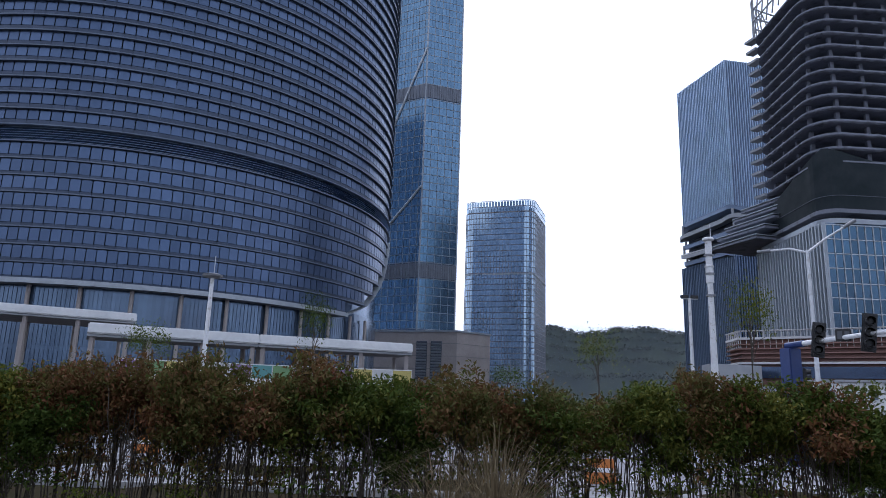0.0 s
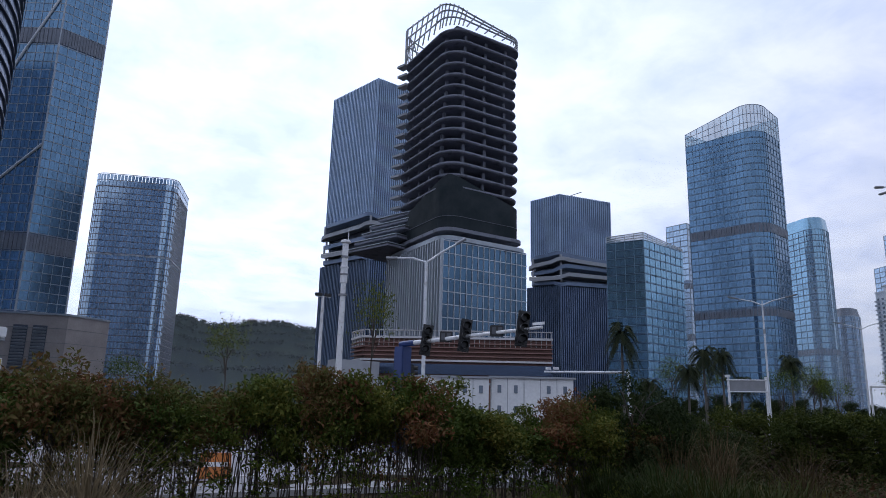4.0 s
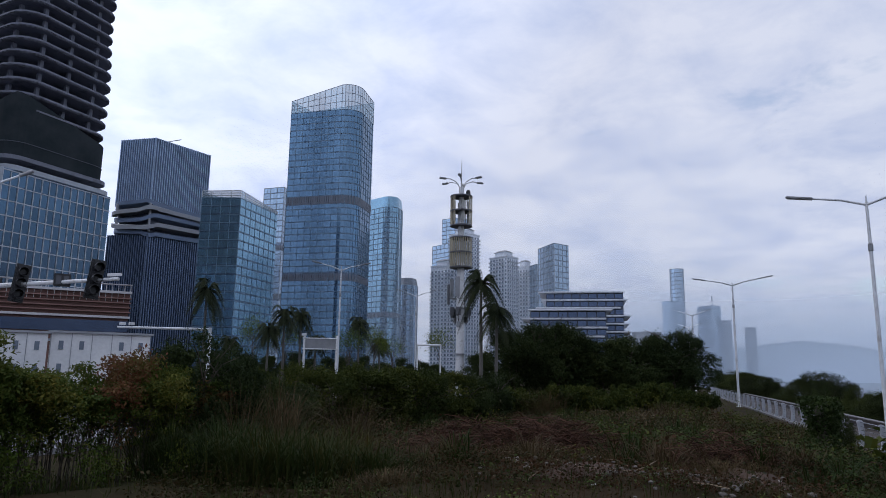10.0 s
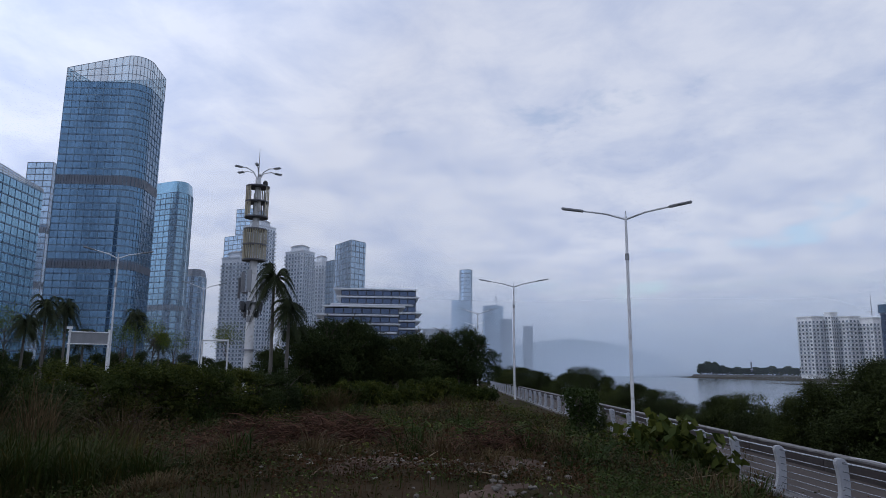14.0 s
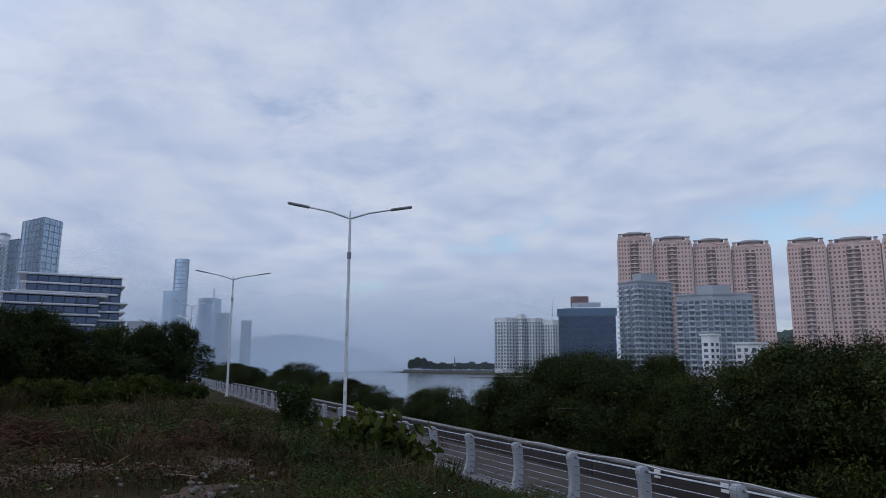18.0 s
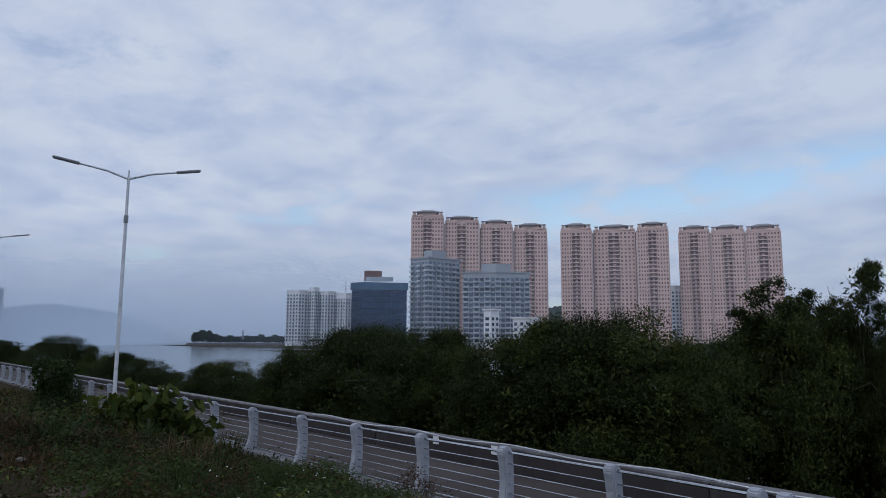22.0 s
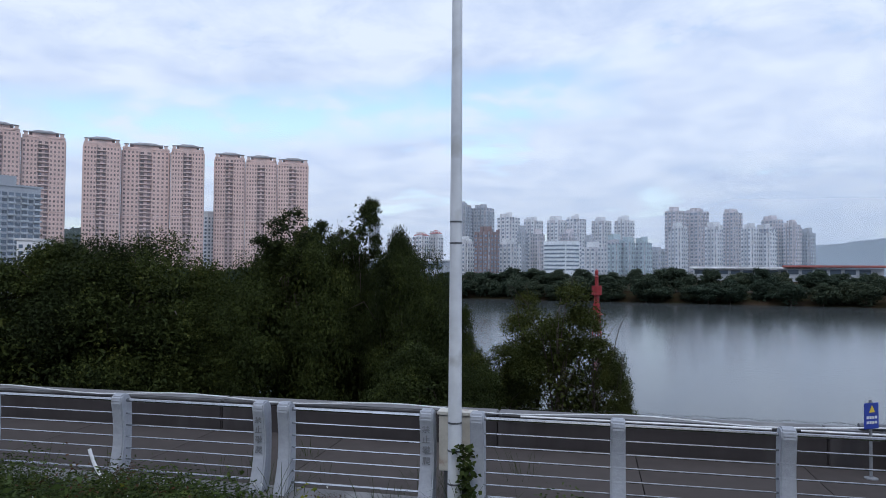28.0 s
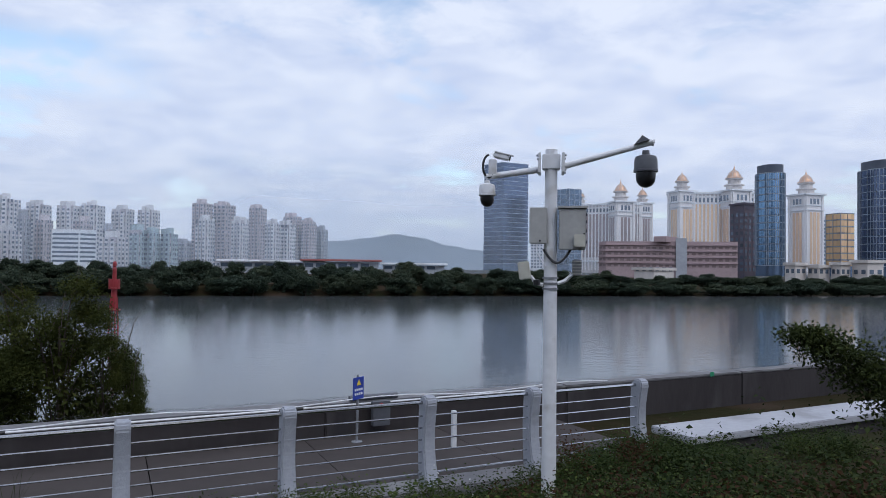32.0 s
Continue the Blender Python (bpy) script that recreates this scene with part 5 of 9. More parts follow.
def pink_tower(b0, b1, dist, top, depth=16, lean=0.0):
    """One pink-beige tower: projecting bays, recessed balcony shafts and a hipped crown."""
    a, b = pol(b0, dist).to_2d(), pol(b1, dist + lean).to_2d()
    e = (b - a).normalized()
    n = Vector((-e.y, e.x))
    if n.dot(a) < 0:
        n = -n
    w = (b - a).length
    mid = (a + b) / 2 + n * depth / 2
    t = tower("pink_apartment_tower", mid, "pink-beige high apartment tower with a grey hipped roof", "apartment block", "pink apartment towers")
    ang = math.atan2(e.y, e.x)
    P = lambda f, d: (e * (f - 0.5) * w + n * (d - depth / 2))
    quad = lambda f0, f1, d0, d1: [P(f0, d0), P(f1, d0), P(f1, d1), P(f0, d1)] if e.cross(n) > 0 else [P(f1, d0), P(f0, d0), P(f0, d1), P(f1, d1)]
    body(t, quad(0, 1, 2.5, depth), -2, top - 5, PINK2)
    fh = 3.05
    fl = int((top - 6) / fh)
    wins, bals = [], []
    for f0, f1 in ((0.03, 0.36), (0.62, 0.97)):
        body(t, quad(f0, f1, 0, depth - 2), -2, top - 3, PINK, "bay")
        for i in range(4):
            c = P(f0 + (f1 - f0) * (i + 0.5) / 4, -0.03)
            for j in range(fl):
                wins.append(Matrix.Translation((c.x, c.y, 4 + j * fh)) @ Matrix.Rotation(ang, 4, "Z") @ Matrix.Diagonal((w * (f1 - f0) / 4 * 0.5, 0.14, 1.5, 1)))
        for z in (top - 4.2, 22, 40):
            c = P((f0 + f1) / 2, 0.1)
            part("cornice", Shape().box((c.x, c.y, z), (w * (f1 - f0) + 0.6, 0.9, 0.5), ang), PINK2, t)
    for j in range(fl):
        for f in (0.42, 0.56):
            c = P(f, 2.3)
            wins.append(Matrix.Translation((c.x, c.y, 4 + j * fh)) @ Matrix.Rotation(ang, 4, "Z") @ Matrix.Diagonal((w * 0.075, 0.3, 1.6, 1)))
        c = P(0.49, 1.6)
        bals.append(Matrix.Translation((c.x, c.y, 2.7 + j * fh)) @ Matrix.Rotation(ang, 4, "Z") @ Matrix.Diagonal((w * 0.25, 2.0, 0.7, 1)))
    pieces("window", t, wins, WIN_BROWN, 0)
    pieces("balcony", t, bals, PINK2, 0)
    hip_crown(t, quad(0.14, 0.86, 0.4, depth - 1), top - 5.4, PINK2)
    for f in (0.1, 0.9):
        c = P(f, 0.6)
        part("corner_turret", Shape().box((c.x, c.y, top - 2.4), (2.2, 2.2, 2.6), ang), PINK2, t)
        part("turret_roof", Shape().box((c.x, c.y, top - 0.9), (3.0, 3.0, 0.5), ang), ROOF_GREY, t)


for i, (b0, b1, top) in enumerate(((117.5, 120.3, 102), (120.3, 123.3, 98.5), (123.3, 126.1, 96), (126.1, 128.95, 93.5))):
    pink_tower(b0, b1, 520 + 4 * i, top)
for i, (b0, b1, top) in enumerate(((130.0, 132.6, 94), (132.6, 136.1, 93), (136.1, 138.6, 93))):
    pink_tower(b0, b1, 540 + (6 if i == 1 else 0), top)
for i, (b0, b1, top) in enumerate(((139.3, 141.7, 92), (141.7, 144.2, 91), (144.2, 146.7, 90))):
    pink_tower(b0, b1, 560, top)
apartment("slim_white_tower", (138.6, 600), (138.9, 596), (139.4, 600), 48, BEIGE_W, WIN, "slim white tower between pink apartment towers")

# white waterfront flats with a roof mast
for b0, b1, z in ((107.4, 109.3, 47), (109.2, 110.0, 50), (110.0, 111.4, 46.5), (111.3, 113.0, 45)):
    t, mid, poly = apartment("white_flats", (b0, 640), ((b0 + b1) / 2, 634), (b1, 641), z, WHITE, WIN, "white waterfront apartment block in light haze", balcony=W_GREY, bay=3.0)
part("mast", Shape().tube((0, 0, 48), (0, 0, 64), 0.5, 0.15), STEEL, t)


G_NIGHT = glass_mat("black_blue_glass", (0.030, 0.050, 0.095), rough=0.2, metal=0.85, vary=0.2)


def dark_office():
    mid, poly = block_plan((112.65, 424), (113.4, 418), (117.2, 420))
    t = tower("dark_office", mid, "dark blue-black glass office with a brown roof house", "office", "waterfront offices")
    body(t, poly, -2, 34, FRAME_DARK)
    facade(t, mid, poly, 1, 33, 3.6, 2.4, G_NIGHT, FRAME_DARK, 40, fin=0)
    part("glass_parapet", Shape().prism([tuple(p) for p in swell(poly, 0.4)], 33.5, 38), G_MID, t, "dark teal glass parapet")
    c = [p * 0.32 + Vector((3, 3)) for p in poly]
    part("roof_house", Shape().prism([tuple(p) for p in c], 39, 45.5), BROWN_CLAD, t, "brown roof house")
    c = [p * 0.5 for p in poly]
    part("roof_step", Shape().prism([tuple(p) for p in c], 39, 41.5), FRAME, t)


dark_office()


def grey_flats(left, corner, right, z1, slant):
    t, mid, poly = apartment("grey_glass_flats", left, corner, right, z1, GREY_W, WIN, "grey glass apartment block with balconies", balcony=W_GREY, bay=3.2, win_size=(0.75, 0.6), fh=3.2)
    c = [p * 0.45 for p in poly]
    part("roof_house", Shape().prism([tuple(p) for p in c], z1 + 1, z1 + 6), GREY_W, t)
    if slant:
        for a, b, n in front_edges(mid, poly):
            if (b - a).length < 16:
                ang = math.atan2(b.y - a.y, b.x - a.x)
                for f in (0.1, 0.85):
                    p = a + (b - a) * f + n * 0.8
                    part("white_fin", Shape().box((p.x, p.y, z1 / 2), (2.6, 1.6, z1 + 4), ang), WHITE, t, "white full-height fin wall")


grey_flats((117.5, 436), (119.0, 424), (121.6, 440), 54, True)
grey_flats((121.9, 434), (124.6, 430), (127.4, 438), 45.5, False)
apartment("low_white_building", (126.0, 380), (127.0, 378), (128.2, 381), 15, BEIGE_W, WIN, "low white building by the water")
apartment("low_white_building", (123.6, 390), (124.2, 388), (124.9, 391), 20, WHITE, WIN, "small white stair tower by the water")

# the hazy far city
FAR_CITY = [
    (158.7, 160.2, 59, 600, "g"), (160.2, 162.1, 57, 610, "g"), (160.5, 162.5, 29, 480, "d"), (162.4, 164.2, 45, 560, "b"),
    (164.1, 164.8, 32, 520, "g"), (164.6, 166.1, 43, 570, "b"), (166.5, 168.1, 44, 580, "b"), (168.1, 169.6, 45, 580, "b"),
    (170.1, 171.6, 44, 590, "b"), (171.9, 173.4, 44, 590, "b"), (169.6, 170.3, 25, 520, "g"), (171.4, 172.5, 23, 470, "t"),
    (172.5, 173.5, 21, 470, "t"), (173.6, 174.7, 21, 470, "t"), (174.7, 175.8, 19, 600, "g"), (175.8, 177.3, 52, 600, "m"),
    (177.4, 179.0, 52, 610, "m"), (176.1, 177.4, 33, 520, "b"), (180.1, 181.4, 51, 620, "m"), (178.8, 180.0, 35, 540, "b"),
    (181.4, 182.6, 33, 540, "b"), (182.5, 183.7, 33, 545, "b"), (182.8, 184.2, 46, 640, "m"), (184.3, 185.4, 41, 630, "m"),
    (185.4, 186.3, 35, 650, "g"), (162.6, 164.3, 21, 500, "b"), (169.3, 171.2, 19, 500, "b"), (155.4, 156.7, 27, 520, "p"),
    (156.7, 157.8, 29, 530, "p"), (158.9, 160.4, 23, 500, "b"), (151.7, 152.5, 50, 640, "g"), (165.2, 166.2, 30, 530, "m"),
    (167.6, 168.8, 30, 525, "m"), (153.2, 155.2, 26, 540, "b")]
PINKGREY = mat("pinkish_grey_render", (0.47, 0.43, 0.44), 0.7, scale=0.1, obj_vary=0.1)
TEALGREY = mat("teal_grey_render", (0.34, 0.42, 0.44), 0.7, scale=0.1)
KINDS = {"g": (GREY_W, "blue-grey high-rise flats in haze"), "m": (PINKGREY, "mauve-grey high-rise flats in haze"), "b": (BEIGE_W, "off-white high-rise flats in haze"),
         "t": (TEALGREY, "teal-grey slab of flats in haze"), "d": (BROWN_CLAD, "dark brown block of flats in haze"), "p": (BEIGE_W, "white flats with a red hipped roof")}
def far_flats(b0, b1, z, d, wall, label, seed):
    """Slim flats: white bays that stand out, dark slots between them, window rows and roof houses."""
    rng = random.Random(seed)
    mid, poly = block_plan((b0, d + 4), (b0 * 0.4 + b1 * 0.6, d - 5), (b1, d + 6))
    t = tower("far_flats", mid, label, "apartment block", "far city flats")
    body(t, poly, -2, z, MAUVE_W if wall is not MAUVE_W else GREY_W)
    bays, wins = [], []
    fl = int(z / 3.0)
    for a, b, n in front_edges(mid, poly):
        L = (b - a).length
        k = max(1, round(L / 4.2))
        ang = math.atan2(b.y - a.y, b.x - a.x)
        w = L / k
        for i in range(k):
            c = a + (b - a) * ((i + 0.5) / k)
            tall = z + rng.choice((0, 0, 1.5, -3))
            p = c + n * 0.5
            bays.append(Matrix.Translation((p.x, p.y, tall / 2)) @ Matrix.Rotation(ang, 4, "Z") @ Matrix.Diagonal((w * 0.66, 1.2, tall, 1)))
            for j in range(fl):
                p = c + n * 1.08
                wins.append(Matrix.Translation((p.x, p.y, 2 + 3.0 * j)) @ Matrix.Rotation(ang, 4, "Z") @ Matrix.Diagonal((w * 0.42, 0.12, 1.5, 1)))
                p = a + (b - a) * (i / k) + n * 0.05
                if j % 2 == 0:
                    wins.append(Matrix.Translation((p.x, p.y, 2 + 3.0 * j)) @ Matrix.Rotation(ang, 4, "Z") @ Matrix.Diagonal((w * 0.24, 0.12, 2.2, 1)))
    pieces("bay", t, bays, wall, 12)
    pieces("window", t, wins, WIN_PALE, 0)
    for i in range(2):
        c = poly[i] * rng.uniform(0.2, 0.5)
        part("roof_house", Shape().box((c.x, c.y, z + 1.5), (rng.uniform(3, 6), rng.uniform(3, 5), rng.uniform(3, 5.5)), rng.random()), wall, t)
    return t, mid, poly


for i, (b0, b1, z, d, k) in enumerate(FAR_CITY):
    wall, label = KINDS[k]
    t, mid, poly = far_flats(b0, b1, z, d, wall, label, i)
    if k == "p":
        part("red_roof", Shape().prism([tuple(p * 1.05) for p in poly], z + 1, z + 4, [tuple(p * 0.2) for p in poly]), RED_ROOF, t, "dull red hipped roof")


def white_office():
    mid, poly = block_plan((166.2, 424), (168.0, 418), (169.1, 423))
    t = tower("white_office", mid, "white office with long horizontal window bands", "office", "far offices")
    body(t, poly, -2, 20, WHITE)
    for a, b, n in front_edges(mid, poly):
        ang = math.atan2(b.y - a.y, b.x - a.x)
        for j in range(7):
            c = (a + b) / 2 + n * 0.05
            part("window_band", Shape().box((c.x, c.y, 3 + j * 2.4), ((b - a).length * 0.92, 0.2, 1.1), ang), WIN, t)


white_office()


def terminal(b0, b1, d, z, label, roof):
    a, b = pol(b0, d).to_2d(), pol(b1, d).to_2d()
    mid = (a + b) / 2
    t = tower("waterfront_hall", mid, label, "hall", "waterfront halls")
    e = (b - a).normalized()
    ang = math.atan2(e.y, e.x)
    w = (b - a).length
    part("wall", Shape().box((0, 0, z / 2 - 1), (w, 14, z + 1), ang), GREY_W, t)
    part("roof", Shape().box((0, 0, z + 0.2), (w + 3, 18, 0.9), ang), roof, t, bevel=0.2)
    for i in range(int(w / 5)):
        c = e * ((i + 0.5) * 5 - w / 2)
        n = Vector((e.y, -e.x)) if Vector((e.y, -e.x)).dot(mid) < 0 else Vector((-e.y, e.x))
        p = c + n * 7.1
        part("window", unit(WIN), None, t, m=Matrix.Translation((p.x, p.y, z * 0.55)) @ Matrix.Rotation(ang, 4, "Z") @ Matrix.Diagonal((3.8, 0.2, z * 0.4, 1)))


terminal(178.0, 186.0, 340, 4.0, "long pale waterfront terminal hall", WHITE)
terminal(184.5, 190.5, 322, 4.6, "long hall with a dull red roof", RED_ROOF)
terminal(191.0, 196.0, 330, 3.4, "low white waterfront shed", WHITE)
terminal(150.5, 158.5, 430, 8.0, "long low white building behind trees", WHITE)

# grand hotel with gilded domes
def dome(t, c, z, r):
    """A white drum with a ledge, a gilded ribbed dome and a finial."""
    d = part("drum", Shape().lathe([(r, 0), (r, r * 0.5), (r * 1.25, r * 0.55), (r * 1.25, r * 0.7), (r * 0.8, r * 0.75), (r * 0.8, r * 1.3), (r * 1.05, r * 1.35), (r * 1.05, r * 1.5)], 14, (c.x, c.y, z)), CREAM, t)
    z += r * 1.5
    part("gilded_dome", Shape().lathe([(r * 1.12, 0), (r * 1.05, r * 0.08), (r * 0.84, r * 0.2), (r * 0.78, r * 0.4), (r * 0.62, r * 0.74), (r * 0.34, r * 1.0), (r * 0.14, r * 1.15), (r * 0.08, r * 1.4)], 14, (c.x, c.y, z)), COPPER, d, "gilded ribbed dome", smooth=True)
    part("finial", Shape().tube((c.x, c.y, z + r * 1.25), (c.x, c.y, z + r * 1.95), r * 0.08, 0.02, 6), COPPER, d)
    for i in range(10):
        a = 6.2832 * i / 10
        part("rib", Shape().pipe([(c.x + r * k * math.cos(a), c.y + r * k * math.sin(a), z + r * h) for k, h in ((1.07, 0.08), (0.86, 0.2), (0.8, 0.4), (0.64, 0.74), (0.36, 1.0), (0.15, 1.15))], r * 0.03, 5), CREAM, d)


HOTEL_WHITE = mat("warm_white_hotel_stone", (0.70, 0.665, 0.645), 0.6, scale=0.1, second=(0.62, 0.59, 0.575))
DUSK = mat("dusky_bronze_windows", (0.30, 0.225, 0.205), 0.35, 0.3, scale=0.2, island_vary=0.3)


def grand_hotel(left, corner, right, z1, domes, label, strips=G_GOLD):
    mid, poly = block_plan(left, corner, right)
    t = tower("domed_hotel", mid, label, "hotel", "domed hotels")
    body(t, poly, -2, z1, CREAM)
    for a, b, n in front_edges(mid, poly):
        ang = math.atan2(b.y - a.y, b.x - a.x)
        L = (b - a).length
        k = max(3, round(L / 3.0))
        for i in range(k):
            c = a + (b - a) * ((i + 0.5) / k) + n * 0.1
            if 0.06 < (i + 0.5) / k < 0.94:
                part("window_strip", unit(strips), None, t, m=Matrix.Translation((c.x, c.y, z1 * 0.5 + 2)) @ Matrix.Rotation(ang, 4, "Z") @ Matrix.Diagonal((L / k * 0.74, 0.3, z1 * 0.66, 1)))
            p = a + (b - a) * (i / k) + n * 0.4
            part("pilaster", unit(HOTEL_WHITE), None, t, m=Matrix.Translation((p.x, p.y, z1 * 0.5)) @ Matrix.Rotation(ang, 4, "Z") @ Matrix.Diagonal((1.0, 0.9, z1 * 0.98, 1)))
            part("arched_window", unit(WIN), None, t, m=Matrix.Translation((c.x, c.y, z1 * 0.91)) @ Matrix.Rotation(ang, 4, "Z") @ Matrix.Diagonal((L / k * 0.5, 0.3, z1 * 0.05, 1)))
            part("balcony", unit(WHITE), None, t, m=Matrix.Translation((c.x + n.x, c.y + n.y, z1 * 0.15)) @ Matrix.Rotation(ang, 4, "Z") @ Matrix.Diagonal((L / k * 0.6, 2, z1 * 0.02, 1)))
        c = (a + b) / 2
        for z, d, h in ((z1 * 0.865, 1.6, 0.9), (z1 * 0.95, 1.2, 0.8), (z1, 2.4, 1.4)):
            part("cornice", Shape().box((c.x, c.y, z), (L + d, d, h), ang), WHITE, t)
    for (bear, dist), r in domes:
        c = pol(bear, dist).to_2d() - mid
        body(t, [c + Vector((i, j)) * r * 1.25 for i, j in ((-1, -1), (1, -1), (1, 1), (-1, 1))], 0, z1 + 2, HOTEL_WHITE, "corner_pavilion")
        part("pavilion_cornice", Shape().box((c.x, c.y, z1 + 1.2), (r * 3, r * 3, 1.2)), WHITE, t)
        square = [c + Vector((i, j)) * r * 1.25 for i, j in ((-1, -1), (1, -1), (1, 1), (-1, 1))]
        for a, b, n in front_edges(mid, square):
            ang = math.atan2(b.y - a.y, b.x - a.x)
            for f, wide in ((0.3, 0.13), (0.5, 0.16), (0.7, 0.13)):
                p = a + (b - a) * f + n * 0.1
                part("window_strip", unit(strips), None, t, m=Matrix.Translation((p.x, p.y, z1 * 0.46)) @ Matrix.Rotation(ang, 4, "Z") @ Matrix.Diagonal(((b - a).length * wide, 0.3, z1 * 0.66, 1)))
                part("arched_window", unit(WIN), None, t, m=Matrix.Translation((p.x, p.y, z1 * 0.93)) @ Matrix.Rotation(ang, 4, "Z") @ Matrix.Diagonal(((b - a).length * wide * 0.8, 0.3, z1 * 0.07, 1)))
            for f in (0.06, 0.94):
                p = a + (b - a) * f + n * 0.35
                part("corner_pilaster", unit(HOTEL_WHITE), None, t, m=Matrix.Translation((p.x, p.y, z1 * 0.5)) @ Matrix.Rotation(ang, 4, "Z") @ Matrix.Diagonal((1.6, 0.8, z1, 1)))
            p = (a + b) / 2 + n * 0.4
            for z in (z1 * 0.1, z1 * 0.82, z1 * 0.88):
                part("string_course", unit(WHITE), None, t, m=Matrix.Translation((p.x, p.y, z)) @ Matrix.Rotation(ang, 4, "Z") @ Matrix.Diagonal(((b - a).length + 1.0, 1.0, 0.7, 1)))
        dome(t, c, z1 + 2, r * 0.86)


grand_hotel((206.6, 610), (210.9, 590), (212.75, 612), 57, (((210.4, 596), 6.5), ((212.1, 610), 4.8), ((207.2, 612), 4.5)), "white hotel with bronze window strips and gilded domes", DUSK)
grand_hotel((214.1, 566), (215.4, 556), (220.3, 570), 61, (((215.1, 560), 5.6), ((218.9, 564), 6.8)), "white hotel wing with broad gold windows and domes")
grand_hotel((222.7, 566), (223.9, 556), (224.7, 566), 56, (((223.8, 560), 6.2),), "narrow white hotel wing with a gilded dome")
plain_glass_tower("white_banded_tower", (199.3, 508), (200.9, 494), (202.95, 506), 78, 3.3, 2.4, G_DARK, "tall slate glass tower with white balcony bands", single=40, fin=0.0)
plain_glass_tower("blue_glass_block", (205.2, 486), (206.3, 478), (207.3, 486), 57, 3.6, 2.4, G_MID, "blue glass block with a white frame", single=60)
t, mid, poly = plain_glass_tower("dark_round_tower", (220.1, 366), (221.6, 356), (222.7, 364), 49, 3.4, 2.0, G_BLUE, "dark blue glass tower with a black crown", radius=6, single=40)
part("crown", Shape().prism([tuple(p * 0.9) for p in poly], 49, 53), FRAME_DARK, t, "black flat crown")
t, mid, poly = plain_glass_tower("dark_round_tower", (226.8, 366), (228.6, 352), (230.5, 366), 48, 3.4, 2.0, G_DARK, "dark slate glass tower with a black crown", radius=6, single=40)
part("crown", Shape().prism([tuple(p * 0.9) for p in poly], 48, 52), FRAME_DARK, t, "black flat crown")
PLUM = mat("dark_plum_cladding", (0.062, 0.058, 0.085), 0.5, scale=0.3, second=(0.085, 0.055, 0.065))
apartment("plum_flats", (218.6, 388), (219.6, 380), (220.4, 386), 36, PLUM, WIN, "dark plum-coloured high block of flats", balcony=None, bay=3.0)
plain_glass_tower("bronze_block", (225.1, 405), (226.0, 398), (226.85, 405), 32, 3.6, 2.4, G_GOLD, "bronze-gold glass block with a dark cap", single=60)
apartment("slim_flats", (224.5, 640), (224.9, 636), (225.3, 640), 46, BEIGE_W, WIN, "pale slim far tower in haze")
apartment("slim_flats", (203.2, 700), (204.2, 694), (205.2, 700), 34, BEIGE_W, WIN, "pale far block in haze")


def car_park():
    mid, poly = block_plan((208.7, 352), (209.3, 346), (219.15, 352))
    t = tower("parking_block", mid, "long dusty pink parking block with rows of openings", "building", "low offices")
    body(t, poly, -2, 16, CARPARK)
    for a, b, n in front_edges(mid, poly):
        L = (b - a).length
        ang = math.atan2(b.y - a.y, b.x - a.x)
        k = max(2, round(L / 3.0))
        for j in range(4):
            z = 4.2 + j * 2.9
            for i in range(k):
                c = a + (b - a) * ((i + 0.5) / k) + n * 0.02
                part("opening", unit(WIN_BROWN), None, t, m=Matrix.Translation((c.x, c.y, z)) @ Matrix.Rotation(ang, 4, "Z") @ Matrix.Diagonal((L / k * 0.6, 0.14, 1.0, 1)))
            c = (a + b) / 2 + n * 0.3
            part("ledge", Shape().box((c.x, c.y, z + 1.3), (L, 0.8, 0.35), ang), CARPARK, t)
        for f in (0.58,):
            c = a + (b - a) * f + n * 0.4
            if L > 20:
                part("stair_shaft", Shape().box((c.x, c.y, 8), (5, 1.4, 19), ang), GREY_W, t, "grey stair shaft")
    part("roof_house", Shape().box((0, 0, 17), (16, 6, 2.6), 0.6), CARPARK, t)


car_park()
for b0, b1, z in ((222.4, 223.8, 4.5), (223.9, 225.3, 3.8), (225.4, 226.6, 4.8), (226.7, 228.6, 5.5), (211.5, 214.5, 2.2)):
    apartment("waterfront_house", (b0, 262), ((b0 + b1) / 2, 258), (b1, 262), z, CREAM, WIN, "pale waterfront house before the towers", fh=2.6, bay=2.4, group="waterfront houses")

# spit of land with trees and a footbridge
s = Shape()
for i in range(41):
    b = 99.7 + 11 * i / 40
    for d, z in ((790, WATER_Z - 1), (796, -1.6), (812, -0.4), (860, -0.4)):
        s.v.append(tuple(pol(b, d + 6 * math.sin(i * 0.9) + (40 * max(0, 0.06 - i / 40) / 0.06), z if 0 < i else WATER_Z - 1)))
s.f = [(i * 4 + q, i * 4 + q + 1, i * 4 + 5 + q, i * 4 + 4 + q) for i in range(40) for q in range(3)]
thing("spit", label="low rocky spit of land with dark trees", category="ground", kind="structure", mesh=s.mesh("spit", SHORE))
br = thing("arch_bridge", pol(104.1, 800), "small dark arched footbridge on the spit", "bridge", rz=radians(-14))
part("arch", Shape().pipe([(-14 + 28 * i / 12, 0, 3 + 10 * math.sin(math.pi * i / 12)) for i in range(13)], 0.7, 6), FRAME_DARK, br)
part("deck", Shape().box((0, 0, 5), (34, 3, 0.8)), GREY_W, br)
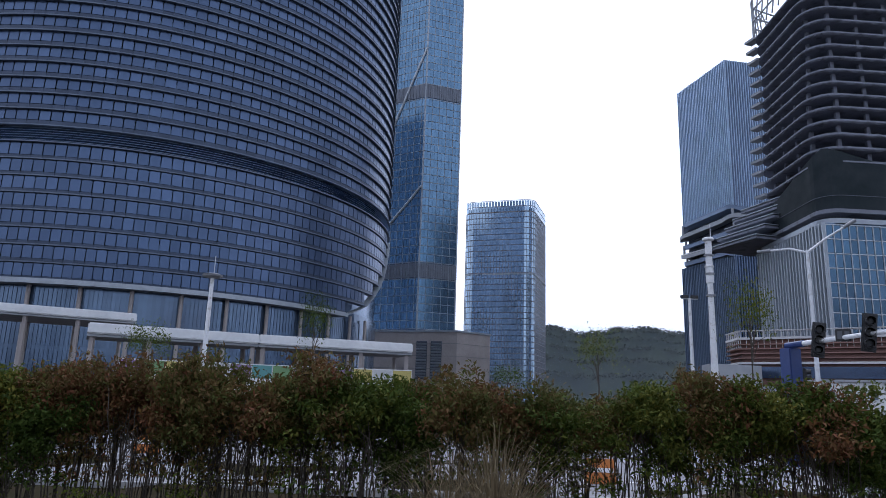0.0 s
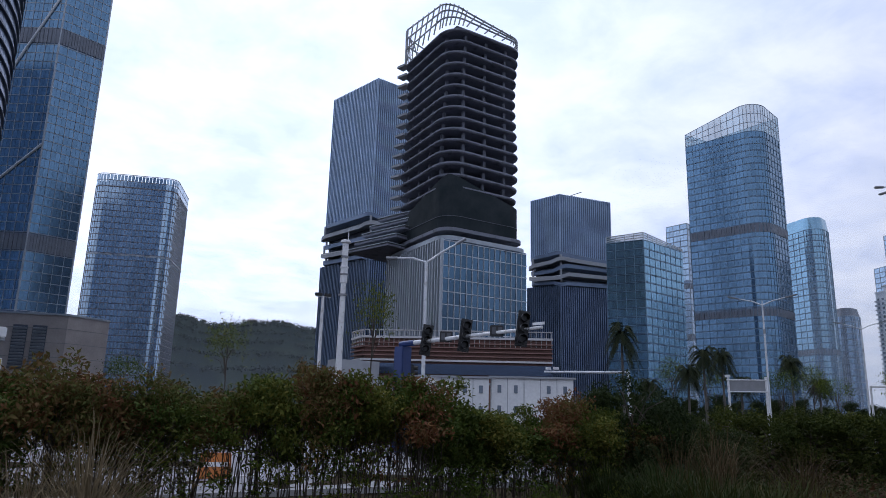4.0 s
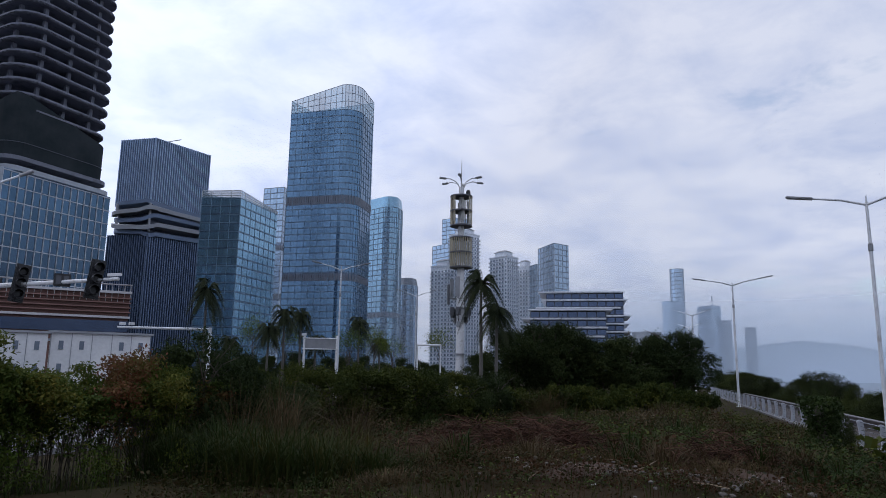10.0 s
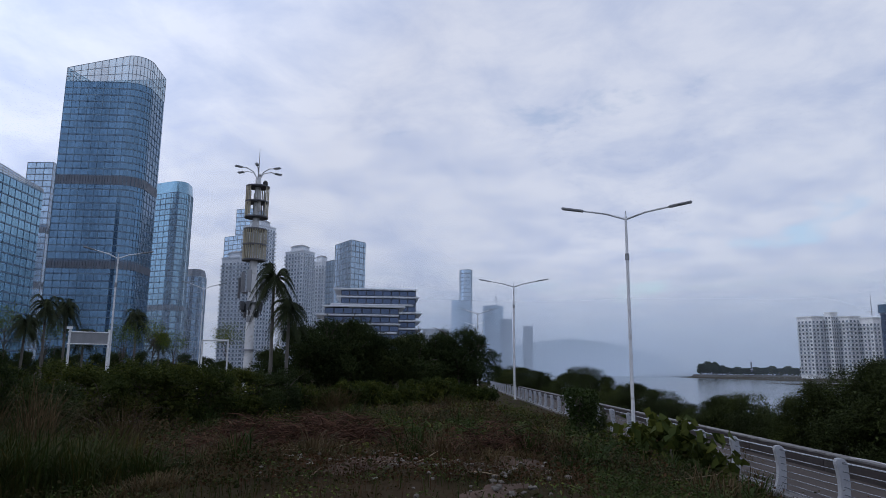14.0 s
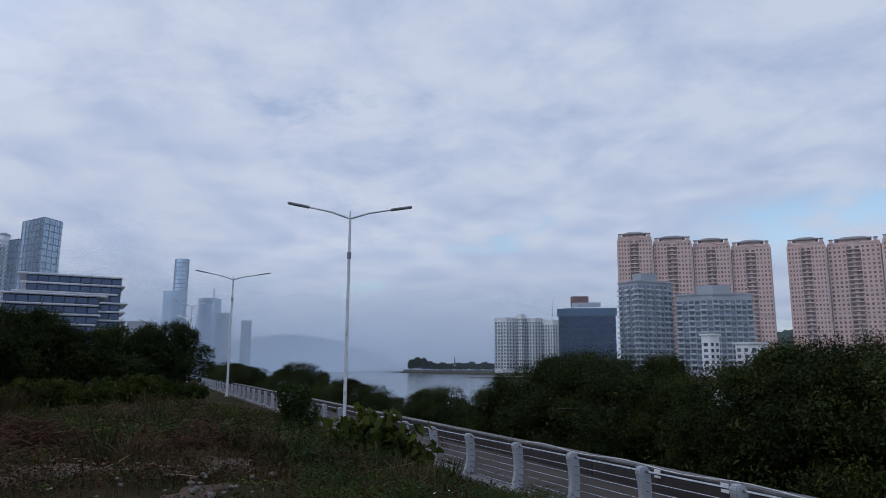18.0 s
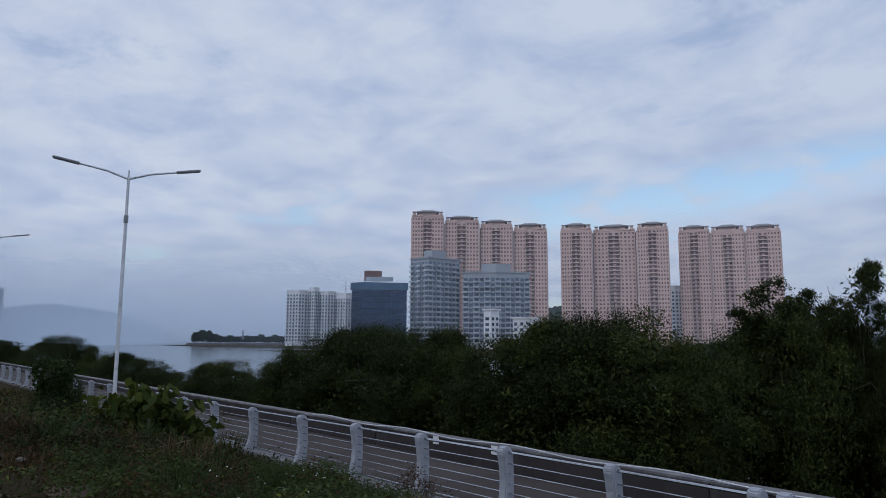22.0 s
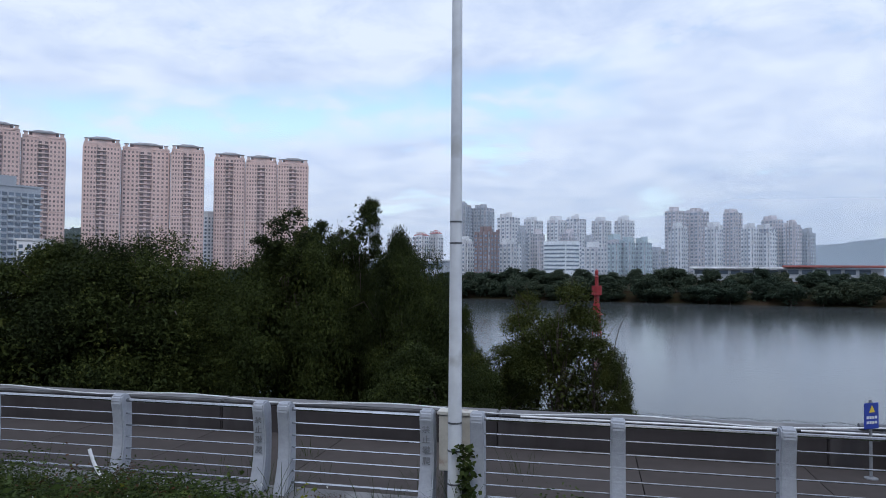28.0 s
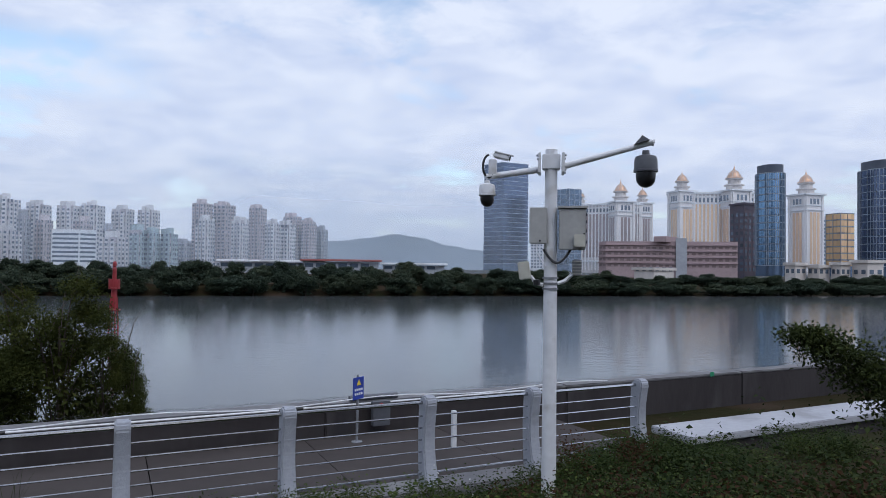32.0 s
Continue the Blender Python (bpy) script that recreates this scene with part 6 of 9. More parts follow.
for i in range(9):
    x = -10 + 20 * i / 8
    part("hanger", Shape().tube((x, 0, 5), (x, 0, 3 + 10 * math.sin(math.pi * (x + 14) / 28)), 0.18, 0.18, 5), FRAME_DARK, br)

# ---- embankment ----
# walkway of cast slabs, its edge kerb and the flood wall
for i in range(56):
    u = -6.4 + 2.4 * i
    p = emb(u + 1.2, -1.75)
    sl = thing("walkway_slab", (p.x, p.y, -0.06), "grey worn concrete walkway slab", "pavement", "walkway slabs", "structure", math.atan2(U.y, U.x), unit(PAVE))
    sl.matrix_basis = sl.matrix_basis @ Matrix.Diagonal((2.385, 3.1, 0.12, 1))
ANG = math.atan2(U.y, U.x)


def along(name, u0, u1, q, z0, z1, depth, material, label, category, bevel=0.02):
    p = emb((u0 + u1) / 2, q)
    me = Shape().box((0, 0, (z0 + z1) / 2), (u1 - u0, depth, z1 - z0)).mesh(name, material, bevel=bevel)
    return thing(name, (p.x, p.y, 0), label, category, kind="structure", rz=ANG, mesh=me)


for i in range(20):
    along("kerb", -6.1 + 6.2 * i, 0.09 + 6.2 * i, 0.04, -0.3, 0.13, 0.5, COPING, "grey concrete kerb under the railing", "kerb")
for i in range(34):
    u0 = -22 + 5.0 * i
    along("flood_wall", u0, u0 + 4.985, -3.52, -0.3, 0.46, 0.3, WALLC, "dark stained concrete flood wall", "wall")
    along("coping", u0, u0 + 4.99, -3.55, 0.46, 0.52, 0.36, COPING, "light grey coping on the flood wall", "coping")

# railing
POST_U = [-5.87, -3.95, -2.36, -0.56, 1.19, 2.78, 3.38, 5.19, 5.52, 7.52, 9.58, 11.71, 13.88, 16.16, 18.75, 21.3, 23.7]
POST_U += [26.1 + 2.95 * i for i in range(30)]


def post_mesh():
    """A cast post that bows out over the walkway: head, slim back, and a foot that comes inland again."""
    rows = [(z, 0.03 - 0.07 * math.sin(math.pi * min(1, z / 1.18)) + 0.06 * max(0, 0.35 - z), 0.125 - 0.03 * math.sin(math.pi * z / 1.1) + 0.05 * max(0, 0.3 - z)) for z in (0.0, 0.12, 0.26, 0.42, 0.58, 0.74, 0.9, 1.02)]
    side = [(c + h, z) for z, c, h in rows] + [(0.105, 1.09), (0.06, 1.12), (-0.03, 1.12), (-0.08, 1.085)] + [(c - h, z) for z, c, h in rows[::-1]]
    s = Shape()
    k = len(side)
    s.v = [(x * (1.0 - 0.1 * z), y, z) for x in (-0.088, 0.088) for y, z in side]
    s.f = [(i, (i + 1) % k, k + (i + 1) % k, k + i) for i in range(k)] + [tuple(range(k))[::-1], tuple(range(k, 2 * k))]
    return s.mesh("post", POST, bevel=0.018)


o = emb(0, 0, 0)
fence = thing("railing", (o.x, o.y, 0), "grey concrete posts with stainless steel rails along the walkway", "railing", rz=ANG)
PM = post_mesh()
POST_Z = 0.12
sink = lambda u: -0.008 * min(15, max(0, u - 9))
for u in POST_U:
    part("post", PM, POST, fence, m=Matrix.Translation((u, 0.0, POST_Z + sink(u))))
for a, b in zip(POST_U, POST_U[1:]):
    if b - a < 1.0:
        continue
    for z, r, y in ((1.03, 0.024, -0.01), (0.86, 0.0105, 0.0), (0.71, 0.0105, 0.0), (0.56, 0.0105, 0.0), (0.41, 0.0105, 0.0), (0.27, 0.0105, 0.0), (0.13, 0.017, 0.0)):
        part("rail", Shape().tube((a + 0.06, y, POST_Z + z + sink(a)), (b - 0.06, y, POST_Z + z + sink(b)), r, r, 8), CHROME, fence, smooth=True)
# engraved warning on two of the narrow-gap posts
ENGRAVED = mat("dark_engraving", (0.18, 0.186, 0.2), 0.9, scale=8.0)
letters = {}
for sign_text in "禁止攀爬":
    cu = bpy.data.curves.new("engraved_character", "FONT")
    cu.body, cu.size, cu.extrude, cu.align_x, cu.align_y = sign_text, 0.1, 0.003, "CENTER", "CENTER"
    tmp = new("engraved_character", cu)
    bpy.context.view_layer.update()
    letters[sign_text] = bpy.data.meshes.new_from_object(tmp.evaluated_get(bpy.context.evaluated_depsgraph_get()))
    letters[sign_text].materials.clear()
    letters[sign_text].materials.append(ENGRAVED)
    bpy.data.objects.remove(tmp)
    bpy.data.curves.remove(cu)
FACE = Matrix(((-1, 0, 0, 0), (0, 0, 1, 0), (0, 1, 0, 0), (0, 0, 0, 1)))
for u in (3.38, 5.52):
    for (sign_text, me), z, y in zip(letters.items(), (0.89, 0.765, 0.64, 0.515), (0.092, 0.083, 0.074, 0.067)):
        part("engraved_character", me, ENGRAVED, fence, m=Matrix.Translation((u, y + 0.003, POST_Z + z)) @ FACE)
# white pipe bent at a post, cable on the wall
wp = emb(7.56, 0.22)
pp = thing("bent_pipe", (wp.x, wp.y, 0), "white plastic pipe bent down at a railing post", "pipe", rz=ANG)
part("pipe", Shape().pipe([(0.25, 0, 0.55), (0.18, 0.0, 0.38), (0.06, 0.02, 0.22), (-0.12, 0.05, 0.16), (-0.4, 0.1, 0.13)], 0.022, 8), SIGNWHITE, pp, smooth=True)
cb = thing("wall_cable", tuple(emb(0, -3.33)), "white cable sagging along the flood wall top", "cable", rz=ANG)
part("cable", Shape().pipe([(-8 + i * 0.5, 0, 0.56 + 0.04 * math.sin(i * 0.8)) for i in range(60)], 0.011, 5), SIGNWHITE, cb)
for u0, u1 in ((-6.4, -1.6), (-1.2, 2.6)):
    part("light_tube", Shape().tube((u0, 0.04, 0.50), (u1, 0.04, 0.50), 0.018, 0.018, 6), POLE_WHITE, cb)
    part("tube_cap", Shape().tube((u1, 0.04, 0.50), (u1 + 0.3, 0.04, 0.50), 0.03, 0.03, 8), BLACK, cb)
# coiled wire on the wall
cw = thing("coiled_wire", tuple(emb(0, -3.66)), "thin coil of wire on top of the flood wall", "wire", rz=ANG)
for seg in range(5):
    part("coil", Shape().pipe([(-14 + seg * 3.4 + i * 0.034, 0.04 * math.cos(i * 1.9), 0.54 + 0.035 * abs(math.sin(i * 1.3 + seg)) + 0.012 * math.sin(i * 0.31)) for i in range(100)], 0.004, 3), BLACK, cw)
# drain pipe lying on the wall
dp = emb(-2.9, -3.5)
d0 = thing("pipe_end", (dp.x, dp.y, 0), "grey short pipe on the flood wall", "pipe", rz=ANG)
part("pipe", Shape().tube((-0.45, 0.05, 0.575), (0.45, 0.05, 0.575), 0.05, 0.05, 12), DARKGREY, d0, smooth=True)

# small signs and fixtures of the walkway
sg = emb(-2.36, -2.75)
sign = thing("warning_sign", (sg.x, sg.y, 0), "small blue warning sign on a thin grey post", "sign", rz=ANG)
part("post", Shape().tube((0, 0, 0), (0, 0, 1.1), 0.022, 0.022, 8), LAMPGREY, sign, smooth=True)
part("foot", Shape().lathe([(0.09, 0), (0.09, 0.012), (0.03, 0.025)], 12), LAMPGREY, sign)
pn = part("panel", Shape().box((0, 0.03, 0.88), (0.27, 0.012, 0.36), 0.55), BLUE_S, sign, "blue sign panel", bevel=0.003)
part("triangle", Shape().prism([(-0.055, 0), (0.055, 0), (0.0, 0.1)], 0, 0.004), YELLOW, pn, "yellow warning triangle", m=Matrix.Translation((-0.009, 0.039, 0.93)) @ Matrix.Rotation(0.55, 4, "Z") @ Matrix.Rotation(radians(90), 4, "X"))
for j, w in enumerate((0.2, 0.2)):
    for i in range(4):
        part("text_bar", unit(SIGNWHITE), None, pn, m=Matrix.Translation((0, 0.031, 0.86 - 0.07 * j)) @ Matrix.Rotation(0.55, 4, "Z") @ Matrix.Translation((-0.08 + 0.053 * i, 0.008, 0)) @ Matrix.Diagonal((0.036, 0.006, 0.036, 1)))
cbx = emb(-2.95, -3.3)
bx = thing("socket_box", (cbx.x, cbx.y, 0), "glass-fronted box with a red light on the wall", "box", rz=ANG)
part("case", Shape().box((0, 0.08, 0.33), (0.32, 0.12, 0.42)), DARKGREY, bx, bevel=0.01)
part("red_button", Shape().lathe([(0.04, 0), (0.045, 0.03), (0.02, 0.05)], 12), RED, bx, m=Matrix.Translation((0.02, 0.15, 0.48)) @ Matrix.Rotation(radians(-90), 4, "X"))
bo = emb(-3.68, -1.85)
bl = thing("white_bollard", (bo.x, bo.y, 0), "thin white square bollard on the walkway", "bollard", rz=ANG)
part("post", Shape().box((0, 0, 0.29), (0.075, 0.075, 0.58)), POLE_WHITE, bl, bevel=0.008)
tg = emb(-11.0, -3.36)
tagp = thing("wall_tag", (tg.x, tg.y, 0), "small green plate fixed to the flood wall", "plate", rz=ANG)
part("plate", Shape().box((0, 0.03, 0.52), (0.12, 0.01, 0.1)), GREEN_T, tagp)
for u in (13.2, 15.3):
    q = emb(u, -3.36)
    w = thing("wall_plate", (q.x, q.y, 0), "white small plate on the flood wall", "plate", rz=ANG)
    part("plate", Shape().box((0, 0.03, 0.42), (0.22, 0.01, 0.2)), SIGNWHITE, w, bevel=0.003)
# white slab past the railing's end
PALE_SLAB = mat("pale_cast_slab", (0.36, 0.365, 0.39), 0.7, scale=1.2, second=(0.30, 0.305, 0.33), bump=0.2, spots=(0.24, 0.24, 0.25), spot_scale=1.2)
ws = emb(-11.5, -0.42)
slab = thing("white_slab", (ws.x, ws.y, 0), "long white coping slab on a low block", "ledge", rz=ANG)
part("block", Shape().box((0, 0, 0.0), (8.8, 0.72, 0.28)), WALLC, slab)
part("slab", Shape().box((0, 0, 0.20), (9.2, 0.9, 0.12)), PALE_SLAB, slab, bevel=0.015)


# ---- street lamps ----
def twin_lamp(at, top, span, turn, pole=POLE, droop=0.22, label="pale grey twin-armed street lamp", r=0.085, v=0.5):
    """A tapered pole, a short spike, two rising arms and long flat heads."""
    t = thing("street_lamp", at, label, "street lamp", "street lamps", rz=radians(turn))
    h = top - at[2]
    part("pole", Shape().pipe([(0, 0, 0), (0, 0, 0.25), (0, 0, h * 0.8), (0, 0, h)], r, 12, r * 0.55), pole, t, smooth=True)
    part("base_plate", Shape().lathe([(r * 2.2, 0), (r * 2.2, 0.03), (r * 1.2, 0.05)], 12), pole, t)
    part("joint", Shape().lathe([(r * 0.8, -0.3), (r * 0.95, -0.28), (r * 0.95, -0.02), (r * 0.8, 0)], 12, (0, 0, h * 0.83)), LAMPGREY, t)
    part("spike", Shape().tube((0, 0, h), (0, 0, h + 0.25), r * 0.45, r * 0.3, 8), pole, t)
    for sx in (-1, 1):
        arm = part("arm", Shape().pipe([(0, 0, h - 0.1), (sx * span * 0.3, 0, h + v * 0.45), (sx * span * 0.72, 0, h + v)], r * 0.55, 8, r * 0.4), pole, t, smooth=True)
        hd = part("lamp_head", Shape().box((sx * span * 0.83, 0, h + v * 1.13), (span * 0.36, 0.26, 0.09), m=Matrix.Translation((sx * span * 0.83, 0, h + v * 1.13)) @ Matrix.Rotation(-sx * math.atan2(v * 0.5, span * 0.4), 4, "Y")), LAMPGREY, arm, "flat grey lamp head", bevel=0.03)
    return t


twin_lamp(pol(95.25, 30.0, 0.05), 9.4, 2.7, 84, r=0.092, v=0.38)
twin_lamp(pol(86.05, 70, 0.0), 11.3, 3.5, 92, r=0.13, v=0.5)
twin_lamp(pol(83.07, 130), 13.2, 3.4, 95, r=0.15, v=0.8)
twin_lamp(pol(82.75, 180), 14.2, 3.4, 95, r=0.15, v=0.8)
twin_lamp(pol(54.63, 52), 10.3, 2.2, -54, v=0.42)
twin_lamp(pol(60.91, 75), 10.9, 2.2, -61, v=0.5)
# bare pole at the railing
lp = emb(3.03, 0.12)
lamp = thing("street_lamp", (lp.x, lp.y, 0.1), "tall pale grey lamp pole strapped beside railing posts", "street lamp", "street lamps", rz=ANG)
part("pole", Shape().pipe([(0, 0, 0), (0, 0, 2.5), (0, 0, 5), (0, 0, 7.6)], 0.084, 16, 0.055), POLE, lamp, smooth=True)
for z in (0.32, 0.7, 1.02, 3.1, 3.35):
    part("strap", Shape().lathe([(0.088 - z * 0.004, -0.01), (0.088 - z * 0.004, 0.01)], 16, (0, 0, z)), DARKGREY, lamp)
for sx in (-1, 1):
    arm = part("arm", Shape().pipe([(0, 0, 7.5), (sx * 0.7, 0, 7.75), (sx * 1.7, 0, 8.0)], 0.05, 8), POLE, lamp)
    part("lamp_head", Shape().box((sx * 1.95, 0, 8.06), (0.85, 0.26, 0.09)), LAMPGREY, arm, bevel=0.03)
jb = emb(3.04, -0.1)
box = thing("junction_box", (jb.x, jb.y, 0), "rusty cream junction box behind the lamp pole", "box", rz=ANG)
part("case", Shape().box((0, 0, 0.84), (0.42, 0.16, 0.66)), RUST, box, bevel=0.01)
part("lid", Shape().box((0, 0, 1.19), (0.46, 0.2, 0.04)), RUST, box, "rusted lid", bevel=0.005)
part("stand", Shape().box((0, 0, 0.3), (0.3, 0.1, 0.5)), DARKGREY, box)

# ---- camera pole ----
cp = pol(204.6, 8.0)
cctv = thing("camera_pole", (cp.x, cp.y, 0.2), "white pole with surveillance cameras and grey cabinets", "camera pole", rz=radians(-24.5))
part("pole", Shape().pipe([(0, 0, 0), (0, 0, 2.0), (0, 0, 4.02)], 0.083, 16, 0.068), POLE_WHITE, cctv, smooth=True)
part("base_plate", Shape().lathe([(0.2, 0), (0.2, 0.02), (0.1, 0.03)], 16), POLE_WHITE, cctv)
for sx in (-1, 1):
    fl = part("flange", Shape().box((sx * 0.13, 0, 3.86), (0.03, 0.3, 0.22)), POLE_WHITE, cctv, bevel=0.005)
    for y, z in ((-0.12, 0.08), (0.12, 0.08), (-0.12, -0.08), (0.12, -0.08)):
        part("bolt", Shape().tube((sx * 0.14, y, 3.86 + z), (sx * 0.165, y, 3.86 + z), 0.014, 0.014, 6), STEEL, fl)
part("clamp", Shape().box((0, 0, 3.88), (0.2, 0.16, 0.17)), POLE_WHITE, cctv, bevel=0.01)
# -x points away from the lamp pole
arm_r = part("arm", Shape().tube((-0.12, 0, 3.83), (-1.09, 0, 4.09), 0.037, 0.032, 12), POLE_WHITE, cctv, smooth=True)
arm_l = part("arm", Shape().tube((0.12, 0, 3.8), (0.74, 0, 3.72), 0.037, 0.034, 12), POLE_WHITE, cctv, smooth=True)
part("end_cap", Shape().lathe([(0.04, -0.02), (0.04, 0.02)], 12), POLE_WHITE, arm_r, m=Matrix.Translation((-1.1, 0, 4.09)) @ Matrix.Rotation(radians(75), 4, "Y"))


def ptz(x, z, r, shell, parent_label):
    c = part("dome_camera", Shape().lathe([(r * 0.3, 0), (r * 0.34, -r * 0.35), (r * 0.9, -r * 0.55), (r * 1.0, -r * 0.9), (r * 1.02, -r * 1.7), (r * 1.06, -r * 1.72), (r * 1.06, -r * 1.9), (r * 0.9, -r * 1.92)], 20), shell, cctv, parent_label, smooth=True, m=Matrix.Translation((x, 0, z)))
    part("dark_dome", Shape().lathe([(r * 0.86, -r * 1.9), (r * 0.86, -r * 2.4), (r * 0.78, -r * 2.8), (r * 0.5, -r * 3.15), (r * 0.15, -r * 3.28)], 20), BLACK, c, "glossy black lens dome", smooth=True)


ptz(-1.03, 4.0, 0.125, DARKGREY, "dark grey dome camera")
ptz(0.72, 3.68, 0.092, POLE_WHITE, "white dome camera")
part("rain_hood", Shape().add([(-0.90, -0.09, 4.06), (-1.06, -0.09, 4.105), (-1.06, 0.09, 4.105), (-0.90, 0.09, 4.06), (-0.98, -0.09, 4.155), (-0.98, 0.09, 4.155)], [(0, 1, 2, 3), (0, 3, 5, 4), (1, 4, 5, 2), (0, 4, 1), (3, 2, 5)]), DARKGREY, cctv)
bc = part("bullet_camera", Shape().box((0, 0, 0), (0.19, 0.065, 0.065)), POLE_WHITE, cctv, "white bullet camera", bevel=0.015, m=Matrix.Translation((0.56, 0.0, 3.95)) @ Matrix.Rotation(radians(-14), 4, "Y"))
part("lens_face", Shape().box((-0.098, 0, 0), (0.012, 0.055, 0.055)), BLACK, bc)
part("hood", Shape().box((-0.02, 0, 0.037), (0.22, 0.075, 0.01)), POLE_WHITE, bc)
part("bracket", Shape().box((0.66, 0, 3.82), (0.09, 0.06, 0.2)), POLE_WHITE, cctv, bevel=0.008)
part("cable_loop", Shape().pipe([(0.7 + 0.07 * math.sin(a), 0.02, 3.84 + 0.13 * math.cos(a)) for a in [i * 0.35 for i in range(12)]], 0.014, 6), BLACK, cctv, smooth=True)
bx1 = part("cabinet", Shape().box((-0.235, 0.06, 3.12), (0.29, 0.2, 0.45)), GREYBOX, cctv, "light grey steel cabinet", bevel=0.008)
part("cabinet_roof", Shape().box((-0.235, 0.06, 3.36), (0.32, 0.24, 0.025)), GREYBOX, bx1, bevel=0.004)
part("latch", Shape().box((-0.15 - 0.21, 0.17, 3.05), (0.02, 0.02, 0.05)), BLACK, bx1)
part("meter", Shape().box((-0.31, 0.19, 2.99), (0.12, 0.06, 0.14)), CREAMBOX, bx1, bevel=0.008)
for z in (2.98, 3.1, 3.2, 3.28):
    part("hinge", Shape().box((-0.385, 0.15, z), (0.015, 0.03, 0.035)), BLACK, bx1)
bx2 = part("cabinet", Shape().box((0.14, 0.05, 3.16), (0.19, 0.16, 0.4)), GREYBOX, cctv, "smaller light grey cabinet", bevel=0.008)
part("keyhole", Shape().box((0.12, 0.135, 2.99), (0.02, 0.01, 0.02)), BLACK, bx2)
part("cable_loop", Shape().pipe([(-0.22 + 0.3 * i / 12, 0.09, 2.9 - 0.15 * math.sin(math.pi * i / 12)) for i in range(13)], 0.015, 6), BLACK, cctv, smooth=True)
part("thin_cable", Shape().pipe([(0.16, 0.1, 2.96), (0.15, 0.12, 2.86), (0.1, 0.1, 2.78), (0.05, 0.09, 2.7)], 0.006, 5), SIGNWHITE, cctv)
fl = part("floodlight", Shape().box((0.29, 0.04, 2.66), (0.13, 0.1, 0.2), m=Matrix.Translation((0.29, 0.04, 2.66)) @ Matrix.Rotation(radians(8), 4, "Y")), CREAMBOX, cctv, "cream floodlight box", bevel=0.012)
part("bracket", Shape().pipe([(0.22, 0.02, 2.6), (0.16, 0.03, 2.52), (0.08, 0.05, 2.5)], 0.022, 6), POLE_WHITE, fl)
part("knob", Shape().lathe([(0.04, -0.03), (0.04, 0.03)], 10, (0.15, 0.06, 2.53)), BLACK, fl)
fr = part("floodlight", Shape().box((-0.29, 0.0, 2.7), (0.1, 0.12, 0.18)), LAMPGREY, cctv, "grey floodlight with cooling fins", bevel=0.01)
for i in range(5):
    part("cooling_fin", unit(GREYBOX), None, fr, m=Matrix.Translation((-0.29, 0.07, 2.63 + 0.034 * i)) @ Matrix.Diagonal((0.1, 0.04, 0.012, 1)))
part("bracket", Shape().pipe([(-0.24, 0.02, 2.62), (-0.16, 0.03, 2.55), (-0.08, 0.05, 2.52)], 0.022, 6), POLE_WHITE, fr)
for z in (2.46, 2.52, 2.58):
    part("clamp_band", Shape().lathe([(0.088, -0.01), (0.088, 0.01)], 16, (0, 0, z)), STEEL, cctv)

# red beacon in the river
be = thing("river_beacon", pol(170.45, 70, WATER_Z), "red steel river beacon tower", "beacon")
be.scale = (0.62, 0.62, 0.97)
for a in range(4):
    x, y = 0.75 * math.cos(a * 1.5708 + 0.5), 0.75 * math.sin(a * 1.5708 + 0.5)
    part("leg", Shape().tube((x, y, -1), (x * 0.6, y * 0.6, 3.3), 0.12, 0.1, 8), RED, be)
part("platform", Shape().lathe([(0.9, 0), (0.95, 0.06), (0.9, 0.12)], 12, (0, 0, 2.1)), RED, be)
part("column", Shape().lathe([(0.42, 2.2), (0.42, 4.1), (0.8, 4.12), (0.8, 4.22)], 14), RED, be, smooth=True)
for a in range(8):
    x, y = 0.76 * math.cos(a * 0.785), 0.76 * math.sin(a * 0.785)
    part("guard_post", Shape().tube((x, y, 4.2), (x, y, 5.1), 0.04, 0.04, 5), RED, be)
part("cage_panel", Shape().lathe([(0.78, 4.25), (0.78, 5.05)], 14), RED, be)
part("top_column", Shape().lathe([(0.3, 5.0), (0.28, 5.9), (0.34, 5.95), (0.2, 6.2), (0.3, 6.3), (0.28, 6.6), (0.1, 6.75)], 12), RED, be, smooth=True)


# ---- traffic lights and poles by the road ----
def signal_head(name, parent, m, lamps=3):
    h = part(name, Shape().box((0, 0, 0), (0.42, 0.22, 0.4 * lamps + 0.1)), BLACK, parent, "black traffic light with hoods", bevel=0.05, m=m)
    part("rim", Shape().box((0.0, 0.02, 0), (0.48, 0.03, 0.4 * lamps + 0.18)), BLACK, h, bevel=0.01)
    for k in range(lamps):
        z = 0.4 * (k - (lamps - 1) / 2)
        part("hood", Shape().lathe([(0.165, 0), (0.165, 0.3), (0.15, 0.3), (0.15, 0.0)], 12), BLACK, h, m=Matrix.Translation((0, -0.1, z)) @ Matrix.Rotation(radians(90), 4, "X"))
        part("lens", Shape().lathe([(0.14, 0), (0.1, 0.03)], 12), BLACK, h, m=Matrix.Translation((0, -0.11, z)) @ Matrix.Rotation(radians(90), 4, "X"))
    return h


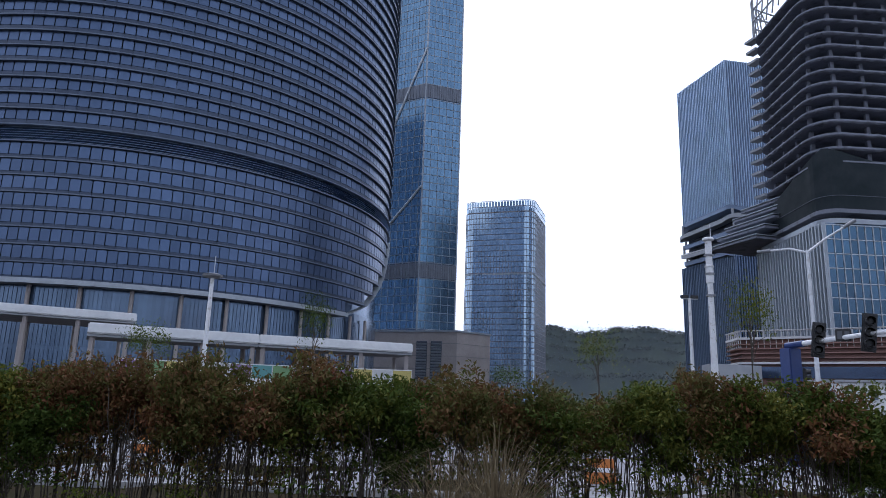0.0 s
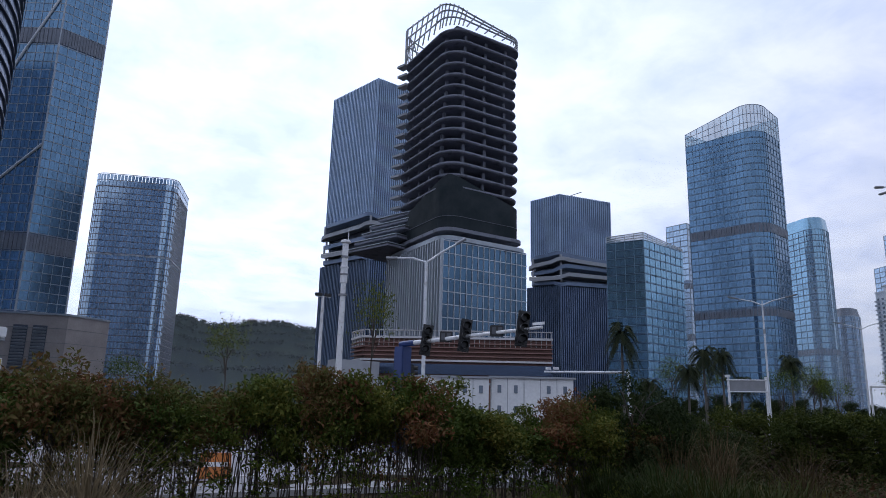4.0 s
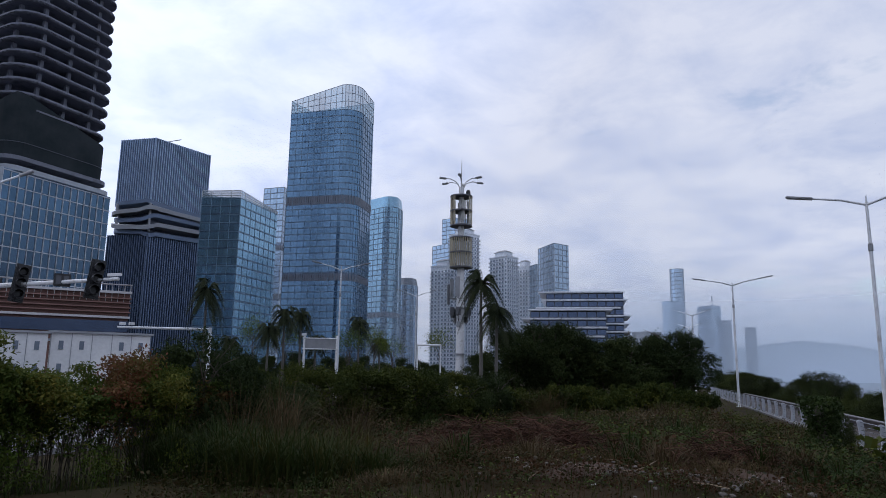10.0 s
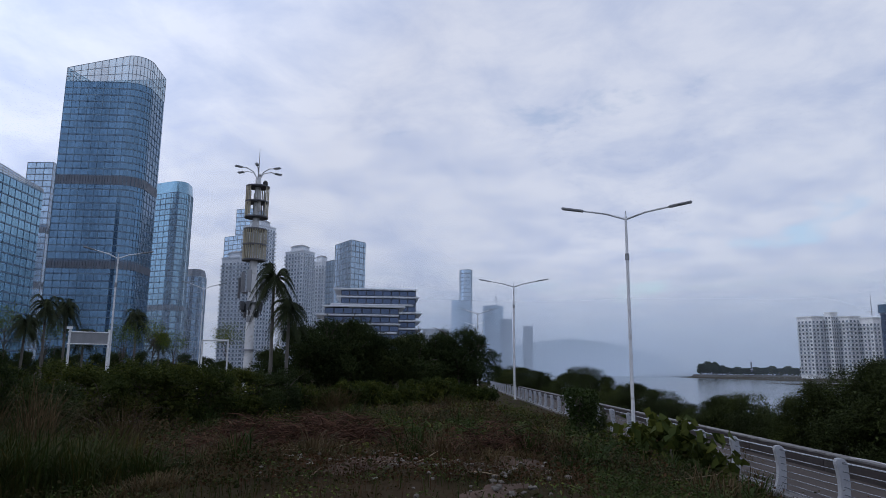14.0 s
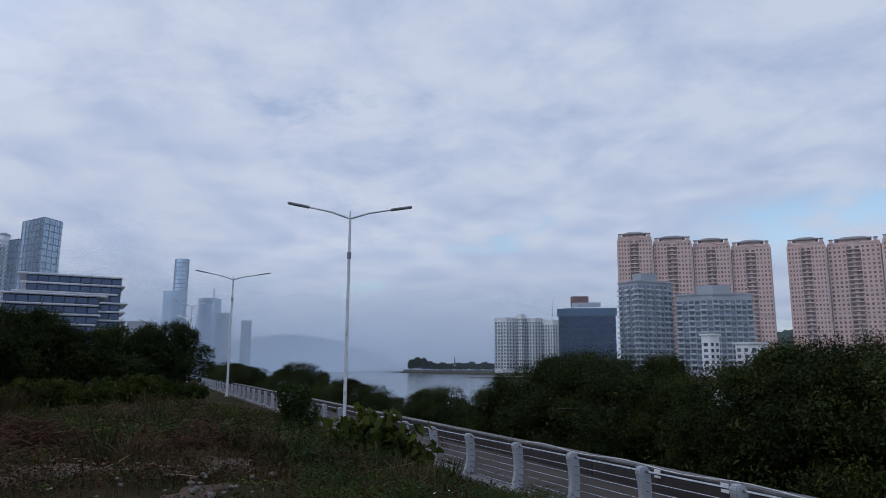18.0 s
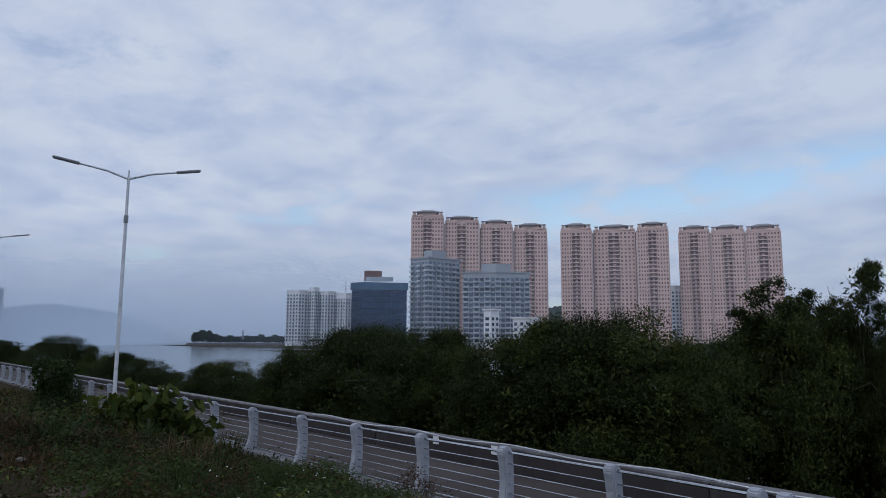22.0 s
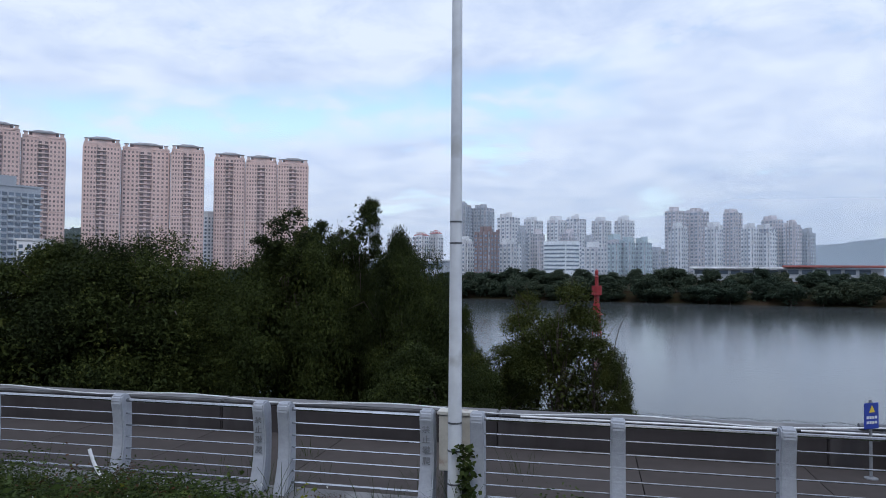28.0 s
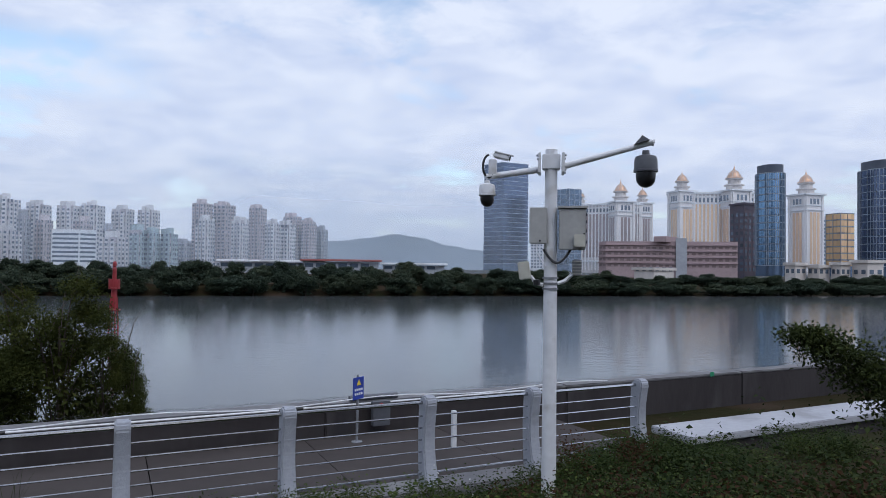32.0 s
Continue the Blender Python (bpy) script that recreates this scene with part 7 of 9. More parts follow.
A, B = pol(26.4, 43.5), pol(37.8, 35.0)
mast = thing("traffic_mast", (A.x, A.y, 0), "navy blue mast with a white arm of traffic lights", "traffic lights")
E_ = (B - A)
part("column", Shape().box((0, 0, 3.2), (0.8, 0.8, 6.4), 0.3), BLUE_P, mast, "navy blue square column", bevel=0.05)
part("sleeve", Shape().tube((-E_.x * 0.02, -E_.y * 0.02, 6.55), (E_.x * 0.1, E_.y * 0.1, 6.6), 0.2, 0.18, 12), BLUE_P, mast)
part("arm", Shape().tube((E_.x * 0.1, E_.y * 0.1, 6.6), (E_.x, E_.y, 6.85), 0.14, 0.08, 12), POLE_WHITE, mast, smooth=True)
yaw = math.atan2(E_.y, E_.x)
for f in (0.2, 0.5, 0.885):
    p = E_ * f
    signal_head("traffic_light", mast, Matrix.Translation((p.x, p.y, 6.65 + 0.25 * f)) @ Matrix.Rotation(radians(-33 + 10), 4, "Z") @ Matrix.Rotation(radians(7), 4, "Y") @ Matrix.Diagonal((1.35, 1.35, 1.35, 1)))
for f in (0.355, 0.72):
    p = E_ * f
    c = part("countdown_box", Shape().box((0, 0, 0), (0.72, 0.2, 0.6)), BLACK, mast, "dark countdown display", bevel=0.03, m=Matrix.Translation((p.x, p.y, 6.72 + 0.2 * f)) @ Matrix.Rotation(radians(-30), 4, "Z"))
    for sx in (-0.16, 0.16):
        part("digit_field", unit(DARKGREY), None, c, m=Matrix.Translation((sx, -0.105, 0)) @ Matrix.Diagonal((0.22, 0.01, 0.4, 1)))
part("arm_plate", Shape().box((E_.x * 0.98, E_.y * 0.98, 7.05), (0.8, 0.04, 0.14), yaw), SIGNWHITE, mast)
signal_head("pedestrian_light", mast, Matrix.Translation((0.62, -0.2, 4.8)) @ Matrix.Rotation(radians(60), 4, "Z") @ Matrix.Diagonal((0.8, 0.8, 0.8, 1)))
# lamp with two uneven arms
q = pol(28.1, 60)
l5 = thing("street_lamp", (q.x, q.y, 0), "pale grey street lamp with uneven forked arms", "street lamp", "street lamps", rz=radians(-28))
part("pole", Shape().pipe([(0, 0, 0), (0, 0, 8), (0, 0, 15.4)], 0.2, 12, 0.13), POLE, l5, smooth=True)
for pts in (((0, 0, 15.2), (-1.2, 0, 15.6), (-2.6, 0, 15.55)), ((0, 0, 15.2), (1.3, 0, 16.2), (2.6, 0, 17.0))):
    a = part("arm", Shape().pipe(pts, 0.11, 8, 0.08), POLE, l5, smooth=True)
    e0, e1 = Vector(pts[1]), Vector(pts[2])
    part("lamp_head", Shape().pipe([e1, e1 + (e1 - e0).normalized() * 1.0], 0.14, 8), LAMPGREY, a, "slim grey lamp head")
# tall white mast and a camera pole beside it
q = pol(21.2, 80)
m0 = thing("antenna_mast", (q.x, q.y, 0), "tall white stepped antenna mast", "mast")
part("pole", Shape().pipe([(0, 0, 0), (0, 0, 16.5)], 0.42, 14, 0.30), POLE_WHITE, m0, smooth=True)
part("radome", Shape().lathe([(0.42, 16.5), (0.42, 18.2), (0.5, 18.25), (0.5, 18.4), (0.36, 18.5), (0.36, 21.2), (0.62, 21.3), (0.62, 21.5), (0.5, 21.6)], 14), POLE_WHITE, m0, smooth=True)
part("whip", Shape().tube((0.3, 0, 21.5), (0.3, 0, 23.2), 0.04), POLE, m0)
for z in (15.0, 17.4, 19.5):
    part("band", Shape().lathe([(0.5, z), (0.5, z + 0.2)], 14), LAMPGREY, m0)
q = pol(19.6, 80)
m1 = thing("camera_post", (q.x, q.y, 0), "white post with two dark cameras on top", "post")
part("pole", Shape().pipe([(0, 0, 0), (0, 0, 14.8)], 0.24, 10, 0.16), POLE_WHITE, m1, smooth=True)
for sx in (-1, 1):
    part("camera", Shape().box((sx * 0.55, 0, 15.0), (0.85, 0.35, 0.35)), BLACK, m1, bevel=0.05)
part("bar", Shape().tube((-0.9, 0, 14.8), (0.9, 0, 14.8), 0.07), POLE, m1)
q = pol(340.95, 60)
m2 = thing("disc_lamp", (q.x, q.y, 0), "white pole with a round lamp ring and whip aerial", "street lamp", "street lamps")
part("pole", Shape().pipe([(0, 0, 0), (0, 0, 12.3)], 0.22, 12, 0.16), POLE_WHITE, m2, smooth=True)
part("lamp_ring", Shape().lathe([(0.3, 12.3), (0.78, 12.45), (0.82, 12.6), (0.5, 12.7), (0.2, 12.75)], 18), LAMPGREY, m2, "round grey lamp ring", smooth=True)
part("whip", Shape().tube((0.1, 0, 12.7), (0.1, 0, 14.2), 0.03), POLE, m2)

# ---- cell tower ----
q = pol(64.6, 58)
ct = thing("cell_tower", (q.x, q.y, 0), "white telecom monopole with slatted drums and street lights", "telecom tower")
part("pole", Shape().pipe([(0, 0, 0), (0, 0, 9), (0, 0, 14), (0, 0, 18.6)], 0.38, 16, 0.22), POLE_WHITE, ct, smooth=True)
for z in (4.2, 8.0):
    part("collar", Shape().lathe([(0.5, z), (0.5, z + 0.12)], 16), LAMPGREY, ct)
for z0, z1, gap in ((15.15, 17.75, 0.55), (11.55, 14.1, 0.0)):
    for z in (z0, (z0 + z1) / 2, z1):
        part("drum_ring", Shape().lathe([(0.86, z - 0.05), (0.97, z - 0.05), (0.97, z + 0.05), (0.86, z + 0.05)], 24), DARKGREY, ct)
    for i in range(30):
        a = i * 6.2832 / 30
        if gap and (3.0 < (a % 6.2832) < 4.3 or 0.2 < a < 1.2):
            continue
        part("drum_slat", unit(SLATC), None, ct, m=Matrix.Translation((0.93 * math.cos(a), 0.93 * math.sin(a), (z0 + z1) / 2)) @ Matrix.Rotation(a, 4, "Z") @ Matrix.Diagonal((0.03, 0.085, z1 - z0, 1)))
    for i in range(4):
        a = i * 1.571 + 0.7
        part("antenna_panel", Shape().box((0.6 * math.cos(a), 0.6 * math.sin(a), (z0 + z1) / 2), (0.12, 0.3, 1.8), a), GREYBOX, ct, bevel=0.02)
for i in range(6):
    a = i * 1.047 + 0.2
    c = Vector((math.cos(a), math.sin(a)))
    part("bracket", Shape().tube((c.x * 0.35, c.y * 0.35, 8.9), (c.x * 1.0, c.y * 1.0, 8.9), 0.05), LAMPGREY, ct)
    part("antenna_panel", Shape().box((c.x * 1.05, c.y * 1.05, 9.2 + (i % 2) * 0.6), (0.16, 0.34, 1.7), a), LAMPGREY if i % 2 else DARKGREY, ct, bevel=0.02)
    part("radio_unit", Shape().box((c.x * 0.75, c.y * 0.75, 7.8), (0.28, 0.36, 0.7), a), DARKGREY, ct, bevel=0.02)
    part("radio_unit", Shape().box((c.x * 0.62, c.y * 0.62, 6.7 + 0.4 * (i % 3)), (0.22, 0.3, 0.5), a), LAMPGREY if i % 2 else BLACK, ct, bevel=0.02)
    part("cable", Shape().pipe([(c.x * 0.75, c.y * 0.75, 7.8), (c.x * 0.8, c.y * 0.8, 7.2), (c.x * 0.55, c.y * 0.55, 6.9), (c.x * 0.42, c.y * 0.42, 7.4)], 0.035, 5), BLACK, ct)
for i in range(6):
    a = i * 1.047 + 0.35
    c = Vector((math.cos(a), math.sin(a)))
    ar = part("lamp_arm", Shape().pipe([(0, 0, 18.3), (c.x * 0.45, c.y * 0.45, 19.0), (c.x * 1.1, c.y * 1.1, 19.25), (c.x * 1.5, c.y * 1.5, 19.2)], 0.045, 6), POLE_WHITE, ct)
    part("lamp_head", Shape().box((c.x * 1.78, c.y * 1.78, 19.2), (0.62, 0.26, 0.14), a), LAMPGREY, ar, "grey cobra lamp head", bevel=0.04)
part("whip", Shape().tube((0, 0, 18.5), (0, 0, 21.1), 0.05, 0.015, 6), LAMPGREY, ct)
part("speed_dome", Shape().lathe([(0.1, 0), (0.2, -0.15), (0.2, -0.4), (0.05, -0.55)], 12, (0.75, -0.3, 18.5)), BLACK, ct)

# sign gantry and white frame in the distance
q = pol(53.2, 60)
gn = thing("road_sign_board", (q.x, q.y, 0), "grey road sign board seen from behind", "sign", rz=radians(-53))
for x in (-1.35, 1.35):
    part("post", Shape().tube((x, 0, 0), (x, 0, 5.7), 0.09, 0.09, 8), POLE_WHITE, gn)
part("board", Shape().box((0, 0, 5.0), (2.7, 0.08, 1.0)), LAMPGREY, gn, bevel=0.02)
for z in (4.55, 5.45):
    part("rail", Shape().tube((-1.5, -0.06, z), (1.5, -0.06, z), 0.05, 0.05, 6), POLE_WHITE, gn)
part("camera", Shape().box((-1.4, -0.15, 5.75), (0.4, 0.2, 0.2)), POLE_WHITE, gn)
q = pol(62.05, 60)
fr = thing("height_frame", (q.x, q.y, 0), "thin white height-limit frame", "frame", rz=radians(-62))
for x in (-1.0, 1.0):
    part("post", Shape().tube((x, 0, 0), (x, 0, 5.1), 0.07, 0.07, 8), POLE_WHITE, fr)
part("beam", Shape().tube((-1.0, 0, 5.05), (1.0, 0, 5.05), 0.08, 0.08, 8), POLE_WHITE, fr)
a, b = pol(38, 66), pol(44.6, 62)
gt = thing("camera_gantry", (b.x, b.y, 0), "long horizontal gantry pipe with cameras", "gantry")
part("post", Shape().tube((0, 0, 0), (0, 0, 6.2), 0.16, 0.14, 10), POLE, gt)
part("beam", Shape().tube((0, 0, 6.05), (a.x - b.x, a.y - b.y, 6.2), 0.12, 0.10, 10), POLE, gt)
for f in (0.85, 0.95):
    part("camera", Shape().box(((a.x - b.x) * f, (a.y - b.y) * f, 6.5), (0.5, 0.25, 0.25)), POLE_WHITE, gt, bevel=0.03)

# road barriers glimpsed through the hedge
ORANGE = mat("orange_plastic", (0.50, 0.16, 0.03), 0.5, scale=2.0)
for b, d in ((337.7, 36.8), (12.4, 27.9)):
    q = pol(b, d, 0.07)
    o = thing("road_barrier", q, "orange plastic road barrier with a white stripe", "barrier", "road barriers", rz=radians(-b))
    part("body", Shape().prism([(-0.6, -0.22), (0.6, -0.22), (0.6, 0.22), (-0.6, 0.22)], 0, 0.9, [(-0.55, -0.1), (0.55, -0.1), (0.55, 0.1), (-0.55, 0.1)]), ORANGE, o, bevel=0.03)
    part("stripe", Shape().box((0, -0.17, 0.5), (1.0, 0.03, 0.16)), SIGNWHITE, o)

# ---- plants ----
def leaves(name, centres, sizes, material, rng, flat=0.8, aspect=0.45, down=0.0):
    """One mesh of many small pointed leaves at the given places."""
    n = len(centres)
    d = rng.normal(size=(n, 3))
    d[:, 2] = d[:, 2] * flat - down
    d /= np.linalg.norm(d, axis=1)[:, None]
    side = np.cross(d, rng.normal(size=(n, 3)) * 0.75 + np.array([0, 0, 1.0]))
    side /= np.linalg.norm(side, axis=1)[:, None] + 1e-9
    s = np.asarray(sizes)[:, None]
    c = np.asarray(centres)
    up = np.cross(side, d)
    a, t = c - d * s * 0.5, c + d * s * 0.5 + np.array([[0, 0, -0.12]]) * s
    m = c + up * s * 0.10
    v = np.stack([a, m - side * s * aspect * 0.5, t, m + side * s * aspect * 0.5], 1).reshape(-1, 3)
    me = bpy.data.meshes.new(name)
    me.vertices.add(4 * n)
    me.vertices.foreach_set("co", v.astype(np.float32).ravel())
    me.loops.add(4 * n)
    me.loops.foreach_set("vertex_index", np.arange(4 * n, dtype=np.int32))
    me.polygons.add(n)
    me.polygons.foreach_set("loop_start", np.arange(0, 4 * n, 4, dtype=np.int32))
    me.update(calc_edges=True)
    me.materials.append(material)
    return me


def clumps(rng, count, per, centre, radius, squash, spread, full=False):
    """Leaf places gathered in clumps over an uneven crown."""
    out = []
    for _ in range(count):
        d = rng.normal(size=3)
        d /= np.linalg.norm(d)
        if d[2] < -0.5 and not full:
            d[2] *= -0.5
        r = radius * (0.62 + 0.33 * rng.random()) * (0.85 + 0.3 * rng.random())
        c = np.array(centre) + d * r * np.array([1, 1, squash])
        out.append(c + np.clip(rng.normal(size=(per, 3)), -1.5, 1.5) * spread * (0.6 + 0.8 * rng.random()))
    return np.concatenate(out)


def lumpy(rng, h, r, base, lumps, n, core, twig=0.16):
    """Leaf places of a bulky crown: rounded lumps of foliage over a dense heart."""
    out, size = [], []
    mid, half = (base + h) / 2, (h - base) / 2
    for k in range(lumps):
        a, e = rng.random() * 6.283, rng.uniform(-0.75, 1.0)
        ce = math.sqrt(max(0, 1 - e * e))
        q = 0.66 * (0.8 + 0.35 * rng.random())
        lr = r * rng.uniform(0.20, 0.40)
        c = np.array([math.cos(a) * ce * r * q, math.sin(a) * ce * r * q, mid + e * (half - lr * 0.8)])
        d = rng.normal(size=(n // lumps, 3))
        d /= np.linalg.norm(d, axis=1)[:, None]
        d[:, 2] = np.where(d[:, 2] < -0.3, -d[:, 2], d[:, 2])
        # leaves gather on twigs
        t = rng.normal(size=(max(8, n // lumps // 14), 3))
        t /= np.linalg.norm(t, axis=1)[:, None]
        t[:, 2] = np.where(t[:, 2] < -0.35, -t[:, 2], t[:, 2])
        pick = t[rng.integers(0, len(t), len(d))]
        rad = lr * (0.72 + 0.5 * rng.random(len(t)) ** 2)[rng.integers(0, len(t), len(d))]
        out.append(c + pick * rad[:, None] * np.array([1, 1, 0.9]) + d * twig * rng.uniform(0.2, 1.1, len(d))[:, None])
        size.append(np.ones(len(d)))
        d = rng.normal(size=(core // 10, 3))
        d /= np.linalg.norm(d, axis=1)[:, None]
        out.append(c + d * lr * 0.8 * (rng.random(len(d)) ** 0.4)[:, None])
        size.append(np.full(len(d), 1.6))
    d = rng.normal(size=(core, 3))
    d /= np.linalg.norm(d, axis=1)[:, None]
    out.append(np.array([0, 0, mid - 0.06 * half]) + d * (rng.random(core) ** 0.45)[:, None] * np.array([0.74 * r, 0.74 * r, half * 0.78]))
    size.append(np.full(core, 2.3))
    return np.concatenate(out), np.concatenate(size)


def ragged(rng, h, r, base, sprays, per, spread):
    """Leaf places of a leggy hedge plant: a few leafy heads on bare stems, and stray leaves below them."""
    out, heads = [], []
    for k in range(8):
        a, q = rng.random() * 6.283, r * math.sqrt(rng.random())
        lr = r * rng.uniform(0.34, 0.62)
        heads.append((np.array([q * math.cos(a), q * math.sin(a), base + lr * 0.6 + (h - base - lr * 1.5) * (k + rng.random()) / 8]), lr))
    for k in range(sprays):
        c, lr = heads[rng.integers(0, len(heads))]
        d = rng.normal(size=3)
        d /= np.linalg.norm(d)
        at = c + d * lr * (0.55 + 0.5 * rng.random())
        if rng.random() < 0.1:
            at[2] = base * rng.uniform(0.25, 1.0)
        out.append(at + np.clip(rng.normal(size=(per, 3)), -1.6, 1.6) * spread * (0.6 + 0.7 * rng.random()) * np.array([1, 1, 0.8]))
    return np.concatenate(out)


def tree(name, label, h, r, crown_base, count, per, size, material, seed, squash=0.8, spread=0.32, trunk_r=0.12, stems=1, category="tree", group="", limbs=7, aspect=0.45, tufts=0, lumps=0, core=0, hedge=False):
    """A tapered trunk, limbs that reach the crown, and a crown of clumped leaves."""
    rng = np.random.default_rng(seed)
    t = thing(name, label=label, category=category, group=group)
    s = Shape()
    mid = (crown_base + h) / 2
    for k in range(stems):
        a = rng.random() * 6.28
        lean = np.array([math.cos(a), math.sin(a)]) * (0.12 * r if stems == 1 else 0.55 * r * rng.random())
        foot = np.array([rng.uniform(-0.5, 0.5), rng.uniform(-0.5, 0.5)]) * r if hedge else np.zeros(2)
        pts = [(foot[0] + lean[0] * f * f, foot[1] + lean[1] * f * f, h * 0.8 * f - 0.25) for f in (0, 0.25, 0.5, 0.75, 1)]
        s.pipe(pts, trunk_r * (1 if stems == 1 else rng.uniform(0.4, 1.0)), 7, trunk_r * 0.3)
        for _ in range(limbs):
            f = rng.uniform(0.35, 0.95)
            b = rng.random() * 6.28
            o = Vector((foot[0] + lean[0] * f * f, foot[1] + lean[1] * f * f, h * 0.8 * f - 0.25))
            reach = r * rng.uniform(0.35, 0.75)
            e = Vector((lean[0] + reach * math.cos(b), lean[1] + reach * math.sin(b), max(crown_base, o.z) + (h - crown_base) * rng.uniform(0.05, 0.4)))
            s.pipe([o, (o + e) / 2 + Vector((0, 0, 0.06 * h)), e], trunk_r * 0.35, 5, trunk_r * 0.1)
    part("trunk" if stems == 1 else "woody_frame", s, BARK, t, smooth=True)
    big = 1.0
    if lumps:
        c, big = lumpy(rng, h, r, crown_base, lumps, count * per, core, spread)
    elif hedge:
        c = ragged(rng, h, r, crown_base, count, per, spread)
    else:
        c = clumps(rng, count, per, (0, 0, mid), r, squash * (h - crown_base) / 2 / r, spread, crown_base < 0.3)
    for k in range(0 if lumps else tufts):
        a, q = rng.random() * 6.28, r * 0.6 * rng.random()
        c = np.concatenate([c, np.array([q * math.cos(a), q * math.sin(a), h * rng.uniform(0.90, 1.0)]) + np.clip(rng.normal(size=(per, 3)), -1.6, 1.6) * spread * np.array([0.35, 0.35, 0.8])])
    ok = c[:, 2] > max(0.02, crown_base * 0.6)
    big = rng.uniform(0.7, 1.3, len(c)) * size * big
    c, big = c[ok], big[ok]
    part("crown" if stems == 1 else "foliage", leaves("crown", c, big, material, rng, aspect=aspect, down=0.55 if hedge else 0.0), material, t)
    return t


def put(kinds, spots, rng):
    """Sets copies of the kinds at (place, scale, height scale); the first of each kind is the thing itself."""
    used = set()
    for i, (p, sc, sz) in enumerate(spots):
        k = kinds[i % len(kinds)]
        m = Matrix.Translation(p) @ Matrix.Rotation(rng.uniform(0, 6.28), 4, "Z") @ Matrix.Diagonal((sc, sc, sz, 1))
        if k in used:
            copy_thing(k, m)
        else:
            k.matrix_basis = m
            used.add(k)


prng = random.Random(21)


def ground_z(x, y):
    d = Vector((x, y)) - P0
    return land(d.dot(U), d.dot(N))


# hedge by the road: leggy shrubs, red-brown to green
kinds = [tree("hedge_shrub", "leggy hedge shrub with red-brown and green leaves", 2.75, 0.66, 1.3 + 0.12 * i, 210, 26, 0.085, L_RED, 30 + i, spread=0.10, trunk_r=0.018, stems=13, category="shrub", group="hedge by the road", limbs=3, hedge=True, aspect=0.4) for i in range(4)]
kinds_g = [tree("hedge_shrub", "leggy hedge shrub with dense green leaves", 2.75, 0.66, 1.25 + 0.12 * i, 210, 26, 0.085, L_HEDGE, 40 + i, spread=0.10, trunk_r=0.018, stems=13, category="shrub", group="hedge by the road", limbs=3, hedge=True, aspect=0.4) for i in range(4)]
red, green = [], []
x = -10.5
while x < 11.8:
    y = 11.3 + 0.25 * math.sin(x) + prng.uniform(-0.25, 0.25) + max(0, x - 4) * 0.09
    k = prng.uniform(0.88, 1.07)
    spot = (Vector((x, y, ground_z(x, y) - 0.05)), prng.uniform(0.9, 1.1), k * (1.0 if x < 6 else 0.87))
    (red if prng.random() < (0.7 if x < -2 else 0.4 if x < 3 else 0.2) else green).append(spot)
    x += prng.uniform(0.27, 0.46) if x < -3 else prng.uniform(0.34, 0.60)
put(kinds, red, prng)
put(kinds_g, green, prng)
# low suckers at the foot of the hedge
foot = [tree("hedge_shoot", "low green shoots at the hedge foot", 0.7, 0.4, 0.1, 22, 24, 0.07, L_GREEN, 60 + i, spread=0.12, trunk_r=0.012, stems=5, category="shrub", group="hedge shoots", limbs=2) for i in range(2)]
put(foot, [(Vector((x, 10.6 + prng.uniform(-0.5, 0.9), 0)) + Vector((0, 0, ground_z(x, 10.6) - 0.05)), prng.uniform(0.7, 1.2), prng.uniform(0.7, 1.3)) for x in [-9 + 0.75 * i for i in range(28)]], prng)

# bushes and trees across the waste ground
bush = [tree("bush", "dense dark green bush on the waste ground", 3.0, 1.5, 0.1, 170, 60, 0.085, L_DARK, 70 + i, spread=0.16, lumps=16, core=500, trunk_r=0.06, stems=4, category="shrub", group="bushes", limbs=4) for i in range(2)]
bush_g = [tree("bush", "rounded yellow-green bush on the waste ground", 3.0, 1.6, 0.1, 170, 60, 0.09, L_BUSH, 80 + i, spread=0.16, lumps=16, core=500, trunk_r=0.06, stems=4, category="shrub", group="bushes", limbs=4) for i in range(2)]
S = lambda b, d, sc, sz: (pol(b, d, ground_z(*pol(b, d).to_2d()) - 0.1), sc, sz)
put(bush, [S(44.5, 16.5, 0.85, 1.05), S(46, 17.5, 0.8, 0.95), S(50.5, 24, 1.0, 0.75), S(65.5, 31, 1.0, 0.85), S(67, 33, 1.1, 0.8), S(62.5, 32, 1.0, 0.85), S(91.6, 24.5, 0.42, 0.72), S(92.3, 25.2, 0.42, 0.55), S(43.0, 18.5, 0.8, 0.8)], prng)
put(bush_g, [S(48.5, 25, 1.0, 0.9), S(52, 27, 1.05, 0.95), S(54.5, 26, 0.9, 0.85), S(57, 27, 1.1, 0.98), S(59.5, 28, 1.05, 1.0), S(61.5, 29, 1.0, 0.95), S(64, 31, 1.0, 0.9), S(40, 27, 1.0, 0.9), S(47, 30, 1.2, 0.9)], prng)
big = [tree("broad_tree", "broad dark green tree at the end of the field", 6.2, 3.2, 0.0, 260, 60, 0.15, L_DARK, 90 + i, spread=0.3, lumps=22, core=900, trunk_r=0.2, limbs=10, group="field trees", tufts=3) for i in range(3)]
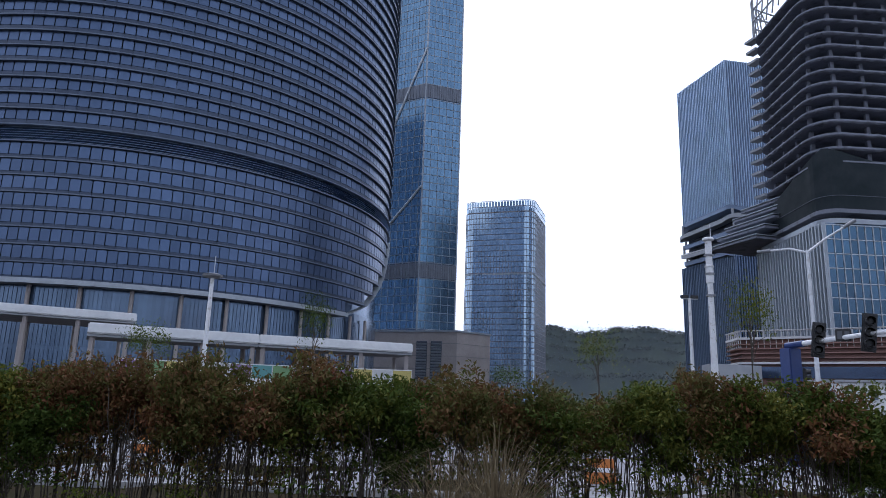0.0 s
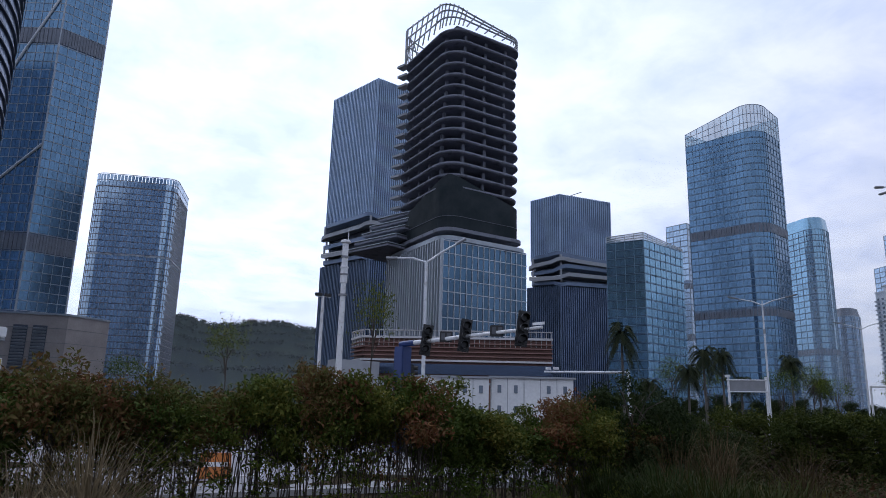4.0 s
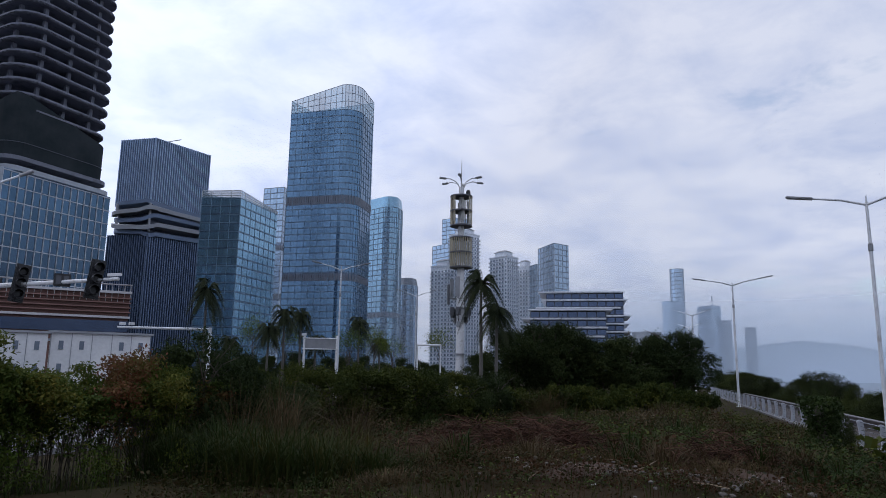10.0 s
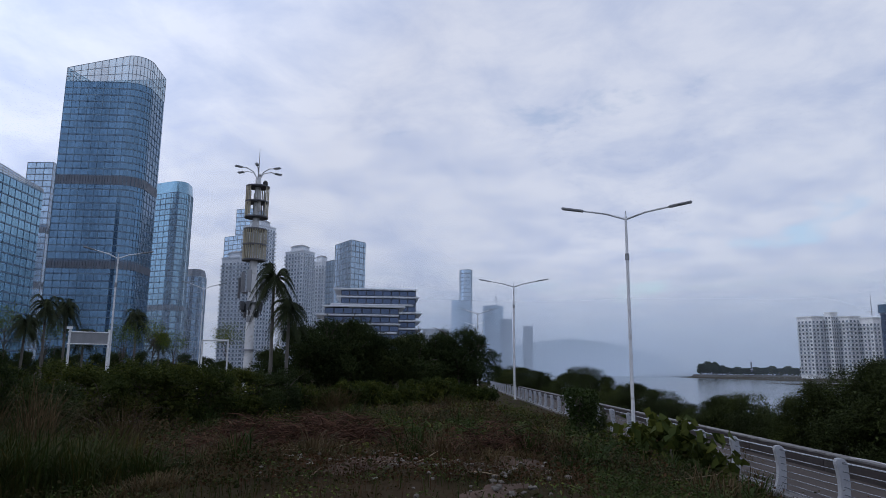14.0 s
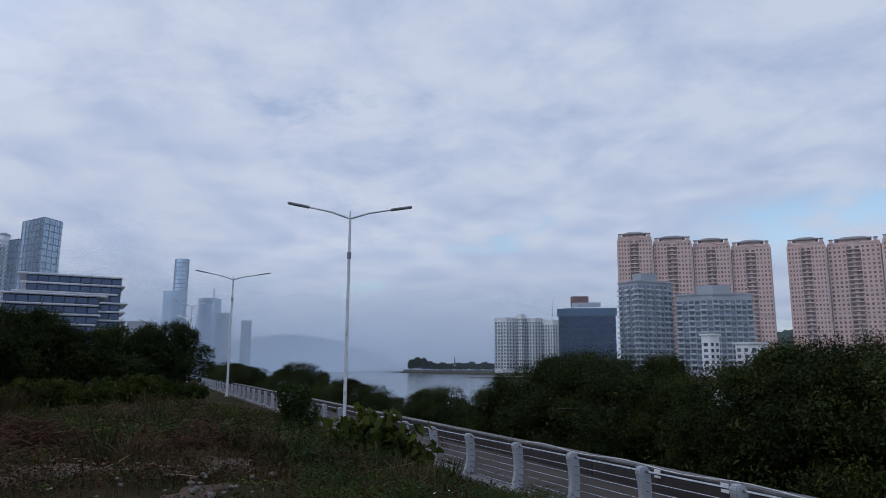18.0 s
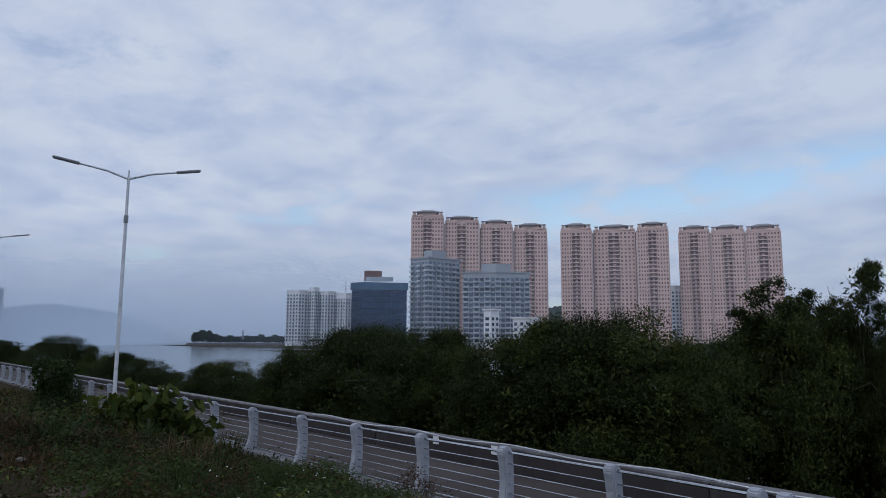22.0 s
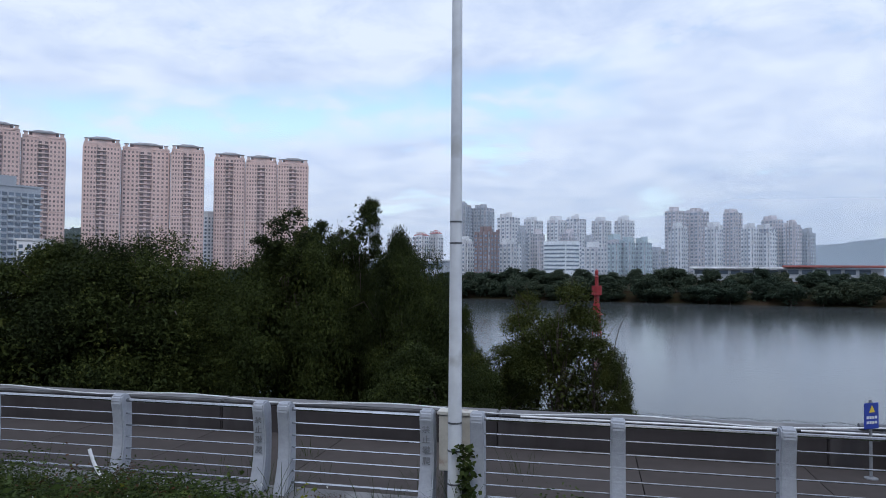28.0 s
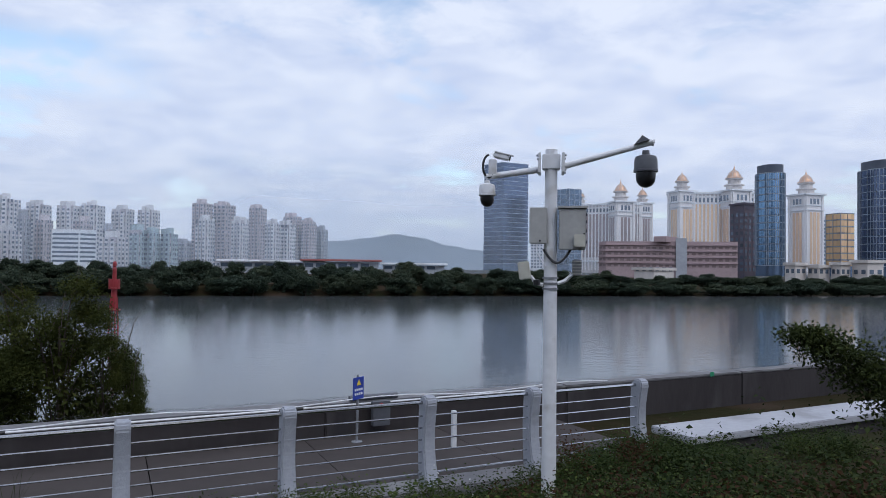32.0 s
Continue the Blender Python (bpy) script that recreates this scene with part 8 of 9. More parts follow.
put(big, [S(69, 56, 0.95, 1.0), S(70.8, 58, 1.05, 1.15), S(72.6, 57, 1.0, 1.1), S(74.5, 58, 0.9, 0.9), S(76.2, 58, 0.9, 0.8), S(78, 58, 0.95, 0.85), S(79.8, 60, 0.9, 0.92), S(81.5, 60, 0.9, 0.9), S(82.8, 62, 0.8, 0.85), S(66.5, 54, 0.7, 0.7), S(72, 64, 1.0, 1.0), S(80, 68, 0.9, 0.8)] + [(pol(b, d), 0.62, z) for b, d, z in ((42.6, 78, 0.62), (45, 84, 0.7), (47.5, 86, 0.66), (49.2, 84, 0.7), (51, 90, 0.72), (52.4, 88, 0.62), (54, 92, 0.7), (55.2, 90, 0.66), (56.8, 94, 0.7), (58.3, 92, 0.62), (59.8, 96, 0.66), (61.4, 94, 0.62), (62.8, 92, 0.6))], prng)
rows = [tree("hedge_shrub", "clipped green shrub in a low field hedge", 1.25, 1.3, 0.0, 60, 40, 0.12, L_BUSH, 100 + i, spread=0.14, lumps=8, core=260, trunk_r=0.04, stems=4, category="shrub", group="low field hedge", limbs=2) for i in range(2)]
put(rows, [S(66 + 0.95 * i, 40 + 0.15 * i, 1.0, 1.15 + 0.15 * math.sin(i)) for i in range(19)], prng)
# street trees and palms along the city
street = [tree("street_tree", "small street tree with a thin crown", 6.0, 1.9, 3.6, 34, 34, 0.16, L_GREEN, 110 + i, spread=0.4, limbs=12, trunk_r=0.1, group="street trees") for i in range(2)]
put(street, [(pol(b, d), sc, sz) for b, d, sc, sz in ((12.5, 62, 1.0, 1.6), (336.7, 66, 1.1, 1.5), (349.3, 66, 0.8, 1.3), (318, 62, 1.1, 1.5), (23.8, 60, 1.0, 1.38), (55.5, 74, 0.8, 0.8), (57.5, 78, 0.9, 0.8), (59, 82, 0.8, 0.75), (48, 80, 1, 0.9), (50.3, 82, 1, 0.9), (63, 80, 1.0, 0.8), (5.2, 70, 0.9, 0.75))], prng)


L_PALM = leaf_mat("dark_palm_fronds", [(0.0, (0.010, 0.016, 0.008)), (0.5, (0.020, 0.028, 0.012)), (1.0, (0.042, 0.048, 0.018))], through_light=0.1)


def palm(seed, h, r):
    """A grey trunk with a crownshaft and drooping feathered fronds."""
    rng = np.random.default_rng(seed)
    t = thing("palm", label="royal palm with drooping feathered fronds", category="palm", group="palms")
    part("trunk", Shape().pipe([(0, 0, -0.1), (0.05, 0, h * 0.4), (0.1, 0.05, h * 0.8), (0.12, 0.05, h)], 0.2, 10, 0.12), PALMBARK, t, smooth=True)
    for i in range(26):
        a, lift = i * 2.4 + rng.random(), 1.15 - 1.45 * (i / 26)
        length = r * rng.uniform(0.85, 1.1)
        pts = []
        for k in range(9):
            f = k / 8
            pts.append(Vector((0.12 + math.cos(a) * length * f * math.cos(lift * 0.6), math.sin(a) * length * f * math.cos(lift * 0.6), h + length * (lift * f - (0.75 + 0.25 * lift) * f * f))))
        s = Shape().pipe(pts, 0.03, 5, 0.008)
        out = Vector((-math.sin(a), math.cos(a), 0))
        for k in range(1, 9):
            for sub in range(6):
                f = (k - 1 + sub / 6) / 8
                c = pts[k - 1] + (pts[k] - pts[k - 1]) * (sub / 6)
                d = (pts[k] - pts[k - 1]).normalized()
                w = length * 0.24 * math.sin(math.pi * (0.12 + 0.85 * f))
                for sgn in (-1, 1):
                    tip = c + out * sgn * w + d * w * 1.0 - Vector((0, 0, w * 0.4))
                    s.add([c - d * 0.022, c + d * 0.022, tip + d * 0.012, tip - d * 0.008], [(0, 1, 2, 3)])
        part("frond", s, L_PALM, t)
    return t


p1, p2 = palm(1, 5.8, 2.4), palm(2, 5.0, 2.2)
spots = [(pol(66.35, 50), 0.72, 1.55), (pol(67.6, 50), 0.72, 1.36), (pol(44.2, 62), 0.95, 1.02), (pol(49.0, 66), 0.9, 0.92), (pol(50.3, 70), 0.95, 0.88), (pol(46.2, 64), 0.8, 0.74), (pol(51.6, 74), 0.9, 0.9), (pol(52.8, 78), 0.95, 0.86), (pol(56.3, 84), 1.0, 0.9), (pol(58, 88), 1.0, 0.9)]
put([p1, p2], spots, prng)

# mangroves between the flood wall and the river
mang = [tree("mangrove_tree", "dense dark mangrove tree with small leaves", 6.0, 2.3, 0.0, 400, 90, 0.072, L_MANG, 120 + i, spread=0.17, trunk_r=0.07, stems=3, group="mangroves", limbs=2, lumps=26, core=3600, aspect=0.42) for i in range(5)]


def mangrove(b, d, top, sc=1.0):
    base = -2.6
    wall = 12.5 + 2.0 * sc
    a = radians(b)
    d = max(d, wall / (0.1755 * math.sin(a) - 0.9845 * math.cos(a)))
    return (pol(b, d, base), sc, (2.9 + (top - 2.9) * 1.0 - base) / 6.0)


spots = [mangrove(*m) for m in (
    (107.6, 27, 2.6, 0.7), (109.5, 26, 3.0, 0.9), (111.6, 24, 3.3), (114.5, 21.5, 3.6, 1.05), (118, 20, 3.35), (121.6, 19.5, 3.5, 1.05), (125.4, 18.5, 3.4), (128.8, 18.5, 3.6),
    (132.3, 18, 3.55), (135.4, 18, 3.8), (139.3, 17.5, 3.45), (142.4, 17, 3.55, 0.8), (144.9, 17.5, 3.7, 0.62), (147.4, 17.2, 3.65, 0.6), (149.6, 18, 3.9, 0.5), (151.4, 17.6, 3.8, 0.55), (149.6, 18.6, 3.8, 0.6), (153.7, 17, 3.95, 0.42), (155.6, 16.5, 3.3, 0.5), (157.6, 16, 2.75, 0.45),
    (160.2, 16, 2.1, 0.4), (162.2, 15.8, 1.2, 0.3), (156.5, 14.2, 1.4, 0.6), (160.6, 14.4, 0.9, 0.35), (147, 21, 3.8), (138, 21, 3.4), (130, 22, 3.5), (122, 24, 3.4), (115, 27, 3.5), (153, 21, 3.2))]
put(mang, spots, prng)
tall = [tree("mangrove_tree", "taller mangrove with a loose round crown", 7.4, 0.85, 5.0, 60, 90, 0.075, L_MANG, 170 + i, spread=0.15, trunk_r=0.06, stems=1, group="mangroves", limbs=9, lumps=11, core=160, aspect=0.42) for i in range(3)]
put(tall, [(pol(b, d, -2.6), sc, (top + 2.6) / 7.4) for b, d, top, sc in ((145.0, 17.5, 4.35, 1.0), (148.0, 18.0, 4.0, 0.85), (151.2, 17.6, 4.95, 0.72), (150.2, 18.4, 4.35, 0.7), (154.2, 17.2, 3.9, 0.6), (146.6, 17.8, 4.1, 0.7))], prng)
young = [tree("young_mangrove", "lighter green young mangrove tree by the wall", 5.4, 1.35, 0.0, 240, 90, 0.07, L_YOUNG, 130, spread=0.17, lumps=22, core=800, trunk_r=0.05, stems=4, group="mangroves", limbs=5, tufts=5, aspect=0.4)]
put(young, [(pol(167.3, 16.4, -2.5), 0.95, 1.0), (pol(170.2, 16.2, -2.5), 0.72, 0.86), (pol(165.2, 16.8, -2.5), 0.8, 0.95), (pol(171.7, 15.8, -2.5), 0.4, 0.7), (pol(162.6, 15.9, -2.5), 0.9, 0.74), (pol(160.2, 15.6, -2.5), 0.8, 0.70), (pol(157.4, 15.4, -2.5), 0.8, 0.72)], prng)
low = [(b, 13.4 / (0.178 + math.tan(radians(b - 90))) + e, tn) for b, e, tn in ((88.2, 4, 0.002), (89.3, 2, -0.018), (90.4, 2, -0.006), (91.4, 3, 0.002), (92.4, 2, 0.0), (93.6, 2, -0.004), (94.8, 2, -0.016), (96, 2, -0.02), (97.2, 2, -0.03), (98.4, 2, -0.036), (99.6, 2, -0.042), (101, 2, -0.042), (102.2, 2, -0.034), (103.2, 1.5, -0.032), (104.3, 1.5, -0.045), (105.6, 1.5, -0.055))]
for i, (b, d, tn) in enumerate(low):
    top = 2.9 + (tn + 0.003) * d
    m = mangrove(b, d, top, 0.85 if b > 96 else 1.05)
    copy_thing(mang[i % 5], Matrix.Translation(m[0]) @ Matrix.Rotation(i * 1.3, 4, "Z") @ Matrix.Diagonal((m[1], m[1], m[2], 1)))
for i, (b, d, top) in enumerate(((84.8, 150, 4.6), (85.8, 130, 4.0), (86.8, 120, 3.4), (87.6, 105, 2.6))):
    copy_thing(mang[i % 5], Matrix.Translation(pol(b, d, -2.6)) @ Matrix.Rotation(i * 1.3, 4, "Z") @ Matrix.Diagonal((1.9, 1.9, (top + 2.6) / 6, 1)))

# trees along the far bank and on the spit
# no haze sheet stands before these; their leaf colour carries the haze
far = [tree("bank_tree", "green mangrove on the far bank, its leaves tinted for haze", 6.5, 3.4, 0.0, 130, 60, 0.42, L_BANK, 140 + i, squash=1.0, spread=0.5, lumps=14, core=300, trunk_r=0.15, group="far bank trees", limbs=4) for i in range(3)]
spots = []
x = 190.0
while x > -330:
    for row in (0, 1):
        y = -144.5 - row * 7 + prng.uniform(-1.5, 1.5) + (0.04 * max(0, -x - 60))
        spots.append((Vector((x + prng.uniform(-2, 2), y, -3.7 if row == 0 else -2.2)), prng.uniform(0.8, 1.2), prng.uniform(0.72, 1.08) * (0.95 if row == 0 else 1.02) * (1.02 if x > -40 else 0.84 if x > -90 else 0.68)))
    x -= prng.uniform(3.6, 5.2)
put(far, spots, prng)
for i in range(26):
    b = 100.6 + 0.37 * i + prng.uniform(-0.1, 0.1)
    copy_thing(far[i % 3], Matrix.Translation(pol(b, 815 + prng.uniform(0, 20), -1)) @ Matrix.Rotation(i, 4, "Z") @ Matrix.Diagonal((2.0, 2.0, (2.6 if b < 102 else 1.7) * prng.uniform(0.85, 1.15), 1)))

# woods on the near hill
hrng2 = np.random.default_rng(77)
for hill in [o for o in scene.objects if o.name.startswith("hill")][:1]:
    v = np.array([p.co[:] for p in hill.data.vertices])
    v = v[v[:, 2] > 25]
    c = np.repeat(v[hrng2.integers(0, len(v), 2600)] + hrng2.normal(size=(2600, 3)) * np.array([5, 5, 1.2]), 7, 0)
    c += hrng2.normal(size=c.shape) * np.array([2.4, 2.4, 1.8])
    thing("hill_woods", label="dark green woods covering the hill", category="woods", kind="stuff", mesh=leaves("hill_woods", c, hrng2.uniform(2.0, 4.5, len(c)), L_HILL, hrng2, aspect=0.8))

# grasses, weeds and litter on the waste ground
nrng = np.random.default_rng(5)


def scatter(n, b0, b1, d0, d1, keep=None):
    out = []
    while len(out) < n:
        b, d = nrng.uniform(b0, b1), math.sqrt(nrng.uniform(d0 * d0, d1 * d1))
        p = pol(b, d)
        q = (p.to_2d() - P0).dot(N)
        if q < 0.5 or (keep and not keep(p, b, d)):
            continue
        out.append((p.x, p.y, ground_z(p.x, p.y)))
    return np.array(out)


def blades(name, roots, height, width, material, lean=0.35, label="", category="grass", per=1):
    """Thin bent grass blades, one mesh."""
    n = len(roots)
    a = nrng.uniform(0, 6.283, n)
    h = height * nrng.uniform(0.5, 1.3, n)
    d = np.stack([np.cos(a), np.sin(a), np.zeros(n)], 1)
    sd = np.stack([-np.sin(a), np.cos(a), np.zeros(n)], 1)
    w = (width * nrng.uniform(0.6, 1.3, n))[:, None]
    up = np.array([[0, 0, 1.0]])
    ln = (lean * nrng.uniform(0.2, 1.6, n))[:, None]
    p0 = roots - up * 0.05
    p1 = roots + up * (h * 0.55)[:, None] + d * ln * (h * 0.3)[:, None]
    p2 = roots + up * (h * (1 - 0.2 * ln[:, 0]))[:, None] + d * ln * h[:, None]
    v = np.stack([p0 - sd * w, p0 + sd * w, p1 + sd * w * 0.8, p1 - sd * w * 0.8, p2], 1).reshape(-1, 3)
    f = [q for i in range(n) for q in ((5 * i, 5 * i + 1, 5 * i + 2, 5 * i + 3), (5 * i + 3, 5 * i + 2, 5 * i + 4))]
    me = bpy.data.meshes.new(name)
    me.from_pydata(v.tolist(), [], f)
    me.materials.append(material)
    return thing(name, label=label, category=category, kind="stuff", mesh=me)


def patchy(scale, level):
    return lambda p, b, d: noise.noise(Vector((p.x * scale, p.y * scale, 9))) > level


blades("grass", scatter(30000, 30, 118, 4.5, 40, lambda p, b, d: (d > 14 or not 66 < b < 108 or nrng.random() < 0.25) and (nrng.random() < 0.3 or noise.noise(Vector((p.x * 0.3, p.y * 0.3, 2))) > -0.05)), 0.26, 0.007, L_GRASS, lean=0.9, label="mixed green and dry grass over the waste ground")
blades("grass", scatter(9000, 118, 216, 3.0, 9, None), 0.16, 0.003, L_GRASS, label="short grass beside the railing")
blades("dry_grass", scatter(6000, 52, 100, 10, 40, patchy(0.18, 0.2)), 0.30, 0.003, STRAW, lean=0.8, label="straw-coloured dry grass in patches")
blades("red_weeds", scatter(6000, 56, 104, 9, 36, patchy(0.15, 0.12)), 0.22, 0.003, L_RUST, lean=0.9, label="reddish dry weeds in patches")
# tall arching grasses
def tussock(name, spots, material, label, width=0.004):
    """Clumps of blades that rise from one root, arch outwards and droop; spots: (bearing, distance, blades, height, radius)."""
    vs, fs = [], []
    for b, d, n, h, rad in spots:
        c = pol(b, d)
        a = nrng.uniform(0, 6.283, n)
        q = np.abs(nrng.normal(size=n)) * rad * 0.5
        x, y = c.x + np.cos(a) * q, c.y + np.sin(a) * q
        z = np.array([ground_z(i, j) for i, j in zip(x, y)]) - 0.04
        root = np.stack([x, y, z], 1)
        turn = a + nrng.normal(size=n) * 0.7
        out = np.stack([np.cos(turn), np.sin(turn), np.zeros(n)], 1)
        side = np.stack([-np.sin(turn), np.cos(turn), np.zeros(n)], 1)
        tall = h * nrng.uniform(0.25, 1.15, n)
        reach = tall * nrng.uniform(0.1, 0.95, n)
        k = len(vs) * 9
        rows = []
        for f, wd in ((0, 1), (0.35, 1), (0.65, 0.9), (0.88, 0.6)):
            p = root + out * (reach * f ** 1.8)[:, None] + np.array([[0, 0, 1.0]]) * (tall * (f - 0.32 * (reach / tall) * f ** 3))[:, None]
            w = width * wd * nrng.uniform(0.7, 1.3, n)[:, None]
            rows += [p - side * w, p + side * w]
        rows.append(root + out * (reach * 1.25)[:, None] + np.array([[0, 0, 1.0]]) * (tall * (1 - 0.5 * reach / tall))[:, None])
        vs.append(np.stack(rows, 1).reshape(-1, 3))
    v = np.concatenate(vs)
    for i in range(len(v) // 9):
        o = 9 * i
        fs += [(o, o + 1, o + 3, o + 2), (o + 2, o + 3, o + 5, o + 4), (o + 4, o + 5, o + 7, o + 6), (o + 6, o + 7, o + 8)]
    me = bpy.data.meshes.new(name)
    me.from_pydata(v.tolist(), [], fs)
    me.materials.append(material)
    thing(name, label=label, category="grass", kind="stuff", mesh=me)


for spot in ((50, 13.0, 900, 1.25, 1.0), (54, 13.2, 1000, 1.15, 1.1), (46.5, 13.8, 800, 1.3, 0.8), (58, 12.6, 500, 0.7, 0.9), (42.5, 15, 500, 1.3, 0.7)):
    tussock("tall_grass", [spot], L_GRASS, "tall green tussock grass with bent blades", 0.008)
for spot in ((71.5, 40, 900, 1.7, 1.4), (62, 30, 500, 1.6, 1.0), (65, 33, 600, 1.7, 1.1), (50.5, 17, 350, 1.9, 0.7), (56, 19, 300, 1.6, 0.7), (81, 33, 500, 1.0, 1.3), (47.5, 15.5, 260, 2.0, 0.6)):
    tussock("plumed_grass", [spot], STRAW, "tall straw-coloured plumed grass", 0.006)
for spot in ((2.6, 9.6, 800, 1.05, 0.5), (4.4, 9.9, 500, 2.0, 0.3), (6.5, 9.6, 400, 0.9, 0.4), (0.8, 9.9, 260, 1.6, 0.25)):
    tussock("plumed_grass", [spot], PLUME, "pale straw-coloured plumed grass before the hedge", 0.006)
tussock("grass_tufts", [(nrng.uniform(40, 104), nrng.uniform(12, 38), 70, nrng.uniform(0.35, 0.85), 0.4) for _ in range(150)], L_GRASS, "green grass tufts on the field", 0.010)
tussock("dry_tufts", [(nrng.uniform(55, 104), nrng.uniform(12, 38), 60, nrng.uniform(0.35, 0.75), 0.35) for _ in range(200)], STRAW, "dry grass tufts on the field", 0.010)
tussock("dry_mat", [(58.5, 11.3, 500, 0.35, 0.6), (84, 12.8, 700, 0.35, 0.9), (86.5, 13.2, 600, 0.3, 0.8), (63, 12.0, 300, 0.3, 0.5), (76, 14.2, 500, 0.4, 0.9), (70, 13.6, 400, 0.4, 0.8)], STRAW, "flattened mat of dry straw", 0.006)


def mounds(name, n, zone, radius, height, size, material, label, density=150, category="weeds"):
    """Many low domes of leaves, each with its own size; zone: bearings and distances."""
    cs, ss = [], []
    for x, y, z in scatter(n, *zone):
        if min(math.hypot(x - 7.5, y + 1.35), math.hypot(x - 11.6, y - 3.2), math.hypot(x - 12.6, y - 0.9)) < 0.95:
            continue
        r, h = nrng.uniform(*radius), nrng.uniform(*height)
        k = int(density * r * (r + h)) + 12
        d = nrng.normal(size=(k, 3))
        d /= np.linalg.norm(d, axis=1)[:, None]
        d[:, 2] = np.abs(d[:, 2])
        q = d * (0.7 + 0.35 * nrng.random((k, 1))) * np.array([r, r * nrng.uniform(0.6, 1), h]) * (1 + 0.25 * np.sin(d[:, :1] * 7 + x))
        cs.append(np.array([x, y, z]) + q)
        ss.append(size * nrng.uniform(0.6, 1.35, k) * nrng.uniform(0.8, 1.2))
    c, s_ = np.concatenate(cs), np.concatenate(ss)
    thing(name, label=label, category=category, kind="stuff", mesh=leaves(name, c, s_, material, nrng, flat=0.45, aspect=0.55))


mounds("field_herbs", 420, (44, 106, 12, 44), (0.4, 1.5), (0.12, 0.5), 0.06, L_FIELD, "low olive and red-brown herbs over the field", 190)
for tone, label, zones in ((STRAW, "straw-coloured grassy hummocks on the field", ((60, 98, 22, 42, 40), (48, 66, 17, 30, 20))), (L_BUSH, "olive green hummocks of herbs on the field", ((46, 98, 14, 40, 70),)),
                           (L_WEED, "dark green hummocks of herbs on the field", ((58, 100, 13, 30, 50),)), (L_RUST, "red-brown hummocks of dry herbs on the field", ((56, 96, 14, 34, 60),))):
    for b0, b1, d0, d1, n in zones:
        mounds("field_hummocks", n, (b0, b1, d0, d1), (0.35, 1.1), (0.2, 0.6), 0.095, tone, label, 120)
mounds("field_shrublets", 60, (46, 98, 15, 42), (0.3, 0.8), (0.4, 0.95), 0.06, L_BUSH, "knee-high olive shrublets over the field", 190)
mounds("field_herbs", 130, (40, 106, 8.5, 13), (0.3, 0.8), (0.08, 0.22), 0.05, L_FIELD, "short olive herbs on the near ground", 190)
mounds("field_herbs", 160, (60, 104, 10.5, 26), (0.3, 0.9), (0.10, 0.25), 0.05, L_RUST, "dark red-brown herbs over the field", 200)
mounds("green_herbs", 44, (52, 82, 10.0, 13.6), (0.15, 0.5), (0.06, 0.24), 0.05, L_HERB, "fresh green herbs on the near field", 230)
mounds("green_herbs", 36, (80, 102, 10.5, 17), (0.15, 0.5), (0.08, 0.26), 0.06, L_HERB, "fresh green herbs round the bare soil", 200)
mounds("green_herbs", 34, (56, 94, 7.6, 10.2), (0.12, 0.35), (0.05, 0.18), 0.045, L_HERB, "short fresh herbs on the near ground", 260)
mounds("green_creeper", 34, (75, 88, 15.5, 21), (0.5, 1.1), (0.25, 0.55), 0.10, L_WEED, "dark green leafy creeper heaped on the field", 130)
mounds("green_creeper", 60, (88, 102, 14, 26), (0.4, 1.2), (0.15, 0.4), 0.10, L_WEED, "dark green leafy creeper on the slope", 120)
mounds("green_herbs", 60, (88, 106, 7, 13), (0.25, 0.7), (0.08, 0.26), 0.055, L_WEED, "dark green herbs round the bare soil", 230)
mounds("green_herbs", 68, (103, 142, 6.0, 9.4), (0.2, 0.55), (0.2, 0.55), 0.08, L_HERB, "bushy green herbs before the railing", 240)
mounds("green_herbs", 22, (142, 160, 5.6, 7.4), (0.15, 0.4), (0.08, 0.22), 0.06, L_HERB, "low green herbs before the railing", 240)
mounds("green_herbs", 38, (100, 143, 6.0, 10.5), (0.2, 0.5), (0.2, 0.5), 0.04, L_WEED, "fine-leaved dark herbs before the railing", 420)
mounds("green_herbs", 60, (160, 216, 6.0, 8.6), (0.2, 0.45), (0.2, 0.42), 0.06, L_HERB, "bushy green herbs beside the railing", 260)
mounds("yellow_herbs", 26, (106, 170, 6.2, 9.5), (0.12, 0.3), (0.25, 0.55), 0.085, L_YELLOW, "yellow-green young herbs among darker ones", 220)
mounds("brown_herbs", 30, (96, 150, 7.0, 12), (0.15, 0.4), (0.4, 0.8), 0.04, L_RUST, "dry red-brown herbs among green ones", 420)
tussock("grass_tufts", [(nrng.uniform(100, 165), nrng.uniform(6.5, 11), 45, nrng.uniform(0.4, 0.8), 0.25) for _ in range(60)], L_GRASS, "green grass tufts among the herbs", 0.003)


def weeds(name, n, b0, b1, d0, d1, rise, size, material, label, keep=None, stalk=5):
    """Low leafy ground cover: heaps of small leaves."""
    roots = scatter(n, b0, b1, d0, d1, keep)
    tall = np.array([0.35 + 1.3 * max(0, 0.5 + noise.noise(Vector((x * 0.8, y * 0.8, 4))) * 1.3) for x, y in roots[:, :2]])
    rise = np.repeat(tall, stalk) * rise
    c = np.repeat(roots, stalk, 0) + nrng.normal(size=(n * stalk, 3)) * np.array([0.09, 0.09, 0]) + np.stack([np.zeros(n * stalk), np.zeros(n * stalk), np.abs(nrng.normal(size=n * stalk)) * rise], 1)
    thing(name, label=label, category="weeds", kind="stuff", mesh=leaves(name, c, nrng.uniform(0.6, 1.4, len(c)) * size, material, nrng, flat=0.5, aspect=0.6))


